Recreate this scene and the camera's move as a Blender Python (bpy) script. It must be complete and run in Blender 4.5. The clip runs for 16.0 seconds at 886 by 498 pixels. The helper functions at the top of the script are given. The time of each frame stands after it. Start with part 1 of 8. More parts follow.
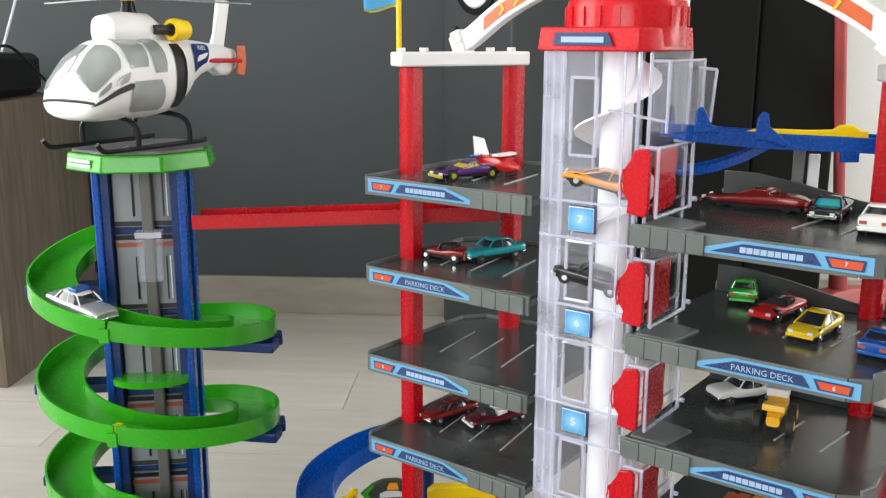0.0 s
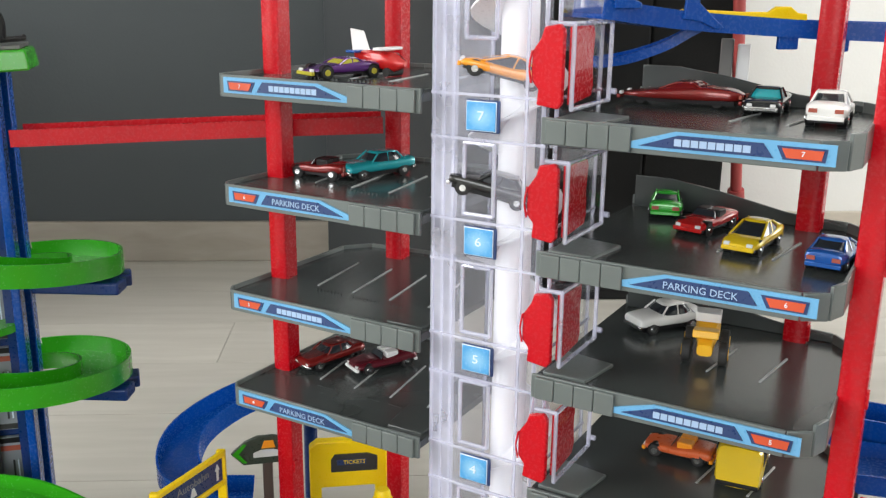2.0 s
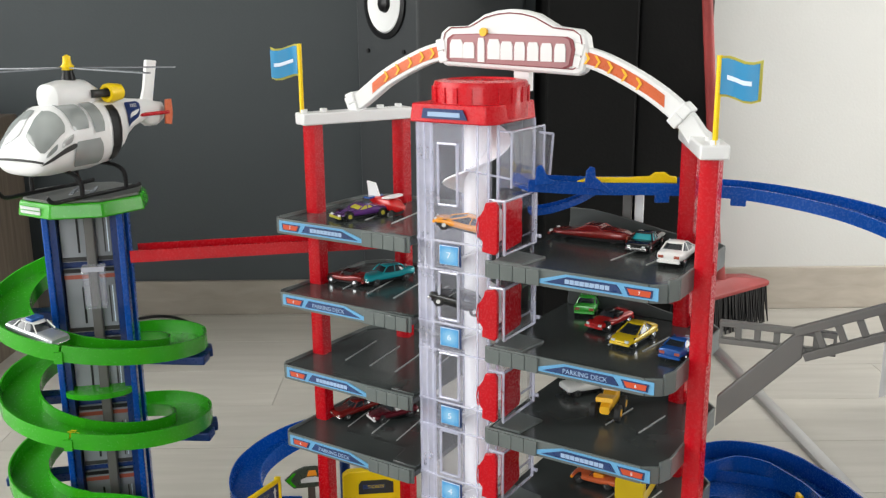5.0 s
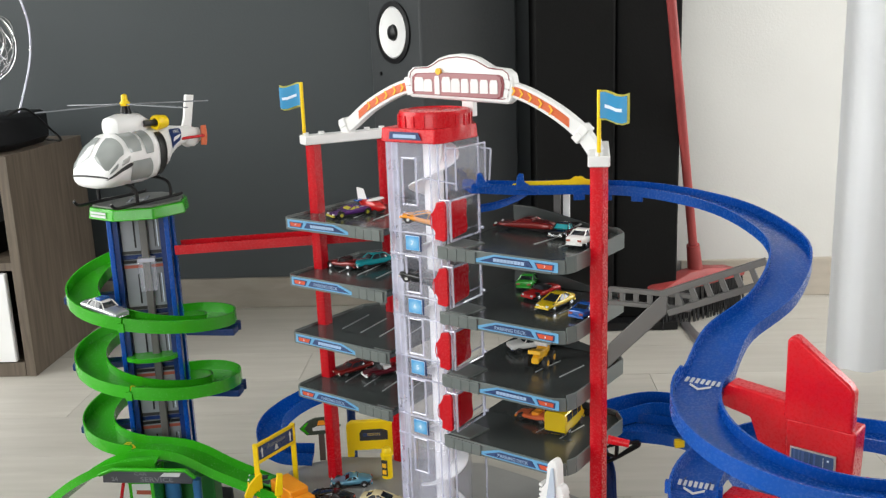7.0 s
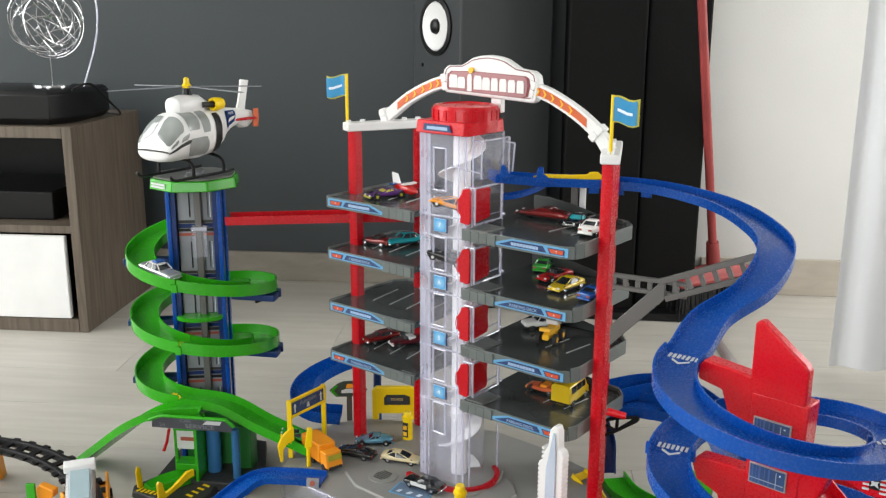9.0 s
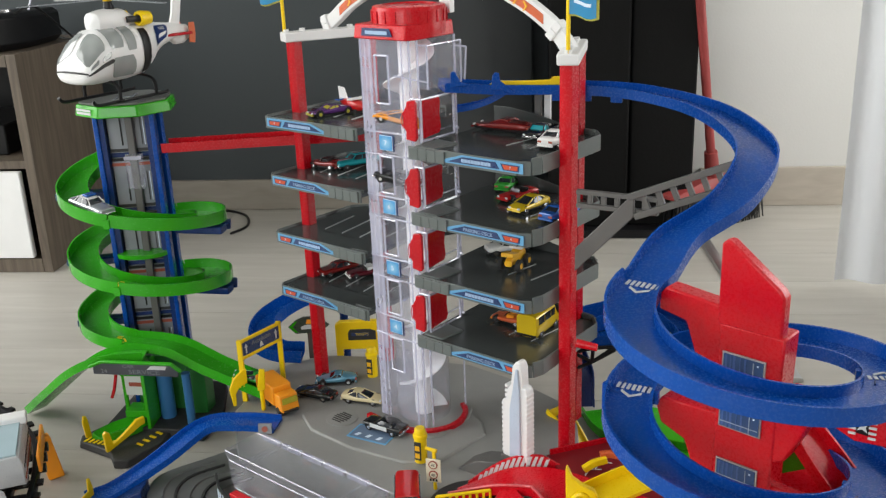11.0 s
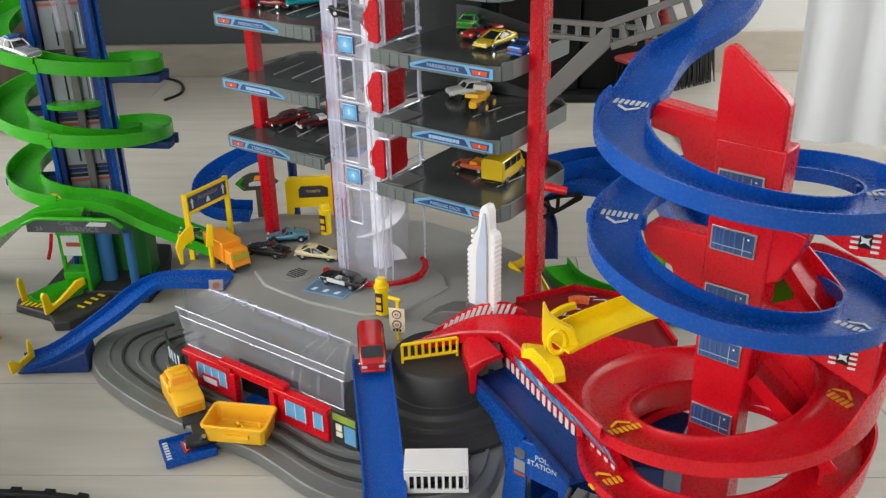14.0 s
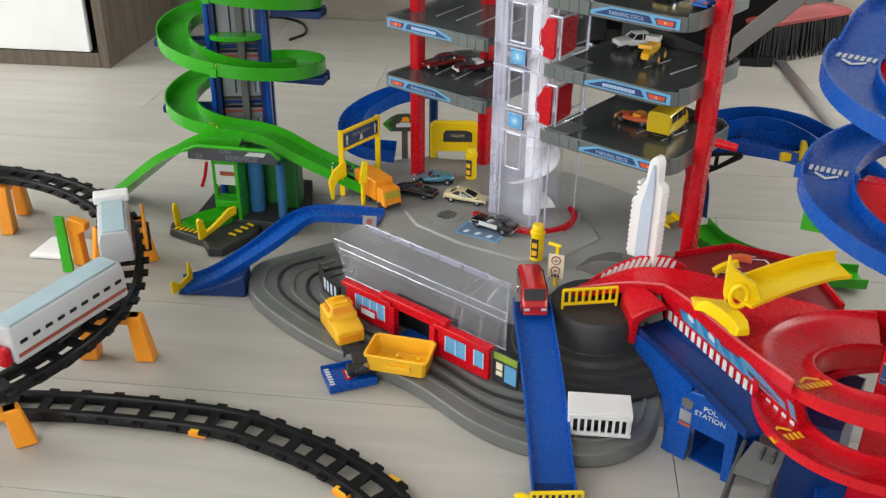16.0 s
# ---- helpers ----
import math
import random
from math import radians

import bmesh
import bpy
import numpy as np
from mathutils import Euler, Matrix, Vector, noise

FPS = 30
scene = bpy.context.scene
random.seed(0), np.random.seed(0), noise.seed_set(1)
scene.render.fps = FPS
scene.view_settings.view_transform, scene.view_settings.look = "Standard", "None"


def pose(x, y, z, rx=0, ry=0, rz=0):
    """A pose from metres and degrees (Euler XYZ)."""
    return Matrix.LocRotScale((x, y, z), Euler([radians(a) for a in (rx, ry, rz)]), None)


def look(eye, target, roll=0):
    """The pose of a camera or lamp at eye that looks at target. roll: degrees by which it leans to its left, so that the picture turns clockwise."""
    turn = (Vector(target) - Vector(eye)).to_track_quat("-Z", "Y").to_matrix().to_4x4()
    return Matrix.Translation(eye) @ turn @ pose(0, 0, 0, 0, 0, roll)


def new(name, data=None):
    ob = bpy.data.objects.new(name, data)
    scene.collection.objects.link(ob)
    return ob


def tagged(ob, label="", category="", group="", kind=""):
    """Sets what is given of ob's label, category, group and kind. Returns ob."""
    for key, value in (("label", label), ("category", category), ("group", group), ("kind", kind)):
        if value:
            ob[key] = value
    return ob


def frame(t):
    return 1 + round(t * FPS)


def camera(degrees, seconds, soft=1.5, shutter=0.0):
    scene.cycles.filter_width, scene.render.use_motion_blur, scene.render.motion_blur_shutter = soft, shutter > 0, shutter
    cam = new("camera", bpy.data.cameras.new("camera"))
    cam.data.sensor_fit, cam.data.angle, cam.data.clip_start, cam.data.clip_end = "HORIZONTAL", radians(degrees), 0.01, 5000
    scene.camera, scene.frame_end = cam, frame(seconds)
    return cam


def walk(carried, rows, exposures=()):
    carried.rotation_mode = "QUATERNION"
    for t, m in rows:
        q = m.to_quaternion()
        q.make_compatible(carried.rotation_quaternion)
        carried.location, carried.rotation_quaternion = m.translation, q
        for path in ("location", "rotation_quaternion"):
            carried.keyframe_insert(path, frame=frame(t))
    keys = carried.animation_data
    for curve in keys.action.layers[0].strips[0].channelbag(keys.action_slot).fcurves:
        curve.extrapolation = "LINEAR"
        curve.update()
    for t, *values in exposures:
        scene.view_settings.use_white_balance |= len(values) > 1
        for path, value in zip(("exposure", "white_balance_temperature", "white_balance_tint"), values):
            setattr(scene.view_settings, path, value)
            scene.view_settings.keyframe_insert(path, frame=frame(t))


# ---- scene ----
cam = camera(50.2, 16.0, soft=1.3)
PATH = [
    (0, (0.038, -0.066, 0.658), (-0.082, 1.881, 0.217), 0.2),
    (0.5, (0.038, -0.009, 0.65), (0.079, 1.937, 0.19), 0.7),
    (1, (0.051, 0.008, 0.653), (0.066, 1.949, 0.171), -0.1),
    (1.5, (0.069, 0.037, 0.627), (0.088, 1.97, 0.114), 0.3),
    (2, (0.041, 0.062, 0.595), (0.155, 1.985, 0.06), 0.7),
    (2.5, (0.039, 0.061, 0.61), (0.158, 1.976, 0.045), 0.3),
    (3, (0.045, -0.02, 0.653), (0.137, 1.891, 0.07), 0.2),
    (3.5, (0.067, -0.095, 0.678), (0.124, 1.833, 0.149), 0.0),
    (4, (0.082, -0.149, 0.702), (0.112, 1.794, 0.227), -0.3),
    (6.5, (0.146, -0.439, 0.796), (0.109, 1.498, 0.301), -1.3),
    (7, (0.205, -0.539, 0.801), (0.113, 1.403, 0.333), -2.1),
    (7.5, (0.22, -0.62, 0.822), (0.108, 1.318, 0.34), -1.4),
    (8, (0.216, -0.675, 0.826), (0.095, 1.261, 0.338), 0.2),
    (10.3, (0.272, -0.616, 0.823), (0.065, 1.292, 0.262), -0.7),
    (10.5, (0.28, -0.591, 0.815), (0.076, 1.309, 0.227), -0.9),
    (11, (0.309, -0.524, 0.786), (0.107, 1.357, 0.134), -2.2),
    (11.5, (0.325, -0.498, 0.773), (0.153, 1.372, 0.085), -2.8),
    (12, (0.323, -0.489, 0.757), (0.151, 1.365, 0.029), -3.4),
    (12.5, (0.324, -0.489, 0.746), (0.172, 1.351, -0.025), -3.4),
    (13, (0.315, -0.49, 0.735), (0.188, 1.338, -0.068), -3.4),
    (13.5, (0.293, -0.486, 0.718), (0.193, 1.331, -0.113), -2.6),
    (14, (0.266, -0.49, 0.706), (0.204, 1.312, -0.161), -1.1),
    (14.5, (0.257, -0.502, 0.693), (0.211, 1.279, -0.216), 0.3),
    (15, (0.239, -0.514, 0.679), (0.195, 1.251, -0.26), 1.2),
    (15.5, (0.195, -0.513, 0.674), (0.104, 1.25, -0.265), 1.7),
    (16, (0.142, -0.518, 0.696), (-0.049, 1.234, -0.248), 0.7),
]
EXPOSURE = [(0, 0.30), (2.5, 0.32), (3.5, 0.12), (4.5, 0.04), (8, 0.07), (10.5, -0.08), (11.5, -0.17), (13, -0.19), (13.5, -0.17), (14, 0.02), (14.5, 0.02), (16, 0.02)]
walk(cam, [(t, look(eye, target, roll)) for t, eye, target, roll in PATH], EXPOSURE)

# ---- light ----
world = bpy.data.worlds.new("world")
scene.world = world
world.use_nodes = True
wn = world.node_tree.nodes
sky = wn.new("ShaderNodeTexSky")
sky.sky_type = "NISHITA"
sky.sun_disc = False
sky.sun_elevation = radians(38)
sky.sun_rotation = radians(100)
wn["Background"].inputs["Strength"].default_value = 0.05
world.node_tree.links.new(sky.outputs["Color"], wn["Background"].inputs["Color"])


def window_light(name, m, w, h, power, color):
    la = bpy.data.lights.new(name, "AREA")
    la.shape, la.size, la.size_y, la.energy, la.color = "RECTANGLE", w, h, power, color
    ob = new(name, la)
    ob.matrix_world = m
    return ob


window_light("window_daylight", look((-2.55, 0.6, 1.35), (0.0, 0.5, 0.6)), 2.4, 1.7, 74, (1.0, 1.0, 0.965))
window_light("window_daylight", look((2.36, 1.35, 1.35), (0.3, 1.35, 0.8)), 1.2, 1.8, 46, (1.0, 1.0, 0.965))
window_light("window_daylight", look((-0.9, -2.95, 1.45), (-0.4, 0.5, 0.7)), 2.4, 1.7, 68, (0.98, 1.0, 0.985))




# ---- materials ----
def nodes_of(name):
    m = bpy.data.materials.new(name)
    m.use_nodes = True
    t = m.node_tree
    return m, t, t.nodes["Principled BSDF"]


def noise_tex(t, scale, detail=3.0, coord="Object", stretch=None):
    tc = t.nodes.new("ShaderNodeTexCoord")
    n = t.nodes.new("ShaderNodeTexNoise")
    n.inputs["Scale"].default_value, n.inputs["Detail"].default_value = scale, detail
    src = tc.outputs[coord]
    if stretch:
        mp = t.nodes.new("ShaderNodeMapping")
        mp.inputs["Scale"].default_value = stretch
        t.links.new(src, mp.inputs["Vector"])
        src = mp.outputs["Vector"]
    t.links.new(src, n.inputs["Vector"])
    return n


def ramp(t, fac, a, b, lo=0.3, hi=0.7):
    r = t.nodes.new("ShaderNodeValToRGB")
    r.color_ramp.elements[0].position, r.color_ramp.elements[1].position = lo, hi
    r.color_ramp.elements[0].color, r.color_ramp.elements[1].color = (*a, 1), (*b, 1)
    t.links.new(fac, r.inputs["Fac"])
    return r


def bump_on(t, p, fac, strength, dist):
    b = t.nodes.new("ShaderNodeBump")
    b.inputs["Strength"].default_value, b.inputs["Distance"].default_value = strength, dist
    t.links.new(fac, b.inputs["Height"])
    t.links.new(b.outputs["Normal"], p.inputs["Normal"])


def plastic(name, c, rough=0.32, vary=0.12, metal=0.0, coat=0.0, spec=0.5, subsurface=0.0):
    """Moulded toy plastic: cloudy tone, dust at a fine scale, faint mould relief."""
    m, t, p = nodes_of(name)
    big = noise_tex(t, 9.0)
    r = ramp(t, big.outputs["Fac"], [x * (1 - vary) for x in c], [min(1, x * (1 + vary)) for x in c])
    t.links.new(r.outputs["Color"], p.inputs["Base Color"])
    fine = noise_tex(t, 420.0, 4.0)
    rr = ramp(t, fine.outputs["Fac"], (rough * 0.88,) * 3, (min(1, rough * 1.15),) * 3, 0.35, 0.65)
    t.links.new(rr.outputs["Color"], p.inputs["Roughness"])
    bump_on(t, p, fine.outputs["Fac"], 0.02, 0.0003)
    p.inputs["Metallic"].default_value = metal
    p.inputs["Coat Weight"].default_value = coat
    p.inputs["Specular IOR Level"].default_value = spec
    if subsurface:
        p.inputs["Subsurface Weight"].default_value = subsurface
        p.inputs["Subsurface Radius"].default_value = (0.01, 0.01, 0.01)
    return m


def clear_plastic(name, tint, haze, rough=0.06, gloss=0.05):
    """Thin clear moulding: see-through, with Fresnel gloss and a little milky haze."""
    m = bpy.data.materials.new(name)
    m.use_nodes = True
    t = m.node_tree
    t.nodes.remove(t.nodes["Principled BSDF"])
    tr = t.nodes.new("ShaderNodeBsdfTransparent")
    tr.inputs["Color"].default_value = (*tint, 1)
    df = t.nodes.new("ShaderNodeBsdfDiffuse")
    df.inputs["Color"].default_value = (0.66, 0.67, 0.81, 1)
    n = noise_tex(t, 30.0)
    r = ramp(t, n.outputs["Fac"], (haze * 0.8,) * 3, (haze * 1.2,) * 3)
    mix = t.nodes.new("ShaderNodeMixShader")
    t.links.new(r.outputs["Color"], mix.inputs["Fac"])
    t.links.new(tr.outputs["BSDF"], mix.inputs[1])
    t.links.new(df.outputs["BSDF"], mix.inputs[2])
    gl = t.nodes.new("ShaderNodeBsdfGlossy")
    gl.inputs["Roughness"].default_value = rough
    lw = t.nodes.new("ShaderNodeLayerWeight")
    lw.inputs["Blend"].default_value = 0.5
    fr = t.nodes.new("ShaderNodeMath")
    fr.operation = "POWER"
    fr.inputs[1].default_value = 3.5
    t.links.new(lw.outputs["Facing"], fr.inputs[0])
    sc = t.nodes.new("ShaderNodeMath")
    sc.operation = "MULTIPLY_ADD"
    sc.inputs[1].default_value, sc.inputs[2].default_value = 0.75 if gloss > 0.03 else 0.4, gloss
    t.links.new(fr.outputs["Value"], sc.inputs[0])
    mix2 = t.nodes.new("ShaderNodeMixShader")
    t.links.new(sc.outputs["Value"], mix2.inputs["Fac"])
    t.links.new(mix.outputs["Shader"], mix2.inputs[1])
    t.links.new(gl.outputs["BSDF"], mix2.inputs[2])
    t.links.new(mix2.outputs["Shader"], t.nodes["Material Output"].inputs["Surface"])
    return m


def grain(name, a, b, scale, stretch, rough, per_piece=0.0, bump=0.15, pore=None):
    m, t, p = nodes_of(name)
    n = noise_tex(t, scale, 6.0, stretch=stretch)
    n.inputs["Distortion"].default_value = 0.4
    r = ramp(t, n.outputs["Fac"], a, b, 0.3, 0.7)
    cloud = noise_tex(t, 2.2, 2.0)
    mul = t.nodes.new("ShaderNodeMixRGB")
    mul.blend_type = "MULTIPLY"
    mul.inputs["Fac"].default_value = 0.5
    rc = ramp(t, cloud.outputs["Fac"], (0.86, 0.86, 0.86), (1, 1, 1))
    t.links.new(r.outputs["Color"], mul.inputs[1])
    t.links.new(rc.outputs["Color"], mul.inputs[2])
    out = mul.outputs["Color"]
    if per_piece:
        oi = t.nodes.new("ShaderNodeObjectInfo")
        hs = t.nodes.new("ShaderNodeHueSaturation")
        mr = t.nodes.new("ShaderNodeMapRange")
        mr.inputs["To Min"].default_value, mr.inputs["To Max"].default_value = 1 - per_piece, 1 + per_piece
        t.links.new(oi.outputs["Random"], mr.inputs["Value"])
        t.links.new(mr.outputs["Result"], hs.inputs["Value"])
        t.links.new(out, hs.inputs["Color"])
        out = hs.outputs["Color"]
    t.links.new(out, p.inputs["Base Color"])
    p.inputs["Roughness"].default_value = rough
    bump_on(t, p, n.outputs["Fac"], bump, 0.0012)
    return m


def plaster(name, c, rough=0.8):
    m, t, p = nodes_of(name)
    n = noise_tex(t, 1.3, 4.0)
    r = ramp(t, n.outputs["Fac"], [x * 0.93 for x in c], [min(1, x * 1.05) for x in c])
    t.links.new(r.outputs["Color"], p.inputs["Base Color"])
    f = noise_tex(t, 160.0, 5.0)
    bump_on(t, p, f.outputs["Fac"], 0.25, 0.0015)
    p.inputs["Roughness"].default_value = rough
    p.inputs["Specular IOR Level"].default_value = 0.3
    return m


RED = plastic("red_plastic", (0.49, 0.0035, 0.011), 0.26, spec=0.35)
RED2 = plastic("bright_red_plastic", (0.56, 0.0045, 0.013), 0.28, spec=0.35)
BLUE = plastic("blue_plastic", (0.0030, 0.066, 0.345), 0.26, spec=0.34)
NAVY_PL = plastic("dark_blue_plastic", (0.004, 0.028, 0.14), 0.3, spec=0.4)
GREEN = plastic("green_plastic", (0.034, 0.36, 0.010), 0.24, spec=0.45)
DGREEN = plastic("dark_green_plastic", (0.02, 0.17, 0.03), 0.4)
YELLOW = plastic("yellow_plastic", (0.90, 0.62, 0.006), 0.3, spec=0.4)
ORANGE = plastic("orange_plastic", (0.90, 0.32, 0.015), 0.36)
AMBER = plastic("amber_plastic", (0.92, 0.49, 0.02), 0.38)
DECK = plastic("dark_grey_plastic", (0.050, 0.057, 0.056), 0.20, 0.2, spec=0.6)
LIP = plastic("slate_grey_plastic", (0.120, 0.138, 0.134), 0.32)
BASE = plastic("mid_grey_plastic", (0.26, 0.26, 0.248), 0.42)
SLABGREY = plastic("dark_slab_plastic", (0.145, 0.148, 0.143), 0.32, 0.18)
BASE2 = plastic("charcoal_plastic", (0.028, 0.028, 0.028), 0.58)
FOOT_GREY = plastic("foot_grey_plastic", (0.060, 0.060, 0.060), 0.5)
LEVELRED = plastic("level_lamp_print", (0.55, 0.075, 0.025), 0.35)
LIME = plastic("lime_print", (0.26, 0.36, 0.05), 0.4, 0.6)
GIRDER = plastic("girder_grey_plastic", (0.115, 0.111, 0.106), 0.45)
WHITE = plastic("white_plastic", (0.80, 0.80, 0.80), 0.35, 0.05)
MILK = plastic("milky_white_plastic", (0.88, 0.88, 0.91), 0.3, 0.04, subsurface=0.25)
BLACK = plastic("black_plastic", (0.008, 0.008, 0.009), 0.34, spec=0.3)
RUBBER = plastic("tyre_rubber", (0.02, 0.02, 0.02), 0.7)
CHROME = plastic("chrome", (0.75, 0.76, 0.78), 0.14, 0.05, metal=1.0)
STEEL = plastic("brushed_steel", (0.55, 0.55, 0.56), 0.35, 0.08, metal=1.0)
SKYBLUE = plastic("light_blue_sticker", (0.13, 0.36, 0.60), 0.3, 0.08)
NAVY = plastic("navy_sticker", (0.02, 0.045, 0.14), 0.3, 0.2)
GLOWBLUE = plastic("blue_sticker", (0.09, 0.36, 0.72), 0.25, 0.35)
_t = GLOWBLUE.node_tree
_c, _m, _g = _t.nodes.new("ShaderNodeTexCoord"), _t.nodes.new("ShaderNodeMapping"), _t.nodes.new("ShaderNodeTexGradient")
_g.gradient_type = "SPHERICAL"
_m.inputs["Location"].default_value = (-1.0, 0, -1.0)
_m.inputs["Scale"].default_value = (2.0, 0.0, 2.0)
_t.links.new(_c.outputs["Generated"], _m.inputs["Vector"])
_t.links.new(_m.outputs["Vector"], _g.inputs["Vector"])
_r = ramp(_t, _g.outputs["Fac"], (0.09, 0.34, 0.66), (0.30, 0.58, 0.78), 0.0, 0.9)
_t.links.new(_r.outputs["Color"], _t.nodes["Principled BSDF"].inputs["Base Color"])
PALE = plastic("pale_print", (0.70, 0.80, 0.92), 0.4, 0.05)
LAMPRED = plastic("orange_red_sticker", (0.66, 0.13, 0.04), 0.3, 0.2)
LINE = plastic("white_line_print", (0.62, 0.64, 0.64), 0.4, 0.1)
SILVER = plastic("silver_grey_panel", (0.25, 0.265, 0.29), 0.22, 0.3)
RUST = plastic("rust_red_print", (0.34, 0.07, 0.04), 0.5)
CREAM = plastic("cream_print", (0.80, 0.74, 0.56), 0.45)
GLASS = plastic("dark_tinted_glass", (0.02, 0.024, 0.03), 0.08, 0.1, coat=0.4)
PANE = plastic("printed_window_blue", (0.045, 0.10, 0.26), 0.22, 0.5)
WINBLUE = plastic("window_streak_blue", (0.045, 0.10, 0.30), 0.35)
WINPALE = plastic("window_line_pale", (0.42, 0.47, 0.55), 0.4)
CLEAR = clear_plastic("clear_plastic", (0.98, 0.98, 0.99), 0.12)
# rim haze is raised so white edge highlights sit in its colour
CLEAR_RIM = clear_plastic("clear_plastic_rim", (0.95, 0.95, 0.98), 0.42, 0.05, 0.16)
BAYLINE = plastic("worn_bay_print", (0.40, 0.41, 0.41), 0.4, 0.3)
STEELBLUE = plastic("steel_blue_plastic", (0.035, 0.15, 0.34), 0.35)
SIGNGREY = plastic("dark_sign_print", (0.07, 0.075, 0.09), 0.35, 0.3)
DKRED = plastic("deep_red_plastic", (0.20, 0.006, 0.010), 0.35)
CLEAR3 = clear_plastic("milky_clear_plastic", (0.95, 0.95, 0.99), 0.22)
FROST = clear_plastic("frosted_clear_plastic", (0.92, 0.92, 0.98), 0.36, 0.1, 0.10)
PRINT = plastic("soft_blue_print", (0.34, 0.47, 0.66), 0.4, 0.1)
FLAGBLUE = plastic("flag_blue", (0.022, 0.25, 0.50), 0.35, 0.1)
FLAGEDGE = plastic("flag_edge_yellow", (0.72, 0.66, 0.12), 0.4, 0.1)
TRAIN = plastic("pale_grey_train_plastic", (0.52, 0.54, 0.56), 0.3, 0.06)
HAZY = clear_plastic("hazy_clear_plastic", (0.96, 0.96, 0.99), 0.17)
CLEAR2 = clear_plastic("thin_clear_plastic", (0.98, 0.98, 0.99), 0.0, 0.06, 0.012)
SMOKE = clear_plastic("smoke_clear_plastic", (0.96, 0.97, 0.98), 0.10)
FLOOR = grain("oak_laminate", (0.42, 0.398, 0.356), (0.495, 0.472, 0.428), 6.0, (0.6, 6.0, 1.0), 0.42, 0.05, 0.03)
SEAM = plastic("floor_joint", (0.30, 0.282, 0.25), 0.8)
WALL_DARK = plaster("dark_grey_paint", (0.0455, 0.054, 0.058), 0.5)
WALL_DARK.node_tree.nodes["Principled BSDF"].inputs["Specular IOR Level"].default_value = 0.3
WALL_WHITE = plaster("white_paint", (0.62, 0.612, 0.588))
STONE = grain("beige_tile", (0.40, 0.35, 0.29), (0.50, 0.45, 0.38), 9.0, (1, 1, 4), 0.5, 0.0, 0.05)
# the same beige tile, with the back wall's shade put into its colour
STONE_SHADED = grain("shaded_beige_tile", (0.25, 0.22, 0.185), (0.32, 0.285, 0.24), 9.0, (1, 1, 4), 0.55, 0.0, 0.05)
OAK = grain("grey_brown_oak", (0.080, 0.061, 0.045), (0.155, 0.123, 0.093), 9.0, (9.0, 9.0, 0.6), 0.5, 0.0, 0.2)
CURTAIN = plaster("white_cloth", (0.86, 0.87, 0.89), 0.9)
ct = CURTAIN.node_tree
cloth = ct.nodes.new("ShaderNodeBsdfTranslucent")
cloth.inputs["Color"].default_value = (0.88, 0.90, 0.93, 1)
cmix = ct.nodes.new("ShaderNodeMixShader")
cmix.inputs["Fac"].default_value = 0.4
cout = next(n for n in ct.nodes if n.type == "OUTPUT_MATERIAL")
ct.links.new(ct.nodes["Principled BSDF"].outputs["BSDF"], cmix.inputs[1])
ct.links.new(cloth.outputs["BSDF"], cmix.inputs[2])
ct.links.new(cmix.outputs["Shader"], cout.inputs["Surface"])
BOX_BLACK = plaster("black_lacquer", (0.003, 0.003, 0.003), 0.75)
BOX_BLACK.node_tree.nodes["Principled BSDF"].inputs["Specular IOR Level"].default_value = 0.2
BOX_GREY = plaster("graphite_lacquer", (0.040, 0.044, 0.047), 0.5)


def paint(name, c, metal=0.25):
    return plastic(name, c, 0.22, 0.12, metal=metal, coat=0.6)


# ---- mesh helpers ----
def finish(bm, smooth=40):
    bmesh.ops.recalc_face_normals(bm, faces=bm.faces)
    me = bpy.data.meshes.new("mesh")
    bm.to_mesh(me)
    bm.free()
    if smooth:
        for f in me.polygons:
            f.use_smooth = True
        me.set_sharp_from_angle(angle=radians(smooth))
    return me


def part(name, bm, mat, parent=None, label="", bevel=0.0, smooth=40):
    ob = new(name, finish(bm, smooth))
    ob.data.materials.append(mat)
    if parent is not None:
        ob.parent = parent
    if label:
        ob["label"] = label
    if mat in (CLEAR, HAZY, CLEAR2, CLEAR3, CLEAR_RIM, SMOKE, FROST):
        ob.visible_shadow = False
    if bevel:
        md = ob.modifiers.new("bevel", "BEVEL")
        md.width, md.segments, md.limit_method, md.angle_limit = bevel, 2, "ANGLE", radians(40)
    return ob


def thing(name, x, y, z, turn, label, category, group="", kind=""):
    ob = new(name)
    ob.empty_display_size = 0.02
    ob.matrix_world = pose(x, y, z, 0, 0, turn)
    return tagged(ob, label, category, group, kind)


def B():
    return bmesh.new()


def quads(bm, rings, closed=True, cap=True):
    vs = [[bm.verts.new(p) for p in r] for r in rings]
    n = len(vs[0])
    for a, b in zip(vs, vs[1:]):
        for i in range(n if closed else n - 1):
            j = (i + 1) % n
            bm.faces.new((a[i], a[j], b[j], b[i]))
    if cap and closed:
        bm.faces.new(vs[0][::-1])
        bm.faces.new(vs[-1])
    return bm


def box(bm, x, y, z, sx, sy, sz, turn=0.0, tilt=0.0):
    """A block centred at x, y, z."""
    m = pose(x, y, z, 0, tilt, turn)
    c = [m @ Vector((a * sx / 2, b * sy / 2, d * sz / 2)) for d in (-1, 1) for a, b in ((-1, -1), (1, -1), (1, 1), (-1, 1))]
    return quads(bm, [c[:4], c[4:]])


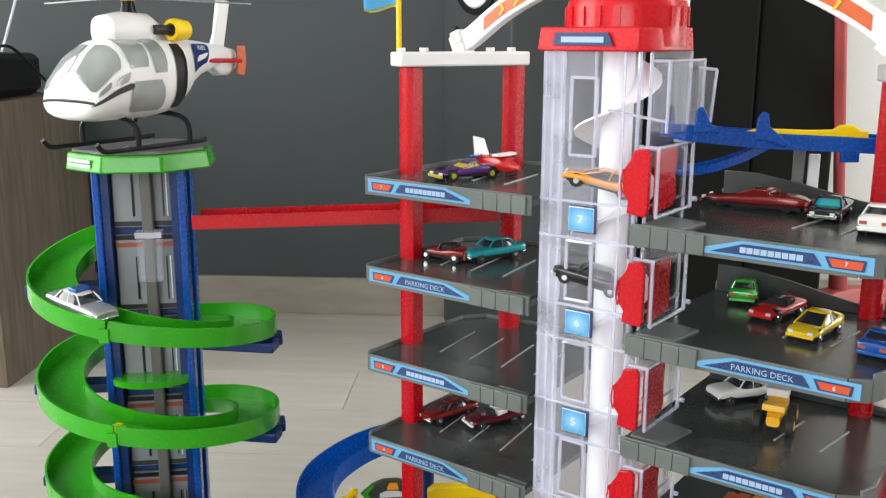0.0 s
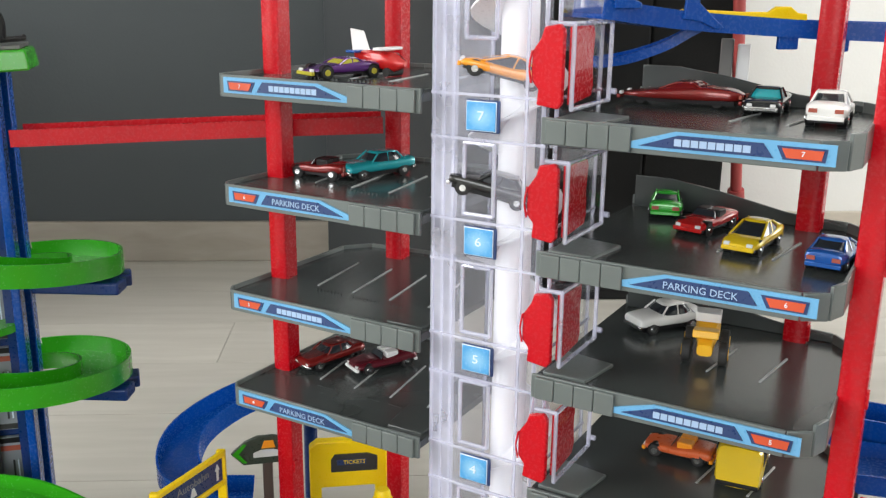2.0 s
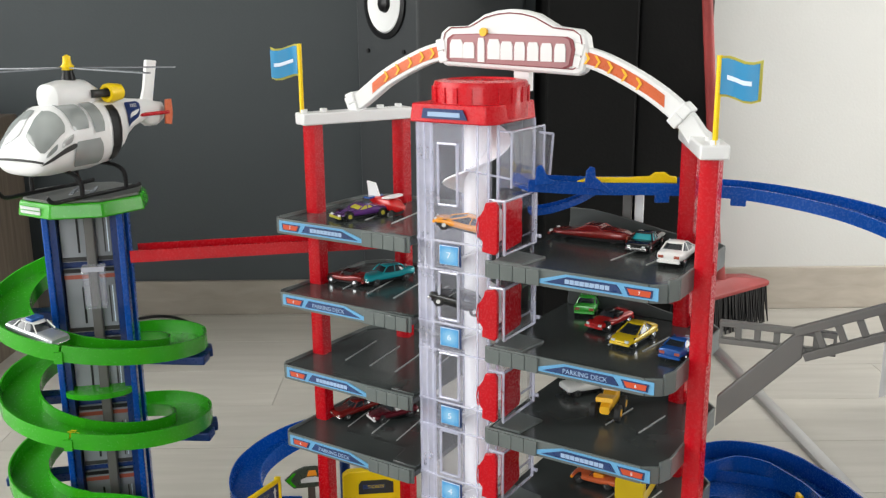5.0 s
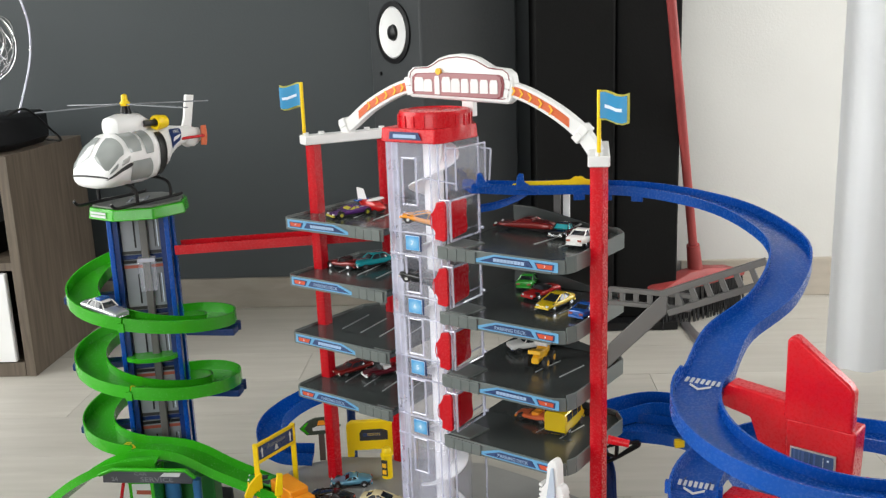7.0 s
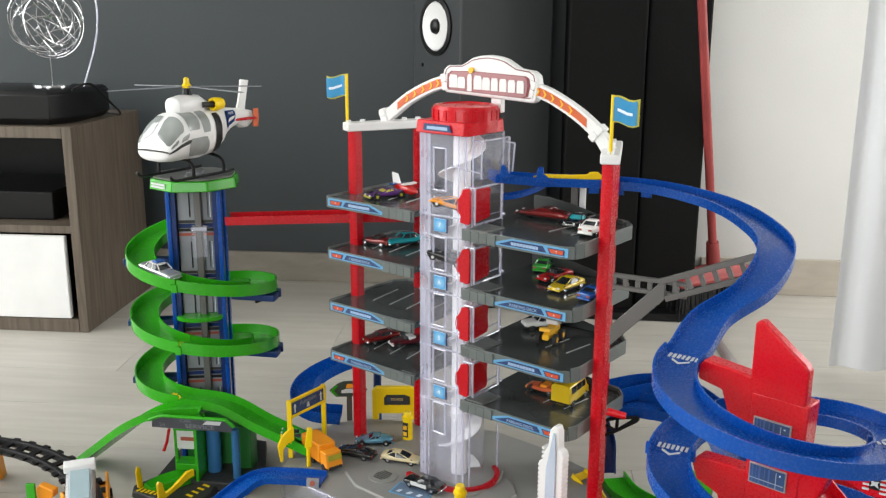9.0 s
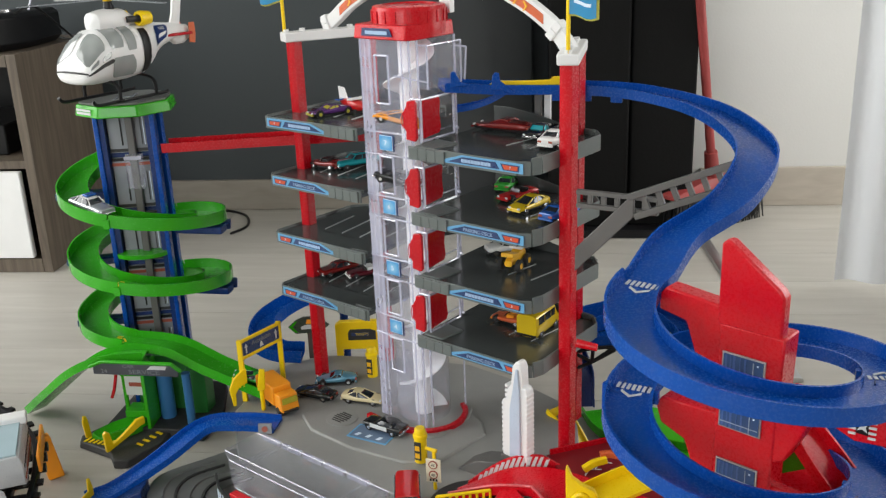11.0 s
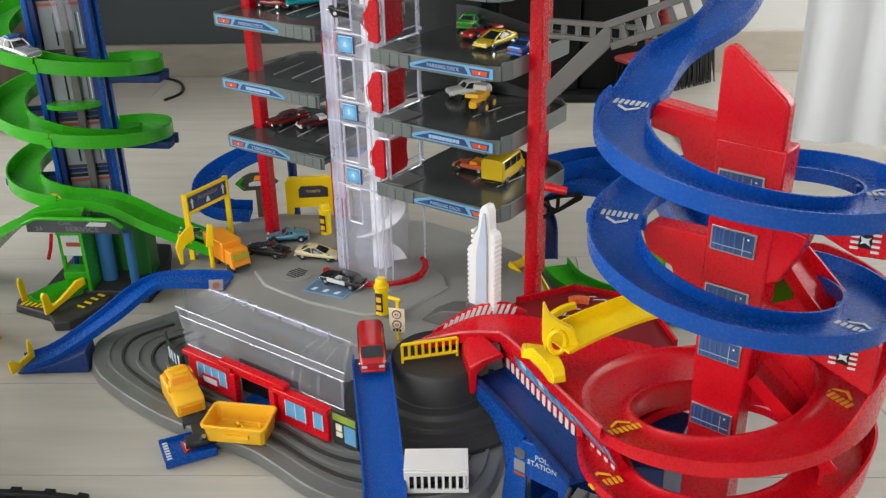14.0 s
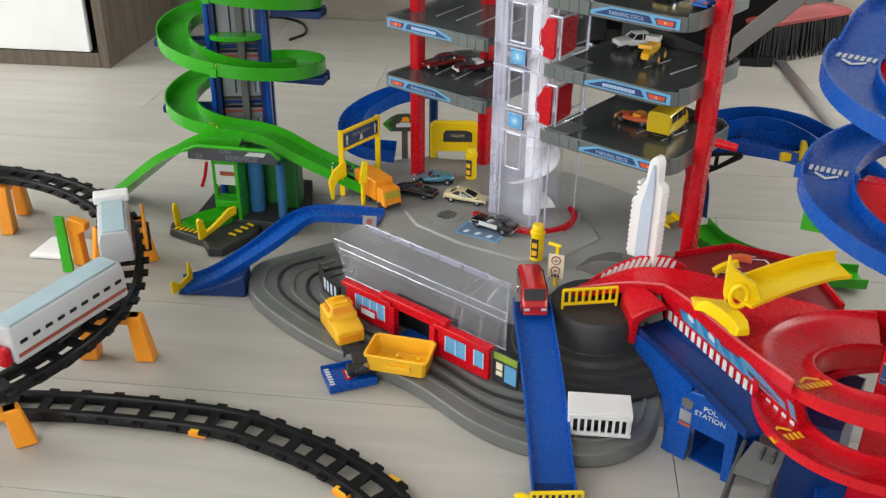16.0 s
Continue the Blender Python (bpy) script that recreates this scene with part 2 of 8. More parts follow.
def prism(bm, poly, z0, z1, inset=0.0):
    top = poly
    if inset:
        cx, cy = sum(p[0] for p in poly) / len(poly), sum(p[1] for p in poly) / len(poly)
        top = [(cx + (px - cx) * (1 - inset), cy + (py - cy) * (1 - inset)) for px, py in poly]
    return quads(bm, [[(px, py, z0) for px, py in poly], [(px, py, z1) for px, py in top]])


def slab(bm, o, eu, ev, poly, d):
    """A flat plate: poly in the plane o + a*eu + b*ev, d thick along the normal."""
    o, eu, ev = Vector(o), Vector(eu).normalized(), Vector(ev).normalized()
    n = eu.cross(ev).normalized()
    return quads(bm, [[o + eu * a + ev * b for a, b in poly], [o + eu * a + ev * b + n * d for a, b in poly]])


def rect(a0, b0, a1, b1):
    return [(a0, b0), (a1, b0), (a1, b1), (a0, b1)]


def rod(bm, p, q, r, r2=None, n=12):
    p, q = Vector(p), Vector(q)
    d = (q - p).normalized()
    s = d.orthogonal().normalized()
    t = d.cross(s)
    r2 = r if r2 is None else r2
    ring = lambda c, k: [c + (s * math.cos(2 * math.pi * i / n) + t * math.sin(2 * math.pi * i / n)) * k for i in range(n)]
    return quads(bm, [ring(p, r), ring(q, r2)])


def tube(bm2, pts, r, n=8):
    """A round bent bar; its section turns no more than the bend does."""
    pts = [Vector(p) for p in pts]
    side = None
    rings2 = []
    for i, p in enumerate(pts):
        d = (pts[min(i + 1, len(pts) - 1)] - pts[max(i - 1, 0)]).normalized()
        side = (Vector((1, 0.1, 0.05)) if side is None and abs(d.x) < 0.9 else Vector((0.05, 1, 0)) if side is None else side)
        side = (side - d * side.dot(d)).normalized()
        up = d.cross(side)
        rings2.append([p + side * r * math.cos(2 * math.pi * k / n) + up * r * math.sin(2 * math.pi * k / n) for k in range(n)])
    quads(bm2, rings2)


def turned(bm, profile, n=28, x=0.0, y=0.0):
    """A turned body: profile of (radius, z)."""
    return quads(bm, [[(x + r * math.cos(2 * math.pi * i / n), y + r * math.sin(2 * math.pi * i / n), z) for i in range(n)] for r, z in profile])


def spline(pts, n=10):
    pts = [Vector(p) for p in pts]
    full = [2 * pts[0] - pts[1], *pts, 2 * pts[-1] - pts[-2]]
    out = []
    for a, b, c, d in zip(full, full[1:], full[2:], full[3:]):
        for i in range(n):
            t = i / n
            out.append(0.5 * (2 * b + (c - a) * t + (2 * a - 5 * b + 4 * c - d) * t * t + (3 * b - a - 3 * c + d) * t ** 3))
    return out + [pts[-1]]


def sweep(bm, pts, section, bank=0.0):
    """Carries a closed section of (side, up) along pts, upright."""
    pts = [Vector(p) for p in pts]
    rings = []
    for i, p in enumerate(pts):
        d = pts[min(i + 1, len(pts) - 1)] - pts[max(i - 1, 0)]
        d.z *= 0.999
        side = Vector((d.y, -d.x, 0)).normalized()
        up = side.cross(d).normalized()
        if up.z < 0:
            up.negate()
        rings.append([p + side * a + (up + side * bank) * b for a, b in section])
    return quads(bm, rings)


def channel(w, h, e=0.0022, t=0.003, h2=None):
    """The section of a toy road: floor and two side walls."""
    h2 = h if h2 is None else h2
    return [(-w, h), (-w, -t), (w, -t), (w, h2), (w - e, h2), (w - e, 0), (-w + e, 0), (-w + e, h)]


def letters(name, text, size, mat, parent, m, squeeze=1.0):
    cu = bpy.data.curves.new("letters", "FONT")
    cu.body, cu.size, cu.extrude, cu.align_x, cu.align_y, cu.resolution_u = text, size, 0.0002, "CENTER", "CENTER", 2
    tmp = bpy.data.objects.new("letters", cu)
    me = bpy.data.meshes.new_from_object(tmp)
    bpy.data.objects.remove(tmp)
    ob = new(name, me)
    ob.data.materials.clear()
    ob.data.materials.append(mat)
    ob.parent = parent
    ob.matrix_local = m @ Matrix.Diagonal((squeeze, 1, 1, 1))
    return ob


def facing(o, right, up):
    """The matrix of a plate at o whose x runs along right and y along up."""
    r, u = Vector(right).normalized(), Vector(up).normalized()
    n = r.cross(u)
    return Matrix(((r.x, u.x, n.x, o[0]), (r.y, u.y, n.y, o[1]), (r.z, u.z, n.z, o[2]), (0, 0, 0, 1)))


# ---- the room ----
X0, X1, Y0, Y1, TOP = -2.6, 2.4, -3.0, 2.12, 2.5


def structure(name, bm, mat, label, category, bevel=0.0):
    return tagged(part(name, bm, mat, None, "", bevel), label, category, "", "structure")


bm = B()
box(bm, (X0 + X1) / 2, (Y0 + Y1) / 2, -0.058, X1 - X0 + 0.4, Y1 - Y0 + 0.4, 0.1)
floor = structure("floor", bm, SEAM, "pale grey oak laminate floor of long planks", "floor")

bm = B()
box(bm, (X0 + X1) / 2, (Y0 + Y1) / 2, TOP + 0.05, X1 - X0 + 0.4, Y1 - Y0 + 0.4, 0.1)
structure("ceiling", bm, WALL_WHITE, "plain white ceiling", "ceiling")

bm = B()
box(bm, (X0 + 0.72) / 2, Y1 + 0.06, TOP / 2, 0.72 - X0, 0.12, TOP)
structure("wall_north", bm, WALL_DARK, "dark grey painted wall", "wall")
bm = B()
box(bm, (0.72 + X1) / 2, Y1 + 0.06, TOP / 2, X1 - 0.72, 0.12, TOP)
structure("wall_north_white", bm, WALL_WHITE, "off-white painted wall", "wall")
# west wall with a window opening
bm = B()
box(bm, X0 - 0.06, (Y0 - 0.7) / 2, TOP / 2, 0.12, -0.7 - Y0, TOP)
box(bm, X0 - 0.06, (1.9 + Y1) / 2, TOP / 2, 0.12, Y1 - 1.9, TOP)
box(bm, X0 - 0.06, 0.6, 0.2, 0.12, 2.6, 0.4)
box(bm, X0 - 0.06, 0.6, 2.4, 0.12, 2.6, 0.2)
structure("wall_west", bm, WALL_WHITE, "off-white wall with a wide window opening", "wall")
bm = B()
box(bm, X1 + 0.06, (Y0 + 0.7) / 2, TOP / 2, 0.12, 0.7 - Y0, TOP)
box(bm, X1 + 0.06, (2.0 + Y1) / 2, TOP / 2, 0.12, Y1 - 2.0, TOP)
box(bm, X1 + 0.06, 1.35, 0.2, 0.12, 1.3, 0.4)
box(bm, X1 + 0.06, 1.35, 2.4, 0.12, 1.3, 0.2)
structure("wall_east", bm, WALL_WHITE, "off-white wall with a window opening", "wall")
bm = B()
box(bm, (X0 - 2.15) / 2, Y0 - 0.06, TOP / 2, -2.15 - X0, 0.12, TOP)
box(bm, (0.35 + X1) / 2, Y0 - 0.06, TOP / 2, X1 - 0.35, 0.12, TOP)
box(bm, -0.9, Y0 - 0.06, 0.275, 2.5, 0.12, 0.55)
box(bm, -0.9, Y0 - 0.06, 2.42, 2.5, 0.12, 0.16)
structure("wall_south", bm, WALL_WHITE, "off-white wall with a window opening", "wall")

# skirting by the dark wall: its shade is in the tile colour
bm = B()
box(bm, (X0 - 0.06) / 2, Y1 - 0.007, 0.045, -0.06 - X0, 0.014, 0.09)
structure("baseboard", bm, STONE_SHADED, "beige tile skirting along the dark wall, shade put into its colour", "skirting", 0.002)
bm = B()
box(bm, (0.76 + X1) / 2, Y1 - 0.007, 0.055, X1 - 0.76, 0.014, 0.11)
structure("baseboard", bm, STONE, "beige tile skirting along the white wall", "skirting", 0.002)

# white cloth hanging at the window side
bm = B()
rows = []
for z in (0.02, 0.8, 1.6, 2.45):
    rows.append([(0.948 + 0.9 * s / 60, 1.47 - 0.16 * s / 60 + 0.012 * math.sin(s * 0.9 + z * 0.3) * (1 - 0.3 * z / 2.5), z) for s in range(61)])
front = [[bm.verts.new(p) for p in r] for r in rows]
for a, b in zip(front, front[1:]):
    for i in range(60):
        bm.faces.new((a[i], a[i + 1], b[i + 1], b[i]))
bmesh.ops.solidify(bm, geom=bm.faces[:], thickness=0.004)
tagged(part("curtain", bm, CURTAIN, None, "", 0, 60), "plain white curtain hanging to the floor", "curtain")

# tall loudspeaker turned away from the wall
sp = thing("loudspeaker", -0.018, 1.938, 0, -52.3, "tall graphite loudspeaker with a pale cone", "loudspeaker")
bm = B()
prism(bm, [(-0.12, 0), (0.12, 0), (0.178, 0.26), (0.04, 0.30), (-0.10, 0.08)], 0.012, 1.36)
part("cabinet", bm, BOX_GREY, sp, "", 0.006)
bm = B()
prism(bm, [(-0.115, 0.005), (0.115, 0.005), (0.165, 0.25), (0.04, 0.28), (-0.095, 0.08)], 0.0, 0.014)
part("plinth", bm, BLACK, sp)
SPZ = 0.777


def disc_rings(prof, n=36):
    return [[(r * math.cos(2 * math.pi * a / n), -d, SPZ + r * math.sin(2 * math.pi * a / n)) for a in range(n)] for r, d in prof]


b = B()
quads(b, disc_rings([(0.078, 0.0), (0.078, 0.005), (0.066, 0.007), (0.066, 0.0)]), cap=False)
part("surround", b, BLACK, sp, "black rubber surround")
b = B()
quads(b, disc_rings([(0.066, 0.001), (0.062, 0.006), (0.058, 0.004), (0.020, 0.0015), (0.001, 0.0015)]))
part("cone", b, WHITE, sp, "pale grey speaker cone")
b = B()
quads(b, disc_rings([(0.021, 0.002), (0.018, 0.009), (0.010, 0.013), (0.001, 0.014)], 24))
part("dust_cap", b, BLACK, sp, "black dust cap")
for dx in (-0.07, 0.07):
    b = B()
    rod(b, (dx, 0.001, SPZ - 0.105), (dx, -0.004, SPZ - 0.105), 0.005)
    part("screw", b, BLACK, sp)

bb = thing("black_cabinet", 0, 0, 0, 0, "large matt black cabinet standing by the wall", "cabinet")
bm = B()
box(bm, 0.435, 1.985, 0.705, 0.20, 0.26, 1.37)
part("left_panel", bm, BOX_BLACK, bb, "", 0.006)
bm = B()
box(bm, 0.6195, 1.9925, 0.705, 0.161, 0.245, 1.37)
part("right_panel", bm, BOX_BLACK, bb, "", 0.006)
bm = B()
box(bm, 0.52, 1.96, 0.012, 0.35, 0.28, 0.02)
part("plinth", bm, BLACK, bb)

# oak sideboard with a white front
sb = thing("sideboard", -0.891, 1.576, 0, 0, "grey-brown oak sideboard with white drawer and open niche", "sideboard")
W, D, H = 0.9, 0.42, 0.535
for nm, args in (("side_panel", (-0.012, D / 2, H / 2, 0.024, D, H)), ("side_panel", (-W + 0.012, D / 2, H / 2, 0.024, D, H)),
                 ("top_panel", (-W / 2, D / 2, H - 0.014, W - 0.05, D, 0.028)), ("bottom_panel", (-W / 2, D / 2, 0.018, W - 0.05, D, 0.036)),
                 ("shelf", (-W / 2, D / 2, 0.272, W - 0.05, D - 0.02, 0.02)), ("back_panel", (-W / 2, D - 0.008, H / 2, W - 0.05, 0.012, H - 0.06))):
    bm = B()
    box(bm, *args)
    part(nm, bm, OAK if nm != "back_panel" else BLACK, sb, "", 0.001)
bm = B()
box(bm, -W / 2 - 0.005, 0.004, 0.148, W - 0.075, 0.018, 0.218)
part("drawer_front", bm, WHITE, sb, "smooth white drawer front", 0.002)
bm = B()
box(bm, -0.3, 0.2, 0.325, 0.4, 0.26, 0.075)
tagged(part("media_box", bm, BLACK, None, "", 0.004), "black media box inside the niche of the sideboard", "media box").matrix_world = pose(-0.891, 1.576, -0.005)
bm = B()
quads(bm, [[(-0.16 + sx * k, 0.16 + sy * k2, z) for sx, sy in ((-0.24, -0.14), (0.10, -0.14), (0.14, -0.06), (0.14, 0.12), (-0.24, 0.12))] for z, k, k2 in ((0.0, 0.9, 0.9), (0.015, 1, 1), (0.075, 1, 1), (0.085, 0.92, 0.92))])
tagged(part("stereo", bm, BLACK, None, "", 0.003), "black stereo unit on top of the sideboard", "stereo").matrix_world = pose(-0.891, 1.576, H + 0.001)

# wire ball lamp
ball = thing("wire_ball_lamp", -1.006, 1.734, H + 0.086, 0, "decorative ball of clear glassy wire with a thin stalk", "lamp")
rng = random.Random(4)
for k in range(15):
    ax = Vector((rng.uniform(-1, 1), rng.uniform(-1, 1), rng.uniform(-1, 1))).normalized()
    s = ax.orthogonal().normalized()
    t_ = ax.cross(s)
    b = B()
    R = rng.uniform(0.06, 0.10)
    c0 = Vector((0, 0, 0.165)) + ax * rng.uniform(-0.02, 0.02)
    wob = rng.uniform(0, 6)
    tube(b, [c0 + (s * math.cos(i * math.pi / 18) + t_ * math.sin(i * math.pi / 18)) * R + ax * 0.008 * math.sin(i * math.pi / 9 + wob) for i in range(37)], 0.0011, 5)
    part("wire_ring", b, CHROME, ball)
b = B()
tube(b, [(0, 0, 0.002), (0.001, 0, 0.05), (0, 0, 0.10)], 0.0012, 6)
part("stalk", b, CHROME, ball)
b = B()
tube(b, spline([(0.100, -0.034, 0.004), (0.120, -0.034, 0.055), (0.138, -0.034, 0.105), (0.150, -0.034, 0.160), (0.149, -0.033, 0.225), (0.125, -0.030, 0.290), (0.075, -0.020, 0.330), (0.010, -0.005, 0.325)], 6), 0.0024, 8)
part("bow", b, CLEAR_RIM, ball, "clear bowed wire arm")
b = B()
turned(b, [(0.05, 0.0), (0.05, 0.006), (0.01, 0.010)])
part("foot", b, CHROME, ball)


def cable(name, pts, r, label):
    b = B()
    pp = spline(pts, 6)
    sec = [(r * math.cos(a * math.pi / 3), r * math.sin(a * math.pi / 3)) for a in range(6)]
    sweep(b, pp, sec)
    return tagged(part(name, b, BLACK), label, "cable")


cable("cable", [(-0.90, 1.62, H + 0.088), (-0.87, 1.66, H + 0.10), (-0.865, 1.75, H + 0.05), (-0.88, 1.85, H + 0.004), (-0.95, 1.90, H + 0.004)], 0.003, "thin black cable looped behind the stereo")
cable("cable", [(-0.85, 1.99, 0.003), (-0.70, 2.06, 0.003), (-0.62, 2.09, 0.003), (-0.54, 2.04, 0.003), (-0.505, 1.94, 0.003), (-0.53, 1.87, 0.003)], 0.004, "black lead lying on the floor by the wall")

# red broom leaning in the corner
DULL_RED = plastic("dull_red_plastic", (0.30, 0.042, 0.040), 0.5, 0.2)
br = thing("broom", 0.764, 1.945, 0, 36, "red broom with dark bristles leaning on the wall", "broom")
b = B()
rod(b, (0, 0, 0.13), (-0.205, -0.064, 0.98), 0.0115)
part("handle", b, DULL_RED, br, "red lacquered handle")
b = B()
rod(b, (0.006, 0.002, 0.105), (-0.017, -0.005, 0.20), 0.021, 0.017)
part("socket", b, DULL_RED, br)
b = B()
quads(b, [[(-0.155, -0.038, 0.092), (0.155, -0.038, 0.092), (0.155, 0.038, 0.092), (-0.155, 0.038, 0.092)], [(-0.158, -0.040, 0.104), (0.158, -0.040, 0.104), (0.158, 0.040, 0.104), (-0.158, 0.040, 0.104)], [(-0.148, -0.032, 0.110), (0.148, -0.032, 0.110), (0.148, 0.032, 0.110), (-0.148, 0.032, 0.110)], [(-0.03, -0.018, 0.132), (0.03, -0.018, 0.132), (0.03, 0.018, 0.132), (-0.03, 0.018, 0.132)]])
part("head", b, DULL_RED, br, "", 0.003)
b = B()
for i in range(52):
    for j in range(6):
        x, y = -0.150 + 0.30 * i / 51 + rng.uniform(-0.002, 0.002), -0.032 + 0.0128 * j
        rod(b, (x, y, 0.094), (x * 1.06 + rng.uniform(-0.006, 0.006), y * 1.3, 0.001), 0.0030, 0.0014, n=4)
part("bristles", b, BLACK, br, "dark stiff bristles", 0, 0)

bm = B()
prof = [(-0.014, 0), (0.014, 0), (0.012, 0.006), (0.004, 0.008), (-0.004, 0.008), (-0.012, 0.006)]
sweep(bm, [(0.757, 1.02, 0.001), (0.742, 1.42, 0.001), (0.722, 1.86, 0.001)], prof)
tagged(part("aluminium_rail", bm, STEEL), "bare aluminium rail lying on the floor", "rail")


# ---- the parking garage ----
gar = thing("parking_garage", 0.135, 0.747, 0, -33.5, "tall toy parking garage with grey decks and clear lift tower", "toy garage")
STEP = 0.0897


def world_to_garage(x, y):
    c, s = math.cos(radians(-33.5)), math.sin(radians(-33.5))
    dx, dy = x - 0.135, y - 0.747
    return dx * c + dy * s, -dx * s + dy * c


def plan(*pts):
    return [world_to_garage(*p) for p in pts]


# base: low slab with race lanes, and the plateau on it
slab_poly = plan(*[(p.x, p.y) for p in spline([(-0.205, 0.715, 0), (-0.262, 0.665, 0), (-0.262, 0.61, 0), (-0.225, 0.55, 0), (-0.12, 0.465, 0), (0.0, 0.402, 0), (0.085, 0.332, 0), (0.145, 0.302, 0), (0.222, 0.291, 0), (0.28, 0.328, 0), (0.302, 0.39, 0), (0.305, 0.46, 0), (0.35, 0.56, 0)], 6)], (0.36, 0.70), (0.27, 0.86), (0.19, 0.91), (0.05, 0.94), (-0.05, 0.945), (-0.12, 0.90), (-0.15, 0.76))
bm = B()
prism(bm, slab_poly, 0.001, 0.018, 0.012)
part("base", bm, SLABGREY, gar, "dark grey base slab with raised race lanes", 0.002)
plat_poly = plan((-0.150, 0.705), (-0.165, 0.74), (-0.135, 0.90), (-0.10, 0.93), (-0.05, 0.951), (0.057, 0.944), (0.193, 0.918), (0.274, 0.861), (0.350, 0.785), (0.366, 0.72), (0.366, 0.62), (0.30, 0.535), (0.235, 0.515), (0.13, 0.523), (-0.137, 0.699))
bm = B()
prism(bm, plat_poly, 0.016, 0.080, 0.006)
part("plateau", bm, BASE, gar, "mid-grey upper platform of the base", 0.002)
bm = B()
prism(bm, plan((-0.055, 0.735), (-0.03, 0.69), (0.04, 0.64), (0.12, 0.605), (0.175, 0.612), (0.232, 0.685), (0.225, 0.72), (0.15, 0.83), (0.03, 0.80)), 0.0795, 0.0835, 0.02)
part("raised_pad", bm, BASE, gar, "raised grey pad round the tower", 0.001)
bm = B()
cxy = world_to_garage(0.012, 0.722)
turned(bm, [(0.024, 0.082), (0.024, 0.0848), (0.021, 0.0852)], 28, *cxy)
part("round_plate", bm, BASE, gar)
for k in range(6):
    b = B()
    box(b, cxy[0], cxy[1] - 0.012 + 0.0048 * k, 0.0854, 0.028 - 0.004 * abs(k - 2.5), 0.0018, 0.0012)
    part("grate_slot", b, BASE2, gar)

# race lanes: raised ribs following the slab's edge
edge = [Vector((p[0], p[1], 0)) for p in plan(*[(p.x, p.y) for p in spline([(-0.185, 0.70, 0), (-0.232, 0.66, 0), (-0.236, 0.61, 0), (-0.205, 0.562, 0), (-0.11, 0.485, 0), (0.01, 0.42, 0), (0.095, 0.352, 0), (0.15, 0.325, 0), (0.22, 0.315, 0), (0.266, 0.345, 0), (0.282, 0.395, 0), (0.28, 0.45, 0)], 6)])]
inner_c = Vector((*world_to_garage(0.05, 0.56), 0))
for k in range(5):
    f = 1 - 0.075 * k
    pp = [inner_c + (p - inner_c) * f for p in edge]
    pp = [Vector((p.x, p.y, 0.0175)) for p in pp]
    b = B()
    sweep(b, pp, [(-0.0022, 0), (0.0022, 0), (0.0018, 0.0032), (-0.0018, 0.0032)])
    part("lane_rib", b, BASE2 if k % 2 else SLABGREY, gar)

# dark drum carrying the corner of the plateau
dc = world_to_garage(0.224, 0.505)
bm = B()
turned(bm, [(0.122, 0.010), (0.121, 0.024), (0.112, 0.0255), (0.104, 0.0265), (0.103, 0.029), (0.092, 0.030), (0.090, 0.035), (0.078, 0.037), (0.074, 0.043), (0.062, 0.045), (0.060, 0.080), (0.056, 0.085)], 40, *dc)
part("drum", bm, BASE2, gar, "charcoal round drum with stepped rings", 0.001)

# red facade of the station, with doorway and printed windows
FV = -0.299
for nm, args in (("front_wall", (-0.044, FV, 0.043, 0.082, 0.006, 0.046)), ("front_wall", (0.114, FV, 0.043, 0.080, 0.006, 0.046)),
                 ("lintel", (0.0355, FV, 0.066, 0.10, 0.0055, 0.012)), ("cornice", (-0.0445, FV - 0.002, 0.0665, 0.088, 0.012, 0.006)),
                 ("cornice", (0.1145, FV - 0.002, 0.0665, 0.086, 0.012, 0.006)), ("cornice", (0.0355, FV - 0.002, 0.0745, 0.11, 0.012, 0.006))):
    b = B()
    box(b, *args)
    part(nm, b, RED2, gar, "red front of the station" if nm == "front_wall" else "", 0.0012)
for u0, u1 in ((-0.066, -0.014), (0.088, 0.120), (0.133, 0.147)):
    b = B()
    box(b, (u0 + u1) / 2, FV - 0.0034, 0.0455, u1 - u0, 0.0012, 0.0225)
    pane = part("window_pane", b, SKYBLUE, gar, "light blue printed window")
    n = max(1, int((u1 - u0) / 0.012))
    for i in range(n + 1):
        b = B()
        box(b, u0 + (u1 - u0) * i / n, FV - 0.0042, 0.0455, 0.0010, 0.001, 0.0225)
        part("glazing_bar", b, PALE, pane)
b = B()
box(b, -0.042, FV - 0.005, 0.037, 0.030, 0.002, 0.013)
part("sign_board", b, RED2, gar, "red board with a pale panel")
b = B()
box(b, -0.042, FV - 0.0062, 0.037, 0.024, 0.001, 0.008)
part("sign_panel", b, PALE, gar)
for u0 in (0.002, 0.069):
    b = B()
    box(b, u0, FV - 0.003, 0.042, 0.008, 0.010, 0.044)
    part("door_post", b, RED2, gar, "", 0.001)
b = B()
box(b, 0.0355, FV + 0.02, 0.0195, 0.06, 0.05, 0.002)
part("doorway_ramp", b, BLUE, gar)
b = B()
box(b, 0.0355, FV + 0.022, 0.040, 0.100, 0.002, 0.052)
part("doorway_back", b, BLACK, gar)
ka_, kd_ = Vector((-0.190, -0.255, 0.0)), Vector((0.086, -0.042, 0.0))
b = B()
quads(b, [[ka_ + kd_ * f + Vector((0, -0.006 * math.sin(f * 3.14) + o2, z)) for o2, z in ((0, 0.0175), (0, 0.036 + 0.012 * f), (0.004, 0.036 + 0.012 * f), (0.004, 0.0175))] for f in np.linspace(0, 1, 9)])
kerbp = part("kerb_panel", b, BASE2, gar, "charcoal kerb panel with pale stripes")
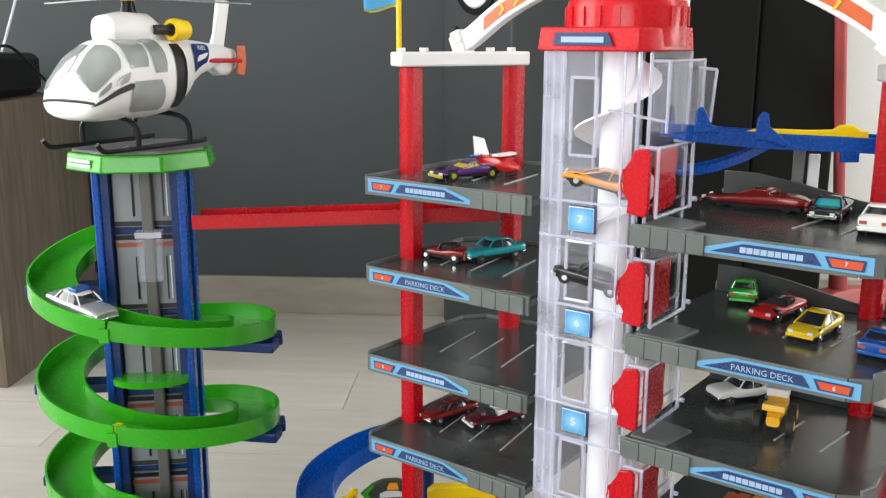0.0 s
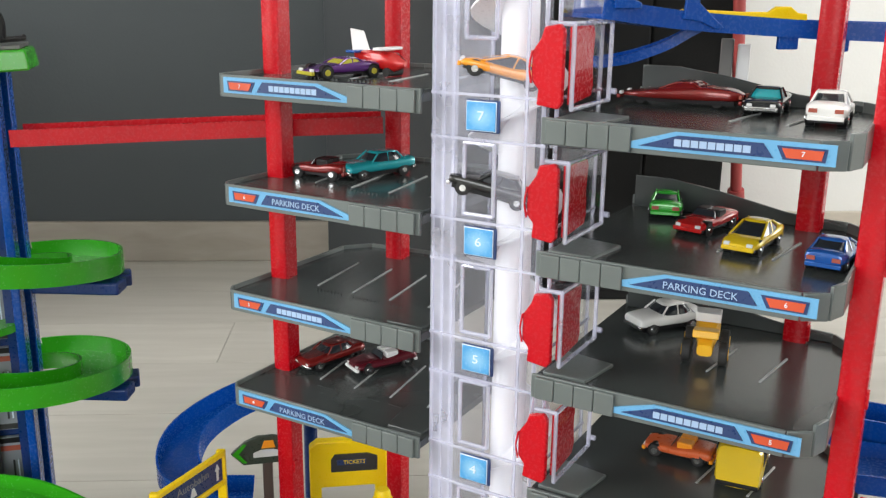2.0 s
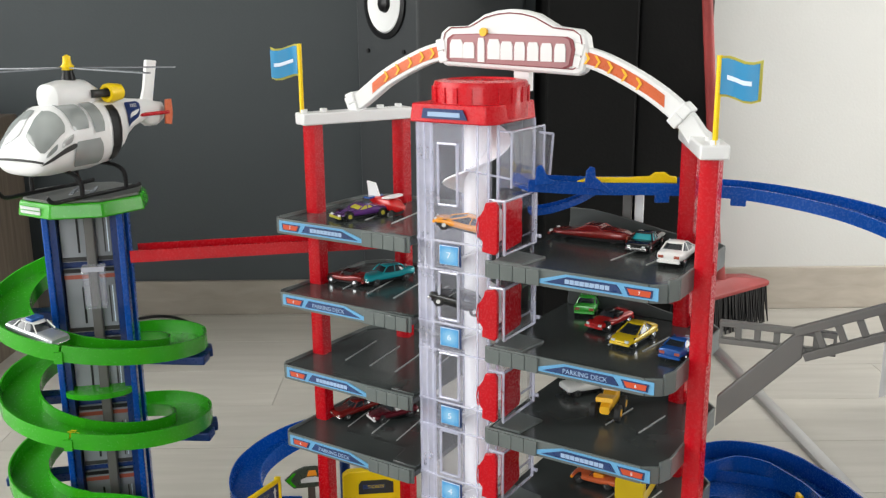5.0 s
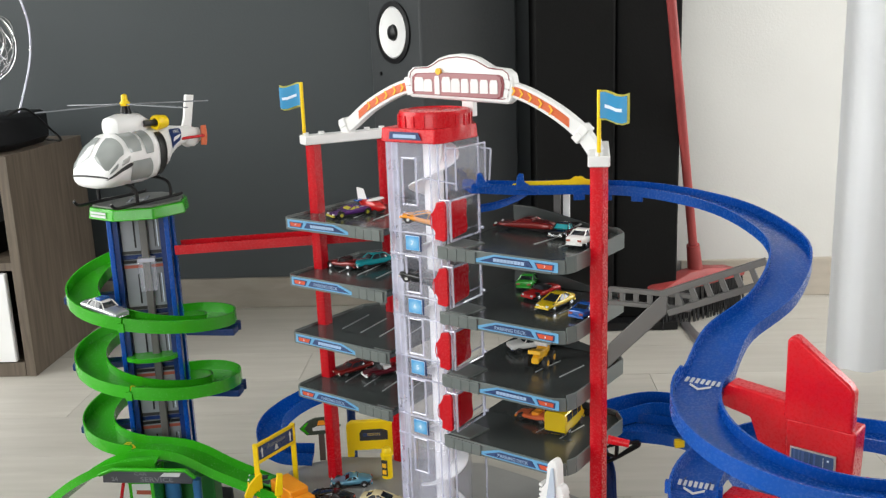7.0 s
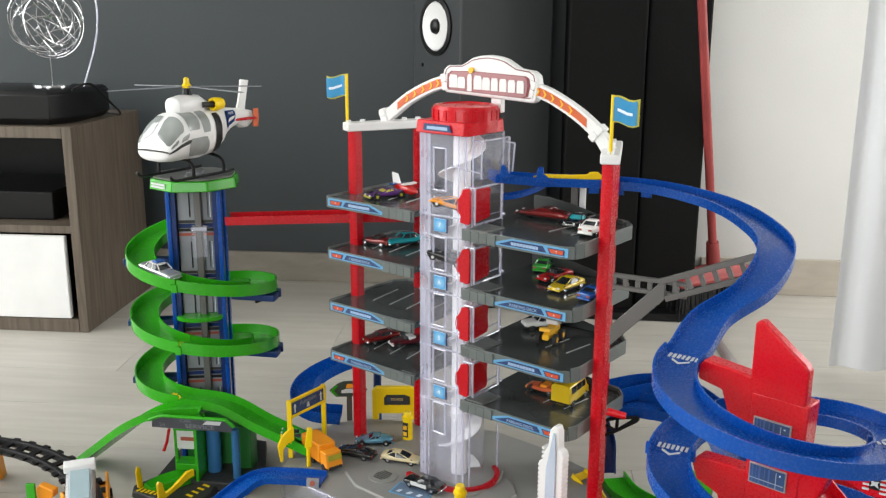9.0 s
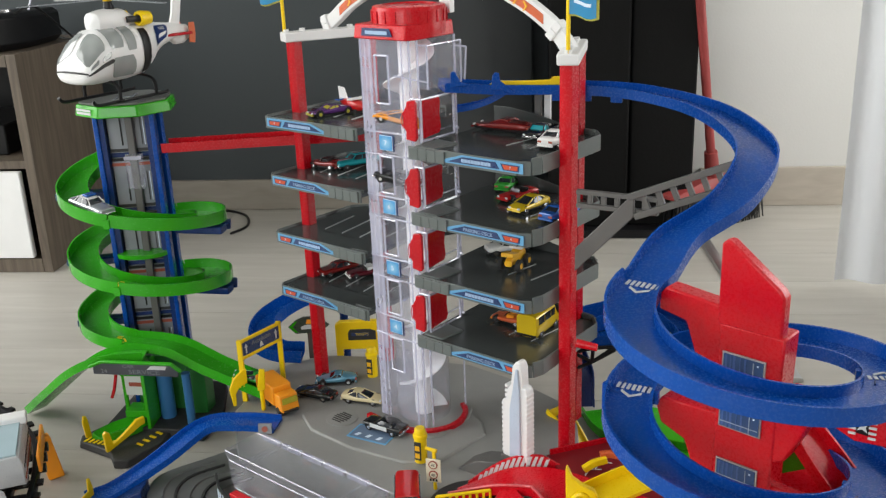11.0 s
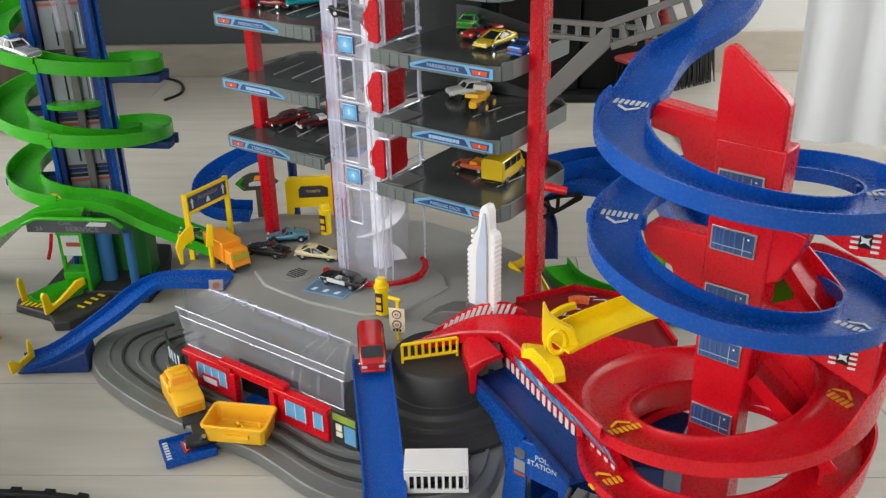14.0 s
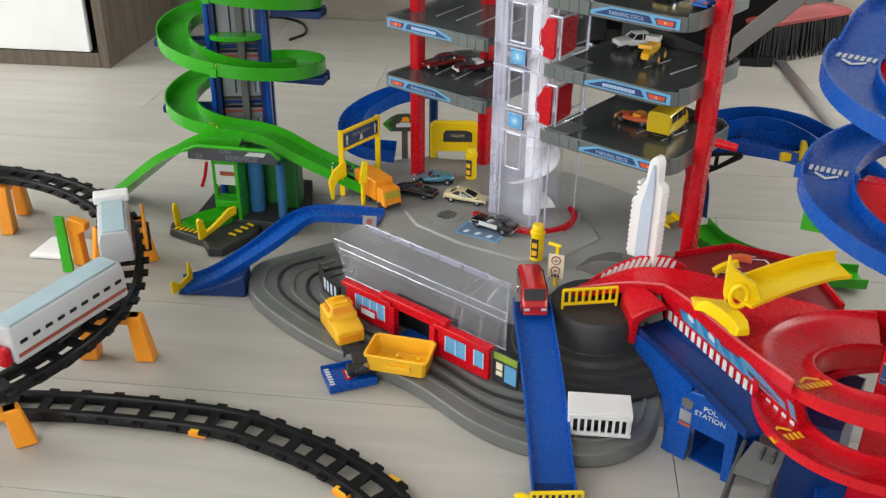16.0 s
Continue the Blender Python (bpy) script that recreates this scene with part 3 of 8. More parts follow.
for i in range(4):
    b = B()
    p = ka_ + kd_ * (0.50 + 0.13 * i) + Vector((0, -0.006 * math.sin((0.50 + 0.13 * i) * 3.14) - 0.0012, 0.026 + 0.0016 * i))
    slab(b, p, kd_, (0, 0, 1), rect(0, 0, 0.0065, 0.0155), 0.001)
    part("stripe", b, PALE, kerbp)
b = B()
box(b, 0.1745, FV + 0.005, 0.040, 0.037, 0.004, 0.044)
kiosk = part("kiosk_wall", b, BASE2, gar, "charcoal kiosk wall beside the station", 0.0008)
for u0, w, z, h, mat in ((0.162, 0.009, 0.044, 0.009, CREAM), (0.162, 0.009, 0.034, 0.006, CREAM), (0.1745, 0.017, 0.038, 0.024, SKYBLUE), (0.158, 0.034, 0.0575, 0.009, LIME)):
    b = B()
    box(b, u0 + w / 2, FV + 0.0024, z, w, 0.0014, h)
    part("kiosk_panel", b, mat, kiosk)

# clear tunnel over the lanes
sec_t = [(-0.287, 0.063), (-0.279, 0.0965), (-0.270, 0.1005), (-0.212, 0.1005), (-0.204, 0.086)]
end_l = lambda v: -0.100 - min(0.050, (v + 0.287) * 2.2) + max(0.0, v + 0.264) * 0.3
end_r = lambda v: 0.168 - (v + 0.287) * 0.67
for i, (a, b2) in enumerate(zip(sec_t, sec_t[1:])):
    b = B()
    b.faces.new([b.verts.new(p) for p in ((end_l(a[0]), a[0], a[1]), (end_r(a[0]), a[0], a[1]), (end_r(b2[0]), b2[0], b2[1]), (end_l(b2[0]), b2[0], b2[1]))])
    part("tunnel_pane", b, (SMOKE, CLEAR, SMOKE, CLEAR)[i], gar, "clear plastic tunnel pane").visible_shadow = False
for u0, skew in ((-0.100, None), (-0.092, 0.1), (-0.082, 0.1), (0.085, -0.1), (0.098, -0.1), (0.128, -0.3), (0.166, -0.67)):
    for (va, za), (vb, zb) in zip(sec_t, sec_t[1:]):
        b = B()
        at = lambda v, off: (end_l(v) if skew is None else u0 + (v + 0.287) * skew) + off
        n_ = Vector((0, za - zb, vb - va)).normalized() * 0.0009
        b.faces.new([b.verts.new(Vector(p) + n_) for p in ((at(va, -0.0022), va, za), (at(va, 0.0022), va, za), (at(vb, 0.0022), vb, zb), (at(vb, -0.0022), vb, zb))])
        part("tunnel_rib", b, CLEAR, gar)
b = B()
b.faces.new([b.verts.new((end_r(v), v, z)) for v, z in [*sec_t, (sec_t[-1][0], 0.063)]])
part("tunnel_end", b, HAZY, gar, "clear end wall of the tunnel").visible_shadow = False
for v, z in (sec_t[0], sec_t[1], sec_t[2], sec_t[3]):
    b = B()
    rod(b, (end_l(v), v, z), (end_r(v), v, z), 0.0008, n=6)
    part("tunnel_edge", b, CLEAR_RIM, gar)
for i in range(5):
    b = B()
    box(b, -0.112 + i * 0.043, -0.2075, 0.0950, 0.036, 0.006, 0.006)
    part("tunnel_tab", b, CLEAR_RIM, gar)

# floor-level stickers
b = B()
slab(b, (*world_to_garage(0.066, 0.676), 0.0838), (0.97, 0.2, 0), (-0.2, 0.97, 0), rect(-0.033, -0.019, 0.033, 0.019), 0.0004)
part("bay_sticker", b, SKYBLUE, gar, "blue parking bay sticker")
b = B()
slab(b, (*world_to_garage(0.066, 0.676), 0.0842), (0.97, 0.2, 0), (-0.2, 0.97, 0), rect(-0.030, -0.016, 0.030, 0.016), 0.0004)
part("bay_field", b, plastic("faded_bay_blue", (0.13, 0.19, 0.29), 0.35), gar)
for i in range(3):
    b = B()
    slab(b, (*world_to_garage(0.066, 0.676), 0.0846), (0.97, 0.2, 0), (-0.2, 0.97, 0), [(-0.024 + i * 0.018, -0.012), (-0.018 + i * 0.018, -0.012), (-0.015 + i * 0.018, -0.004), (-0.021 + i * 0.018, -0.004)], 0.0004)
    part("bay_mark", b, PALE, gar)
b = B()
box(b, *world_to_garage(0.066, 0.642), 0.0800, 0.004, 0.004, 0.0012)
part("peg_hole", b, BLACK, gar)

# red ring at the foot of the tower
bm = B()
ringp = [(-0.062, -0.058), (0.060, -0.058), (0.068, -0.045), (0.070, 0.02), (0.055, 0.05), (0.02, 0.062), (-0.062, 0.055)]
prism(bm, ringp, 0.082, 0.0855, 0.03)
part("tower_foot", bm, BASE, gar, "grey foot plate of the tower", 0.0015)

bm = B()
arc = [(-0.060, -0.060), (-0.020, -0.062), (0.010, -0.061)] + [(0.008 + 0.058 * math.cos(radians(a)), -0.003 + 0.058 * math.sin(radians(a))) for a in range(-80, 61, 14)]
sweep(bm, [(u, v, 0.0855) for u, v in arc], [(-0.0045, -0.002), (0.0045, -0.002), (0.0038, 0.004), (-0.0038, 0.004)])
part("foot_rim", bm, RED, gar, "narrow red rim curving round the tower foot")

# tower: white core and screw
T = 0.0445
bm = B()
turned(bm, [(0.0135, 0.086), (0.0135, 0.646)], 28)
part("lift_core", bm, MILK, gar, "milky white lift column")
bm = B()
N = 22
turns = 6.2
ringsA = []
tot = int(turns * N)
for i in range(tot + 1):
    a = 2 * math.pi * i / N + 0.9
    z = 0.090 + i / N * STEP
    ca, sa = math.cos(a), math.sin(a)
    ringsA.append([(0.013 * ca, 0.013 * sa, z), (0.036 * ca, 0.036 * sa, z), (0.036 * ca, 0.036 * sa, z + 0.0018), (0.013 * ca, 0.013 * sa, z + 0.0018)])
quads(bm, ringsA)
part("lift_screw", bm, MILK, gar, "milky white spiral lift screw")
# lower clear cylinder
bm = B()
quads(bm, [[(0.040 * math.cos(2 * math.pi * i / 36), 0.040 * math.sin(2 * math.pi * i / 36), z) for i in range(36)] for z in (0.088, 0.205)], cap=False)
part("clear_cylinder", bm, CLEAR, gar, "clear round shaft at the foot")


def sheet(b, o, eu, ev, poly):
    o, eu, ev = Vector(o), Vector(eu).normalized(), Vector(ev).normalized()
    b.faces.new([b.verts.new(o + eu * p + ev * q) for p, q in poly])


def clear_wall(name, o, eu, width, z0, z1, holes, mat):
    """One clear wall with openings, made of strips round them."""
    b = B()
    zs = sorted({z0, z1, *[h for a, c, h, k in holes], *[k for a, c, h, k in holes]})
    for za, zb in zip(zs, zs[1:]):
        mid = (za + zb) / 2
        cuts = sorted((a, c) for a, c, h, k in holes if h <= mid <= k)
        x = 0.0
        for a, c in [*cuts, (width, width)]:
            if a > x:
                sheet(b, o, eu, (0, 0, 1), rect(x, za, a, zb))
            x = c
    ob = part(name, b, mat, gar, "clear plastic tower wall", 0, 0)
    ob.visible_shadow = False
    return ob


holesF = []
for k in range(7):
    zc = 0.239 - STEP / 2 + STEP * (k - 1)
    if zc > 0.12:
        holesF.append((0.026, 0.0495, zc - 0.0245, zc + 0.0265))
holesF = [h for h in holesF if h[3] < 0.50]
holesF.append((0.026, 0.049, 0.562, 0.625))
clear_wall("tower_wall", (-T, -T, 0), (1, 0, 0), 2 * T, 0.088, 0.646, holesF, HAZY)
clear_wall("tower_wall", (-T, T, 0), (0, -1, 0), 2 * T, 0.088, 0.646, [], CLEAR3)
clear_wall("tower_wall", (T, -T + 0.01, 0), (0, 1, 0), 2 * T - 0.01, 0.205, 0.646, [(0.012, 0.07, 0.20 + STEP * k + 0.045, 0.20 + STEP * k + 0.085) for k in range(4)], CLEAR)
clear_wall("frosted_strip", (-T, -T - 0.0004, 0), (1, 0, 0), 0.020, 0.200, 0.646, [], FROST)
clear_wall("frosted_strip", (-T, -T - 0.0004, 0), (1, 0, 0), 0.012, 0.088, 0.200, [], FROST)
# corner bars and level bands
for u, v in ((-T, -T), (T - 0.004, -T), (T, -T + 0.012), (T, T), (-T, T)):
    b = B()
    rod(b, (u, v, 0.088), (u, v, 0.646), 0.0016, n=8)
    part("corner_bar", b, CLEAR_RIM, gar)
for u in (-0.036, -0.028, 0.028):
    b = B()
    box(b, u, -T - 0.0006, 0.37, 0.0022, 0.0012, 0.56)
    part("wall_rib", b, CLEAR_RIM, gar)
for a, c, h, k in holesF:
    b = B()
    x0, x1 = -T + a, -T + c
    for p, q in (((x0, h), (x1, h)), ((x1, h), (x1, k)), ((x1, k), (x0, k)), ((x0, k), (x0, h))):
        rod(b, (p[0], -T - 0.0012, p[1]), (q[0], -T - 0.0012, q[1]), 0.0016, n=8)
    part("opening_rim", b, CLEAR_RIM, gar)
for lev in range(4, 8):
    z = 0.239 + STEP * (lev - 4)
    for dz in (0.0155, -0.0155):
        b = B()
        slab(b, (-T - 0.001, -T - 0.0012, z + dz - 0.001), (1, 0, 0), (0, 0, 1), rect(0, 0, 2 * T, 0.002), 0.0014)
        slab(b, (T + 0.001, -T, z + dz - 0.001), (0, 1, 0), (0, 0, 1), rect(0, 0, 2 * T, 0.002), 0.0014)
        part("level_band", b, CLEAR_RIM, gar)
    b = B()
    box(b, -0.0042, -T - 0.0014, z + 0.001, 0.0262, 0.0016, 0.0225)
    pl = part("number_plate", b, NAVY, gar, "blue level number plate", 0.001)
    b = B()
    box(b, -0.0052, -T - 0.0024, z + 0.001, 0.0236, 0.0008, 0.0206)
    part("number_border", b, PALE, pl, "", 0.002)
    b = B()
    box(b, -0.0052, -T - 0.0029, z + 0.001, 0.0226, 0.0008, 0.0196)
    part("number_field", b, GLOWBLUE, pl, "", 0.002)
    letters("number", str(lev), 0.0095, PALE, pl, facing((-0.0052, -T - 0.0036, z + 0.001), (1, 0, 0), (0, 0, 1)), 1.2)
# red doors in clear boxes on the deck side
for lev in range(4, 8):
    z0 = 0.249 + STEP * (lev - 4) + 0.001
    b = B()
    u0, u1, v0, v1, h = T + 0.001, T + 0.0175, -0.050, 0.017, 0.054
    sheet(b, (u0, v0, z0), (1, 0, 0), (0, 0, 1), rect(0, 0, u1 - u0, h))
    sheet(b, (u1, v0, z0), (0, 1, 0), (0, 0, 1), rect(0, 0, v1 - v0, h))
    sheet(b, (u0, v0, z0 + h), (1, 0, 0), (0, 1, 0), rect(0, 0, u1 - u0, v1 - v0))
    sheet(b, (u0, v1, z0), (1, 0, 0), (0, 0, 1), rect(0, 0, u1 - u0, h))
    cage = part("door_box", b, CLEAR2, gar, "clear box round the lift door", 0, 0)
    cage.visible_shadow = False
    b = B()
    for p, q in (((u0, v0, z0 + h), (u1, v0, z0 + h)), ((u1, v0, z0 + h), (u1, v1, z0 + h)), ((u1, v0, z0), (u1, v0, z0 + h)), ((u1, v1, z0), (u1, v1, z0 + h)), ((u0, v1, z0 + h), (u1, v1, z0 + h)), ((u1, v0, z0), (u1, v1, z0))):
        rod(b, p, q, 0.0017, n=8)
    part("box_edge", b, CLEAR_RIM, cage)
    b = B()
    slab(b, (T + 0.0125, -0.046, z0 + 0.002), (0, 1, 0), (0, 0, 1), [(0, 0), (0.035, 0.003), (0.038, 0.010), (0.036, 0.028), (0.038, 0.045), (0.035, 0.050), (0, 0.050)], 0.003)
    door = part("lift_door", b, RED, gar, "red lift door", 0.0008)
    b = B()
    o = [(0.0, 0.002), (0.015, 0.0), (0.018, 0.004), (0.018, 0.050), (0.015, 0.054), (0.004, 0.052), (0.002, 0.045), (-0.004, 0.036), (-0.004, 0.018), (0.001, 0.012)]
    slab(b, (0.0400, -0.0525, z0), (1, 0, 0), (0, 0, 1), o, 0.0045)
    part("door_leaf", b, RED, door, "red door leaf with a curved grip", 0.001)
    b = B()
    pp = spline([(0.0365, -0.0575, z0 + 0.016), (0.0350, -0.0580, z0 + 0.026), (0.0365, -0.0575, z0 + 0.037)], 5)
    sweep(b, pp, [(0.0007 * math.cos(a), 0.0007 * math.sin(a)) for a in (0, 1.57, 3.14, 4.71)])
    part("grip", b, RED, door)
    b = B()
    rod(b, (T + 0.016, 0.020, z0 + 0.006), (T + 0.022, 0.020, z0 + 0.006), 0.0022, n=8)
    part("hinge_pin", b, CLEAR_RIM, gar)

# top box on the exit side, and the red cap
b = B()
sheet(b, (T, -0.03, 0.583), (1, 0, 0), (0, 0, 1), rect(0, 0, 0.014, 0.056))
sheet(b, (T + 0.014, -0.03, 0.583), (0, 1, 0), (0, 0, 1), rect(0, 0, 0.07, 0.056))
part("exit_hood", b, CLEAR, gar, "clear hood over the lift exit", 0, 0)
b = B()
sheet(b, (T + 0.014, 0.028, 0.588), (0.8, 0.6, 0), (0, 0, 1), [(0, 0), (0.012, 0), (0.015, 0.043), (0, 0.045)])
part("exit_flap", b, CLEAR, gar, "clear flap at the exit", 0, 0)
for nm, ps in (("hood_edge", ((T, -0.03, 0.639), (T + 0.014, -0.03, 0.639), (T + 0.014, 0.04, 0.639))), ("hood_edge", ((T + 0.014, -0.03, 0.583), (T + 0.014, -0.03, 0.639))), ("hood_edge", ((T + 0.014, 0.04, 0.583), (T + 0.014, 0.04, 0.639))),
               ("flap_edge", ((T + 0.014 + 0.0096, 0.028 + 0.0072, 0.588), (T + 0.014 + 0.012, 0.028 + 0.009, 0.631), (T + 0.014, 0.028, 0.633))),
               ("chute_edge", ((T - 0.03, -T - 0.001, 0.600), (T + 0.014, -0.03, 0.592)))):
    b = B()
    for p, q in zip(ps, ps[1:]):
        rod(b, p, q, 0.0013, n=6)
    part(nm, b, CLEAR_RIM, gar)
bm = B()
capo = [(-0.050, -0.050), (0.040, -0.050), (0.048, -0.040), (0.048, 0.040), (0.040, 0.048), (-0.040, 0.048), (-0.050, 0.040)]
prism(bm, capo, 0.646, 0.665, 0.03)
cap = part("tower_cap", bm, RED2, gar, "bright red tower cap", 0.0015)
bm = B()
turned(bm, [(0.0485, 0.650), (0.0495, 0.681), (0.0475, 0.686), (0.036, 0.6875), (0.035, 0.6855), (0.004, 0.6855)], 44, 0.004, 0.002)
part("cap_drum", bm, RED2, cap, "round ribbed red drum")
for k in range(20):
    b = B()
    a = 2 * math.pi * k / 20
    box(b, 0.004 + 0.0497 * math.cos(a), 0.002 + 0.0497 * math.sin(a), 0.6735, 0.0022, 0.005, 0.015, math.degrees(a))
    part("rib", b, RED2, cap)
for a in (0.6, 2.2):
    b = B()
    box(b, 0.012 * math.cos(a), 0.012 * math.sin(a), 0.6858, 0.010, 0.003, 0.0015, math.degrees(a))
    part("cap_slot", b, RED, cap)
b = B()
slab(b, (-0.008, -0.0508, 0.6505), (1, 0, 0), (0, 0, 1), [(-0.026, 0), (0.028, 0), (0.023, 0.010), (-0.024, 0.010)], 0.0012)
lab = part("cap_label", b, NAVY, cap, "dark blue label with pale print")
b = B()
slab(b, (-0.008, -0.0522, 0.6528), (1, 0, 0), (0, 0, 1), rect(-0.018, 0, 0.020, 0.0045), 0.0006)
part("label_print", b, PRINT, cap)

# posts
POSTS = [(-0.228, 0.004, 0.628, "f"), (0.2455, 0.010, 0.622, "f"), (-0.176, 0.110, 0.628, "b"), (0.190, 0.1195, 0.622, "b")]
for u, v, zt, _ in POSTS:
    b = B()
    w = 0.0088
    prism(b, [(u - w, v - w * 0.8), (u - w * 0.5, v - w), (u + w * 0.5, v - w), (u + w, v - w * 0.8), (u + w, v + w), (u - w, v + w)], 0.0795, zt)
    pst = part("post", b, RED, gar, "red upright post", 0.001)
    for k in range(5):
        b = B()
        box(b, u + w * 0.95, v - w * 0.4, 0.16 + STEP * k, 0.004, 0.005, 0.012)
        part("clip", b, RED, pst)

# caps joining each pair of posts, arch and sign
for s in (-1, 1):
    a, c = (POSTS[0], POSTS[2]) if s < 0 else (POSTS[1], POSTS[3])
    d = Vector((c[0] - a[0], c[1] - a[1], 0)).normalized()
    n = Vector((-d.y, d.x, 0))
    b = B()
    z = a[2]
    slab(b, (a[0] - d.x * 0.020, a[1] - d.y * 0.020, z), d, n, rect(0.004, -0.0135, 0.150, 0.0135), 0.014)
    beam = part("post_cap", b, WHITE, gar, "white cap across two posts", 0.002)
    for k in (0.01, 0.035, 0.110, 0.135):
        b = B()
        p = Vector((a[0] - d.x * 0.02, a[1] - d.y * 0.02, 0)) + d * k
        rod(b, (p.x, p.y, z + 0.013), (p.x, p.y, z + 0.018), 0.0045, n=16)
        part("stud", b, WHITE, beam)
    # flag
    p = Vector((a[0], a[1], 0)) - d * 0.012
    b = B()
    rod(b, (p.x, p.y, z + 0.012), (p.x, p.y, z + 0.093), 0.0026, n=10)
    pole = part("flag_pole", b, YELLOW, gar, "yellow flag pole")
    fw = 0.037
    fd = Vector((1, 0.25, 0)).normalized() * (1 if s > 0 else -1)
    b = B()
    quads(b, [[(p.x + fd.x * fw * q, p.y + fd.y * fw * q + 0.002 * math.sin(q * 6), z + zz + 0.003 * math.sin(q * 5 + 1)) for q in (0, 0.2, 0.4, 0.6, 0.8, 1.0)] for zz in (0.054, 0.090)], closed=False, cap=False)
    bmesh.ops.solidify(b, geom=b.faces[:], thickness=0.0014)
    part("flag", b, FLAGEDGE, pole, "blue flag with a yellow border")
    for off in (-0.0012, 0.0026):
        b = B()
        quads(b, [[(p.x + fd.x * fw * q, p.y + fd.y * fw * q + 0.002 * math.sin(q * 6) - off, z + zz + 0.003 * math.sin(q * 5 + 1)) for q in (0.05, 0.2, 0.4, 0.6, 0.8, 0.95)] for zz in (0.0562, 0.0878)], closed=False, cap=False)
        part("flag_field", b, FLAGBLUE, pole)
        b = B()
        quads(b, [[(p.x + fd.x * fw * q, p.y + fd.y * fw * q + 0.002 * math.sin(q * 6) - off * 1.35, z + zz + 0.003 * math.sin(q * 5 + 1)) for q in (0.2, 0.4, 0.6, 0.8)] for zz in (0.0695, 0.0735)], closed=False, cap=False)
        part("flag_mark", b, PALE, pole)

AV = 0.055
arch = spline([(-0.212, AV, 0.646), (-0.190, AV, 0.656), (-0.150, AV, 0.683), (-0.100, AV, 0.706), (-0.06, AV, 0.716)], 6)
arch2 = spline([(0.085, AV, 0.712), (0.12, AV, 0.702), (0.165, AV, 0.680), (0.20, AV, 0.655), (0.222, AV, 0.628)], 6)
for arm in (arch, arch2):
    b = B()
    sweep(b, arm, [(-0.006, -0.010), (0.006, -0.010), (0.006, 0.010), (-0.006, 0.010)])
    armo = part("arch_arm", b, WHITE, gar, "white arch arm with an orange stripe", 0.0015)
    i0, i1 = (9, len(arm) - 2) if arm is arch else (2, len(arm) - 9)
    b = B()
    seg = [p + Vector((0, -0.0068, 0)) for p in arm[i0:i1]]
    quads(b, [[p + Vector((0, 0, -0.006)), p + Vector((0, 0, 0.006)), p + Vector((0, 0.001, 0.006)), p + Vector((0, 0.001, -0.006))] for p in seg])
    part("orange_stripe", b, LAMPRED, armo, "orange-red printed stripe")
    for k in range(5):
        q = (i1 - 3 - k * 2) if arm is arch else (i0 + 1 + k * 2)
        p = arm[q]
        b = B()
        slab(b, (p.x, AV - 0.0074, p.z), (1, 0, 0), (0, 0, 1), [(-0.004, -0.006), (-0.0015, -0.006), (0.003, 0.0), (-0.0015, 0.006), (-0.004, 0.006), (0.0, 0.0)], 0.0005)
        part("chevron", b, AMBER, armo)
    for q in (3, len(arm) - 3) if arm is arch else (1, len(arm) - 7):
        b = B()
        p = arm[q]
        d = (arm[q + 1] - arm[q - 1]).normalized()
        slab(b, p - Vector((0, 0.009, 0)) - d * 0.006, d, (0, 1, 0), rect(0, 0, 0.012, 0.018), 0.013)
        slab(b, p - Vector((0, 0.009, 0)) - d * 0.006, d, (0, 1, 0), rect(0, 0, 0.012, 0.018), -0.013)
        part("arch_joint", b, WHITE, armo, "", 0.0015)
# sign board
SC = (0.012, AV, 0.719)
outline = [(-0.088, -0.015), (-0.083, -0.022), (0.080, -0.029), (0.087, -0.025), (0.091, -0.004), (0.088, 0.011), (0.080, 0.017), (0.055, 0.020), (0.044, 0.026), (0.032, 0.0325), (0.016, 0.0365), (0.0, 0.038), (-0.016, 0.0365), (-0.032, 0.0325), (-0.043, 0.026), (-0.053, 0.021), (-0.078, 0.020), (-0.086, 0.014), (-0.090, 0.0)]
b = B()
slab(b, (SC[0], SC[1] - 0.008, SC[2]), (1, 0, 0), (0, 0, 1), outline, -0.016)
sign = part("sign_board", b, WHITE, gar, "white arched sign board with a plum panel", 0.003)
PLUM = plastic("plum_print", (0.24, 0.045, 0.055), 0.4)
ROSE = plastic("rose_print", (0.40, 0.19, 0.20), 0.4)
b = B()
line = [(SC[0] + 0.93 * x, SC[1] - 0.0083, SC[2] + 0.002 + 0.84 * z) for x, z in outline]
tube(b, line + line[:1], 0.0007, 5)
part("sign_line", b, PLUM, sign, "thin plum line along the board's edge")
for nm, k, d, mat in (("sign_border", 1.0, 0.0015, PLUM), ("sign_field", 0.95, 0.0022, ROSE)):
    b = B()
    slab(b, (SC[0], SC[1] - 0.0082, SC[2] - 0.004), (1, 0, 0), (0, 0, 1), [(x * k, (z + 0.001) * k) for x, z in ((-0.078, -0.010), (-0.074, -0.014), (0.066, -0.019), (0.074, -0.016), (0.077, 0.0), (0.074, 0.010), (0.068, 0.013), (-0.030, 0.016), (-0.070, 0.015), (-0.077, 0.010))], d)
    part(nm, b, mat, sign, "", 0, 0)
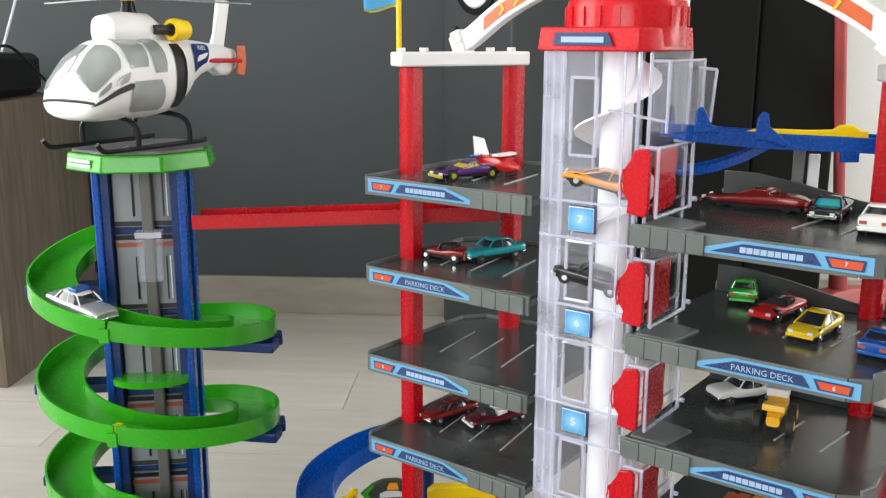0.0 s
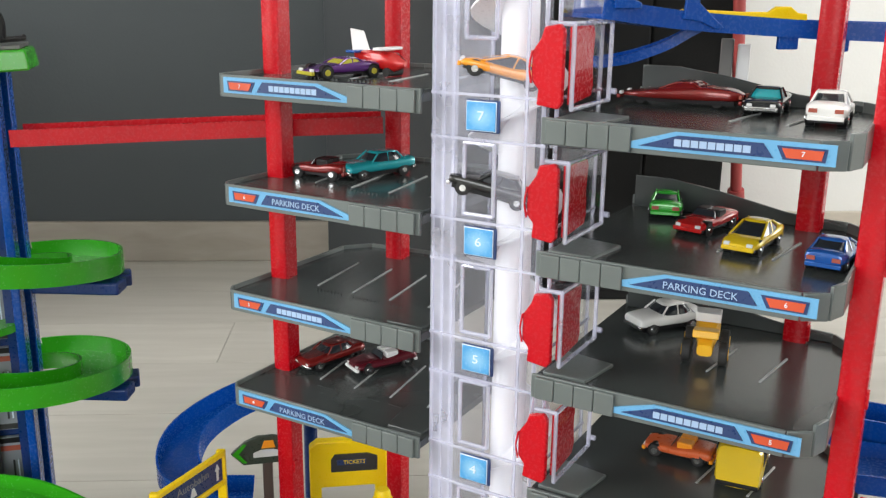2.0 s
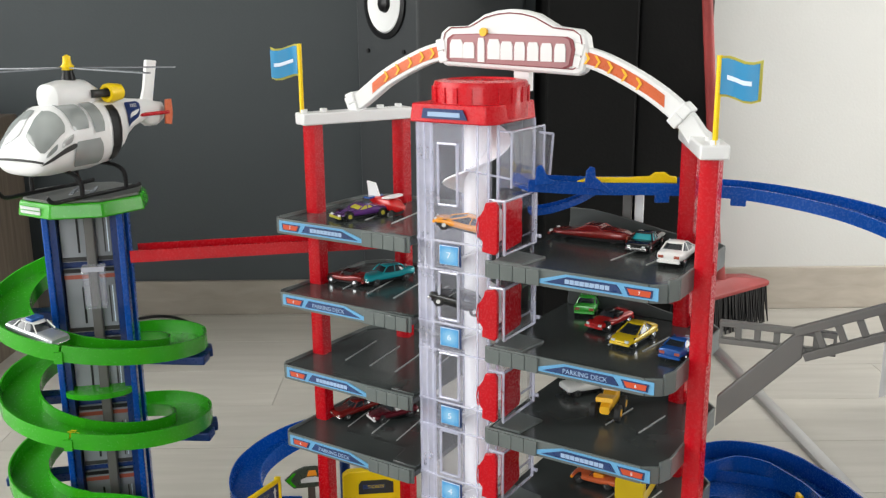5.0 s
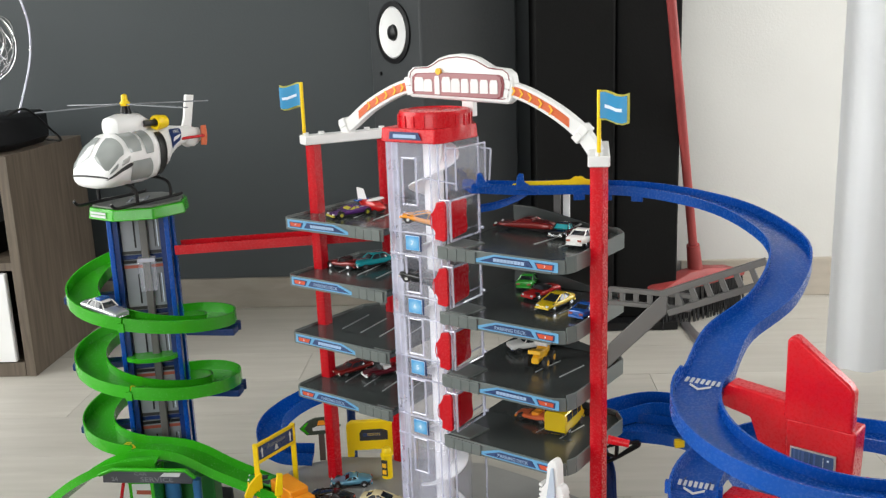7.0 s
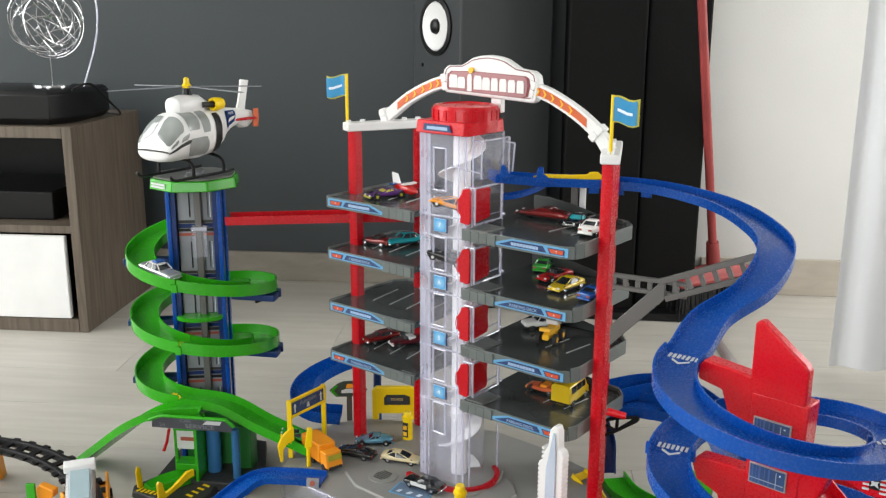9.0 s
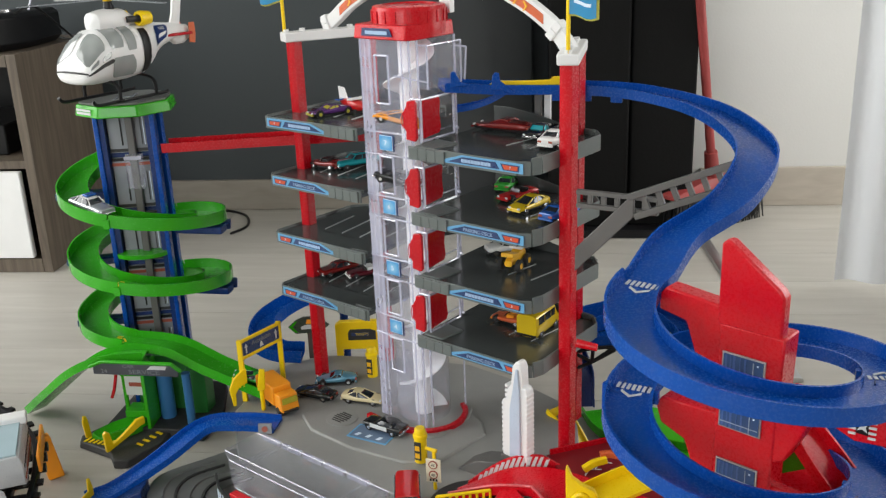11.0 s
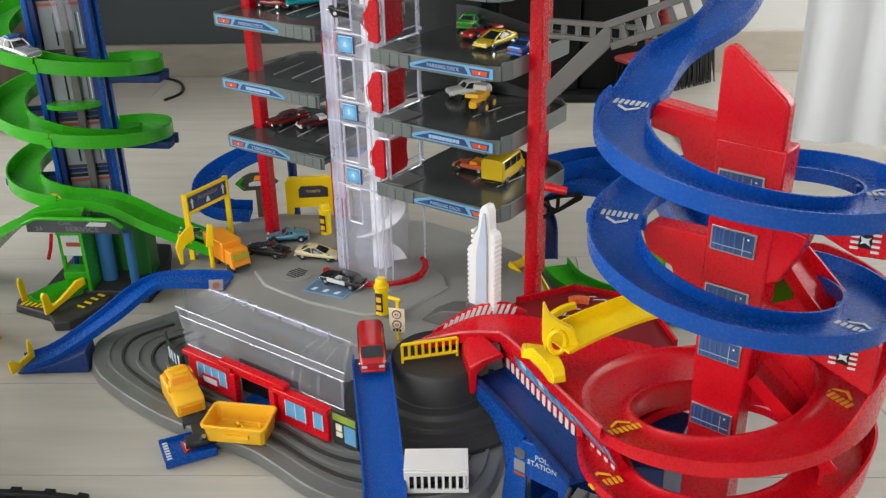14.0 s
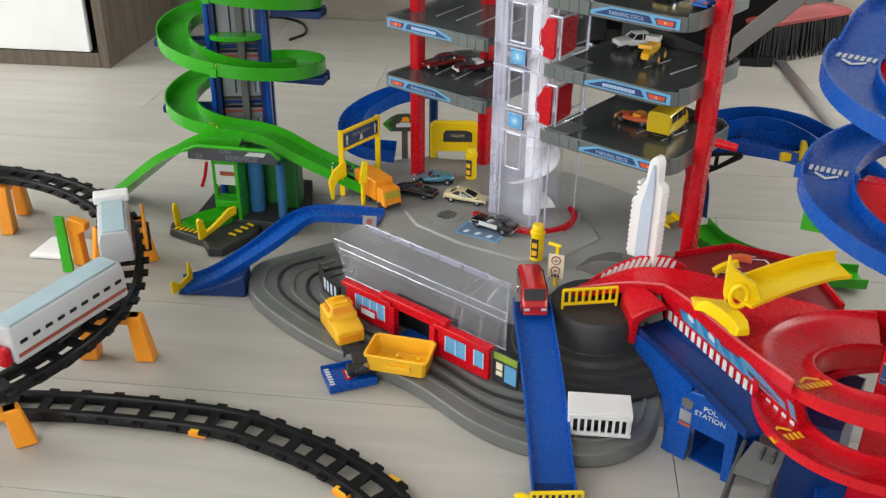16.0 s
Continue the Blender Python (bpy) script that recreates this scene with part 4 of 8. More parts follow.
for i, w in enumerate((0.0165, 0.0140, 0.0085, 0.0150, 0.0145, 0.0125, 0.0130, 0.0130, 0.0125)):
    x = -0.0640 + i * 0.0156
    hgt = (0.0100, 0.0075, 0.0125, 0.0115, 0.0095, 0.0095, 0.0095, 0.0090, 0.0090)[i]
    lo = -0.0095 if i != 2 else -0.0130
    b = B()
    slab(b, (SC[0] + x, SC[1] - 0.0104, SC[2] - 0.0035 - 0.0003 * i), (1, 0, 0), (0, 0, 1), [(-w / 2, lo), (w / 2, lo), (w / 2, hgt * 0.5), (w * 0.36, hgt), (-w * 0.36, hgt), (-w / 2, hgt * 0.5)], 0.0012)
    part("sign_bar", b, WHITE, sign)
b = B()
rod(b, (SC[0] - 0.030, SC[1] - 0.0085, SC[2] + 0.0145), (SC[0] - 0.030, SC[1] - 0.0125, SC[2] + 0.0145), 0.0045, n=16)
part("sign_dot", b, AMBER, sign)
b = B()
box(b, SC[0] + 0.012, SC[1] + 0.002, 0.687, 0.018, 0.010, 0.03)
part("sign_leg", b, WHITE, sign)

# decks
DECKZ = {("r", 7): 0.5105, ("r", 6): 0.4205, ("r", 5): 0.3315, ("r", 4): 0.2425, ("l", 7): 0.523, ("l", 6): 0.435, ("l", 5): 0.3445, ("l", 4): 0.257}
for (side, lev), z in DECKZ.items():
    s = 1 if side == "r" else -1
    f = lambda pts: [(s * u, v) for u, v in pts]
    corner = [(0.217, -0.058), (0.231, -0.050), (0.236, -0.036)] if s > 0 else [(0.231, -0.058), (0.237, -0.051)]
    poly = f([(0.046, -0.058), *corner, (0.234, 0.104), (0.216, 0.125), (0.160, 0.132), (0.046, 0.132)])
    if s < 0:
        poly = poly[::-1]
    b = B()
    prism(b, poly, z - 0.006, z)
    dk = part("deck", b, DECK, gar, "dark grey glossy parking deck", 0)
    # raised rim round the outer sides
    for p, q in zip(poly, poly[1:] + poly[:1]):
        if abs(p[0]) < 0.05 and abs(q[0]) < 0.05:
            continue
        front = p[1] < -0.045 and q[1] < -0.045
        d = Vector((q[0] - p[0], q[1] - p[1], 0))
        b = B()
        slab(b, (p[0], p[1], z), d, (0, 0, 1), rect(0, -0.014, d.length, 0.0035 if front or s < 0 else 0.0075), 0.0025)
        part("deck_rim", b, LIP, dk, "", 0.0006)
    # lip blocks near the tower
    for i in range(4):
        b = B()
        u0 = 0.050 + 0.0145 * i
        slab(b, (s * u0 if s > 0 else s * (u0 + 0.0138), -0.0605, z - 0.0135), (1, 0, 0), (0, 0, 1), rect(0, 0, 0.0142, 0.016), 0.0028)
        part("lip_block", b, LIP, dk, "", 0.0008)
    # label strip
    X = lambda a: s * a
    zz = z - 0.0105

    def plate(nm, pts, d, mat, parent, label=""):
        b2 = B()
        pts = [(X(a + 0.005), c * 0.74) for a, c in pts]
        if s < 0:
            pts = pts[::-1]
        slab(b2, (0, -0.0606, zz), (1, 0, 0), (0, 0, 1), pts, d)
        return part(nm, b2, mat, parent, label, 0, 0)

    strip = plate("label_strip", [(0.096, 0.0), (0.222, 0.0), (0.222, 0.0165), (0.130, 0.0165), (0.096, 0.0030)], 0.0012, SKYBLUE, dk, "light blue label strip")
    plate("label_field", [(0.108, 0.0028), (0.188, 0.0028), (0.182, 0.0138), (0.132, 0.0138)], 0.0020, NAVY, strip, "navy label field")
    plate("light_border", [(0.1935, 0.0024), (0.2165, 0.0024), (0.2175, 0.0130), (0.1895, 0.0130)], 0.0018, NAVY, strip)
    plate("level_light", [(0.1955, 0.0040), (0.2145, 0.0040), (0.2155, 0.0114), (0.1925, 0.0114)], 0.0024, LEVELRED, strip, "orange-red level lamp print")
    if lev in (6, 4):
        letters("label_letters", "PARKING DECK", 0.0066, PRINT, strip, facing((X(0.158), -0.0629, zz + 0.0056), (1, 0, 0), (0, 0, 1)), 1.0)
    else:
        for i in range(9):
            plate("label_bar", [(0.1300 + 0.0051 * i, 0.0050), (0.1344 + 0.0051 * i, 0.0050), (0.1344 + 0.0051 * i, 0.0108), (0.1300 + 0.0051 * i, 0.0108)], 0.0024, PRINT, strip)
    letters("level_number", str(lev), 0.0042, PALE, strip, facing((X(0.2095), -0.0632, zz + 0.0057), (1, 0, 0), (0, 0, 1)), 1.1)
    # parking bay lines and hatching
    for i in range(4) if s < 0 else (2, 3):
        b = B()
        u = 0.072 + 0.037 * i
        box(b, s * (u + 0.006), 0.034 if s < 0 else 0.044, z + 0.0004, 0.0014, 0.076 if s < 0 else 0.056, 0.0008, -s * 8)
        part("bay_line", b, BAYLINE, dk)
    if s < 0:
        for i in range(3):
            for k in range(8):
                b = B()
                box(b, -(0.079 + 0.037 * i + 0.0036 * k), -0.012, z + 0.0004, 0.0010, 0.0075, 0.0010, 28)
                part("hatch_rib", b, DECK, dk)
    b = B()
    prism(b, [(s * 0.050, -0.050), (s * 0.082, -0.050), (s * 0.088, -0.010), (s * 0.050, -0.004)][:: s], z - 0.001, z + 0.0022)
    part("entry_plate", b, LIP if s > 0 else DECK, dk, "", 0.0008)
    if s > 0:
        b = B()
        slab(b, (0.050, 0.1275, z), (1, 0, 0), (0, 0, 1), [(0, 0), (0.172, 0), (0.172, 0.004), (0.120, 0.010), (0.070, 0.020), (0.030, 0.026), (0, 0.026)], 0.003)
        part("back_wall", b, DECK, dk, "low dark back wall falling towards the corner", 0.0008)

# red track stub joining the left decks to the service tower
b = B()
sweep(b, spline([(*world_to_garage(0.035, 0.945), 0.468), (*world_to_garage(-0.10, 0.938), 0.464), (*world_to_garage(-0.292, 0.928), 0.457)], 8), channel(0.021, 0.012))
part("link_track", b, RED, gar, "long straight red link track")

# girder bracket from the right posts to the blue track


def girder(a, c, h, n, nm):
    a, c = Vector(a), Vector(c)
    d = (c - a)
    up = Vector((0, 0, 1))
    L = d.length
    dn = d.normalized()
    side = dn.cross(up).normalized()
    upn = side.cross(dn)
    b2 = B()
    slab(b2, a, dn, upn, rect(0, 0, L, h * 0.24), 0.008)
    slab(b2, a, dn, upn, rect(0, h * 0.76, L, h), 0.008)
    for i in range(n + 1):
        w = L / n
        x0 = max(0, i * w - w * 0.17)
        x1 = min(L, i * w + w * 0.17)
        slab(b2, a, dn, upn, rect(x0, h * 0.24, x1, h * 0.76), 0.006)
    return part(nm, b2, GIRDER, gar, "grey girder bracket with square holes", 0.0006)


girder((*world_to_garage(0.357, 0.60), 0.452), (*world_to_garage(0.45, 0.56), 0.452), 0.022, 6, "girder")
b = B()
slab(b, (*world_to_garage(0.355, 0.59), 0.372), Vector((*world_to_garage(0.425, 0.565), 0.452)) - Vector((*world_to_garage(0.355, 0.59), 0.372)), (0, 0, 1), rect(0, 0, 0.105, 0.030), 0.007)
part("girder_strut", b, GIRDER, gar, "solid grey slanting strut", 0.001)
girder((*world_to_garage(0.425, 0.565), 0.446), (*world_to_garage(0.535, 0.52), 0.496), 0.032, 7, "girder")


# ---- the spiral race tower ----
HX, HY, HR, HW = 0.496, 0.245, 0.1085, 0.0225
rt = thing("spiral_race_tower", 0, 0, 0, 0, "red toy tower wrapped by a blue and red spiral car track", "toy race track")


def arrow_sticker(cx, cy, cz, ang, slope, mat, parent):
    """Striped arrow lying on a track; ang is the way it points."""
    d = Vector((math.cos(radians(ang)), math.sin(radians(ang)), 0))
    n = Vector((-d.y, d.x, 0))
    d2 = Vector((d.x, d.y, slope))
    o = Vector((cx, cy, cz))
    b2 = B()
    slab(b2, o, n, d2, [(-0.010, 0.001), (0, 0.008), (0.010, 0.001), (0.010, 0.0045), (0, 0.0115), (-0.010, 0.0045)], 0.0006)
    tip = part("arrow_sticker", b2, mat, parent, "", 0, 0)
    for k in range(7):
        b2 = B()
        slab(b2, o + n * (-0.0165 + k * 0.005) - d2 * 0.010, n * 0.9 + d2 * 0.05, d2, rect(0, 0, 0.003, 0.009), 0.0006)
        part("arrow_stripe", b2, mat, tip, "", 0, 0)
    return tip


def helix_z(a):
    keys = [(130, 0.468), (145, 0.463), (360, 0.404), (532, 0.358), (675, 0.318), (700, 0.311), (800, 0.283)]
    for (a0, z0), (a1, z1) in zip(keys, keys[1:]):
        if a <= a1:
            return z0 + (z1 - z0) * (a - a0) / (a1 - a0)
    return keys[-1][1]


def hpt(a, r=HR, dz=0.0):
    return Vector((HX + r * math.cos(radians(a)), HY + r * math.sin(radians(a)), helix_z(a) + dz))


s_track = spline([(0.180, 0.735, 0.578), (0.25, 0.756, 0.570), (0.35, 0.778, 0.564), (0.432, 0.752, 0.562), (0.505, 0.680, 0.555), (0.540, 0.595, 0.545), (0.545, 0.505, 0.532), (0.505, 0.425, 0.505), (0.445, 0.372, 0.483), tuple(hpt(140)), tuple(hpt(147))], 9)
b = B()
sweep(b, s_track, channel(0.0225, 0.010))
part("s_curve_track", b, BLUE, rt, "blue s-curve track from the lift", 0)
cuts = [(146, 350), (350, 520), (520, 690), (690, 800)]
for i, (a0, a1) in enumerate(cuts):
    b = B()
    sweep(b, [hpt(a) for a in np.linspace(a0, a1, max(3, int((a1 - a0) / 6)))], channel(HW, 0.010, 0.0024, 0.0025, 0.0135))
    tk = part("spiral_track", b, BLUE, rt, "blue spiral track section")
    # clip lugs at the joint
    for r in (HR - HW - 0.001, HR + HW + 0.001):
        b = B()
        p = hpt(a1, r, 0.002)
        box(b, p.x, p.y, p.z, 0.006, 0.006, 0.012, a1)
        part("clip_lug", b, BLUE, tk)
    b = B()
    for k in (-1, 1):
        p0, p1 = hpt(a1 - 4, HR + k * 0.012, 0.0008), hpt(a1 - 10, HR + k * 0.012, 0.0008)
        rod(b, p0, p1, 0.0009, n=5)
    part("joint_slot", b, NAVY_PL, tk)
for a in (150, 355, 517, 675):
    p = hpt(a, HR, 0.0012)
    arrow_sticker(p.x, p.y, p.z, a + 90, -0.13, LINE, rt)

# red lower rings: two tilted trays, the upper one with a tall guard wall
RX, RY = 0.503, 0.265
IX, IY = 0.497, 0.255


def ring_z(a, z0):
    """Height of a tray floor; the upper tray climbs from the back round the front."""
    if z0 < 0.15:
        return z0 + 0.016 * math.cos(radians(a + 20))
    return float(np.interp(a, (85, 130, 150, 190, 230, 270, 300, 330, 360, 445), (0.152, 0.156, 0.161, 0.176, 0.192, 0.206, 0.215, 0.221, 0.224, 0.226)))


def red_ring(a0, a1, z0, wall_out, wall_in, R0, R1, nm, lab, deep=0.006):
    rings = []
    e = 0.0026
    for a in np.linspace(a0, a1, int((a1 - a0) / 4)):
        wo = wall_out(a)
        c = [(R0, wall_in - 0.002), (R0 + 0.001, -deep), (R0 + 0.004, -deep), (R0 + 0.006, -0.006), (R1, -0.006), (R1 + 0.1 * wo, wo), (R1 + 0.1 * wo - e, wo), (R1 - e - 0.003, 0.0030), (R1 - e - 0.008, 0.0008), (R1 - e - 0.014, 0), (R0 + 0.014, 0), (R0 + 0.008, 0.001), (R0 + 0.004, wall_in), (R0 + 0.0015, wall_in)]
        ca, sa = math.cos(radians(a)), math.sin(radians(a))
        rings.append([((IX if r < 0.105 else RX) + r * ca, (IY if r < 0.105 else RY) + r * sa, ring_z(a, z0) + h) for r, h in c])
    b2 = B()
    quads(b2, rings)
    return part(nm, b2, RED2, rt, lab)


def ease(x):
    x = min(1.0, max(0.0, x))
    return x * x * (3 - 2 * x)


def guard(a):
    """Flush with the road at the side, low in front, tall on the right, medium behind."""
    if a < 200:
        return 0.0065
    if a < 290:
        return 0.0065 + 0.0035 * ease((a - 205) / 35)
    if a < 400:
        return 0.010 + 0.068 * ease((a - 293) / 30)
    return 0.078 - 0.064 * ease((a - 400) / 40)


R_IN, R_OUT = 0.079, 0.134
red_ring(85, 445, 0.204, guard, 0.005, R_IN, R_OUT, "red_ring", "red spiral tray with a tall guard wall", 0.026)
red_ring(170, 530, 0.133, lambda a: 0.005 + 0.026 * ease((a - 285) / 40), 0.005, R_IN, R_OUT, "red_ring", "red lower spiral tray")


def ring_pt(a, r, z0):
    return Vector((RX + r * math.cos(radians(a)), RY + r * math.sin(radians(a)), ring_z(a, z0)))


arrow_sticker(0.402, 0.222, 0.1835, 112, -0.15, AMBER, rt)
arrow_sticker(0.388, 0.222, 0.1225, 112, 0.0, AMBER, rt)
p = ring_pt(330, 0.100, 0.204)
arrow_sticker(p.x, p.y, p.z + 0.0012, 30, 0.0, AMBER, rt)

# the red tower itself
TA = -38.0
tw = Matrix.Translation((0.5053, 0.2416, 0)) @ pose(0, 0, 0, 0, 0, TA)


def tbox(bm2, x, y, z, sx, sy, sz):
    p = tw @ Vector((x, y, z))
    return box(bm2, p.x, p.y, p.z, sx, sy, sz, TA)


b = B()
rings = []
for z, xl, xr in ((0.001, -0.031, 0.015), (0.20, -0.031, 0.015), (0.30, -0.033, 0.021), (0.452, -0.034, 0.025)):
    rings.append([tw @ Vector((x, y, z)) for x, y in ((xl, -0.024), (xr, -0.024), (xr, 0.004), (xl, 0.004))])
quads(b, rings)
part("tower_body", b, RED2, rt, "red tower body", 0.002)
b = B()
o = tw @ Vector((-0.0365, -0.024, 0.450))
ex = (tw.to_3x3() @ Vector((1, 0, 0)))
slab(b, o, ex, (0, 0, 1), [(0, 0), (0.058, 0), (0.058, 0.016), (0.058, 0.037), (0.054, 0.043), (0.008, 0.077), (0.003, 0.077), (0, 0.073)], -0.013)
part("fin", b, RED2, rt, "red fin on the tower top", 0.002)
for z in (0.4167, 0.3663, 0.312, 0.261, 0.188):
    b = B()
    tbox(b, -0.009, -0.0250, z, 0.0395, 0.002, 0.0225)
    fr = part("window_frame", b, STEEL, rt, "silver-edged printed window", 0.0004)
    b = B()
    tbox(b, -0.009, -0.0262, z, 0.0360, 0.001, 0.0192)
    part("window_pane", b, PANE, fr, "blue printed window pane")
    for dx, w in ((-0.0135, 0.0016), (-0.0095, 0.0010), (-0.0060, 0.0022), (-0.0005, 0.0008), (0.0040, 0.0016)):
        b = B()
        tbox(b, -0.011 + dx, -0.0268, z, w, 0.0004, 0.0188)
        part("window_line", b, WINBLUE, fr)
    b = B()
    tbox(b, -0.009, -0.0271, z - 0.0045, 0.0350, 0.0004, 0.0006)
    part("window_line", b, WINPALE, fr)
    b = B()
    tbox(b, 0.0005, -0.0271, z - 0.001, 0.0006, 0.0004, 0.0180)
    part("window_line", b, WINPALE, fr)
    b = B()
    tbox(b, 0.0045, -0.0272, z + 0.006, 0.0016, 0.0004, 0.0016)
    part("window_glint", b, PALE, fr)
# arms and panels carrying the track, in the plane of the tower's front
for nm, outline, back, thick in (("arm", [(-0.033, 0.466), (-0.089, 0.471), (-0.096, 0.462), (-0.095, 0.448), (-0.068, 0.443), (-0.058, 0.415), (-0.033, 0.404)], 0.003, 0.020),
                                 ("arm", [(-0.033, 0.364), (-0.089, 0.361), (-0.095, 0.352), (-0.089, 0.334), (-0.064, 0.325), (-0.054, 0.298), (-0.033, 0.288)], 0.003, 0.020),
                                 ("bracket", [(0.020, 0.392), (0.050, 0.386), (0.046, 0.370), (0.032, 0.340), (0.021, 0.334)], 0.001, 0.022),
                                 ("guard_panel", [(0.030, 0.402), (0.062, 0.388), (0.086, 0.379), (0.117, 0.383), (0.117, 0.410), (0.030, 0.410)], 0.004, 0.012),
                                 ("guard_panel", [(0.016, 0.300), (0.050, 0.285), (0.117, 0.262), (0.117, 0.308), (0.016, 0.310)], 0.004, 0.012)):
    b = B()
    slab(b, tw @ Vector((0, -0.024 + back + thick, 0)), ex, (0, 0, 1), outline, thick)
    part(nm, b, RED2, rt, {"arm": "red bracket arm under the track", "bracket": "red bracket", "guard_panel": "red guard panel below the track"}[nm], 0.002)
for z in (0.394, 0.290):
    o = tw @ Vector((0.092, -0.0206, z))
    b = B()
    slab(b, o, ex, (0, 0, 1), rect(-0.005, -0.0056, 0.005, 0.0056), 0.0008)
    stk = part("round_sticker", b, BLACK, rt, "black sticker with pale hazard bars")
    for k in range(4):
        for sgn in (-1, 1):
            b = B()
            slab(b, o + ex * sgn * 0.0078, ex, (0, 0, 1), [(-0.003, -0.0085 + k * 0.0047), (0.003, -0.0078 + k * 0.0047), (0.003, -0.0058 + k * 0.0047), (-0.003, -0.0065 + k * 0.0047)], 0.0009)
            part("hazard_bar", b, LINE, stk)
    b = B()
    slab(b, o, ex, (0, 0, 1), [(-0.004, -0.003), (0.0, -0.001), (0.004, -0.003), (0.0025, 0.001), (0.004, 0.004), (0, 0.0025), (-0.004, 0.004), (-0.0025, 0.0)], 0.0013)
    part("sticker_mark", b, LINE, stk)
# red shaft below the bowl, open to the front
b = B()
rings = []
for a in np.linspace(-35, 80, 16):
    ca, sa = math.cos(radians(a)), math.sin(radians(a))
    rings.append([(0.495 + r * ca, 0.239 + r * sa, z) for r, z in ((0.096, 0.135), (0.096, 0.218), (0.093, 0.218), (0.093, 0.135))])
quads(b, rings)
part("shaft_wall", b, RED, rt, "red curved wall below the bowl")
# inner red ramps seen through the rings
b = B()
sweep(b, spline([(0.535, 0.300, 0.345), (0.56, 0.275, 0.315), (0.585, 0.235, 0.285)], 5), channel(0.020, 0.010))
part("inner_ramp", b, RED2, rt, "red inner ramp")
b = B()
sweep(b, spline([(0.52, 0.235, 0.235), (0.55, 0.215, 0.205), (0.585, 0.195, 0.165)], 5), channel(0.020, 0.010))
part("inner_ramp", b, RED2, rt, "red inner ramp")
b = B()
box(b, 0.560, 0.345, 0.27, 0.05, 0.012, 0.05, 20)
part("green_panel", b, GREEN, rt, "green panel behind the tower", 0.001)
b = B()
box(b, 0.44, 0.39, 0.27, 0.05, 0.012, 0.03, -20)
part("green_panel", b, GREEN, rt, "green panel behind the tower", 0.001)
# lugs under the upper track
for x, y, z, a in ((0.335, 0.760, 0.558, 6), (0.372, 0.757, 0.557, 0), (0.412, 0.742, 0.557, -25)):
    b = B()
    box(b, x, y, z, 0.016, 0.004, 0.010, a)
    part("track_lug", b, BLUE, rt, "", 0.001)

# feeder track curving in from behind the garage, on a black truss
b = B()
sweep(b, spline([(0.350, 0.775, 0.203), (0.395, 0.810, 0.204), (0.452, 0.835, 0.205), (0.497, 0.808, 0.208), (0.516, 0.750, 0.214), (0.520, 0.69, 0.224), (0.516, 0.58, 0.242), (0.510, 0.46, 0.262), (0.508, 0.37, 0.276)], 8), channel(0.0225, 0.022))
fd = part("feeder_track", b, BLUE, rt, "blue feeder track from behind the garage")
b = B()
sweep(b, spline([(0.358, 0.768, 0.198), (0.405, 0.775, 0.199), (0.445, 0.765, 0.200), (0.482, 0.742, 0.203), (0.508, 0.712, 0.207)], 7), channel(0.0330, 0.014))
part("lower_feeder", b, BLUE, rt, "lower blue branch of the feeder track")
b = B()
box(b, 0.309, 0.812, 0.534, 0.010, 0.006, 0.048, -20)
part("track_support", b, GIRDER, rt, "slim grey support under the exit track", 0.001)
b = B()
box(b, 0.322, 0.810, 0.532, 0.010, 0.004, 0.044, -20)
part("track_support", b, WHITE, rt, "slim white support under the exit track", 0.001)
b = B()
slab(b, (0.462, 0.708, 0.206), (1, 0.10, 0), (0, 0, 1), [(0, 0), (0.046, 0.002), (0.050, 0.010), (0.036, 0.014), (0.030, 0.028), (0.025, 0.028), (0.025, 0.012), (0, 0.010)], 0.010)
part("yellow_lever", b, YELLOW, rt, "yellow switch lever", 0.001)
TP = [(0.358, 0.735, 0.190), (0.386, 0.731, 0.199), (0.417, 0.727, 0.203)]
TQ = [(0.358, 0.735, 0.162), (0.385, 0.731, 0.177), (0.417, 0.727, 0.198)]
for p, q in (*zip(TP, TP[1:]), *zip(TQ, TQ[1:]), *zip(TP, TQ), (TP[0], TQ[1]), (TQ[1], TP[2])):
    b = B()
    rod(b, p, q, 0.0028, n=6)
    part("truss_bar", b, BLACK, rt, "black plastic truss bar")
b = B()
rod(b, (0.357, 0.612, 0.262), (0.384, 0.606, 0.258), 0.006, 0.005, n=10)
part("red_peg", b, RED2, rt, "red peg")
# upper exit: blue bracket and yellow sliders beside the lift
b = B()
sweep(b, spline([(0.195, 0.775, 0.541), (0.222, 0.779, 0.545), (0.250, 0.777, 0.555), (0.272, 0.772, 0.568)], 6), channel(0.0105, 0.004))
part("brace_track", b, BLUE, rt, "blue slanting brace")
for x, y, z, outline in ((0.199, 0.7155, 0.586, [(-0.006, -0.004), (-0.005, 0.014), (-0.002, 0.0165), (0.001, 0.016), (0.008, 0.002), (0.014, 0.0), (0.014, -0.004)]),
                         (0.252, 0.7335, 0.579, [(-0.006, -0.004), (-0.004, 0.014), (0.0, 0.0185), (0.005, 0.017), (0.006, 0.007), (0.017, -0.002), (0.027, -0.010), (0.020, -0.011), (0.008, -0.006)])):
    b = B()
    slab(b, (x, y, z), Vector((1, 0.25, 0)).normalized(), (0, 0, 1), outline, 0.0028)
    part("guide_horn", b, BLUE, rt, "", 0.0006)
b = B()
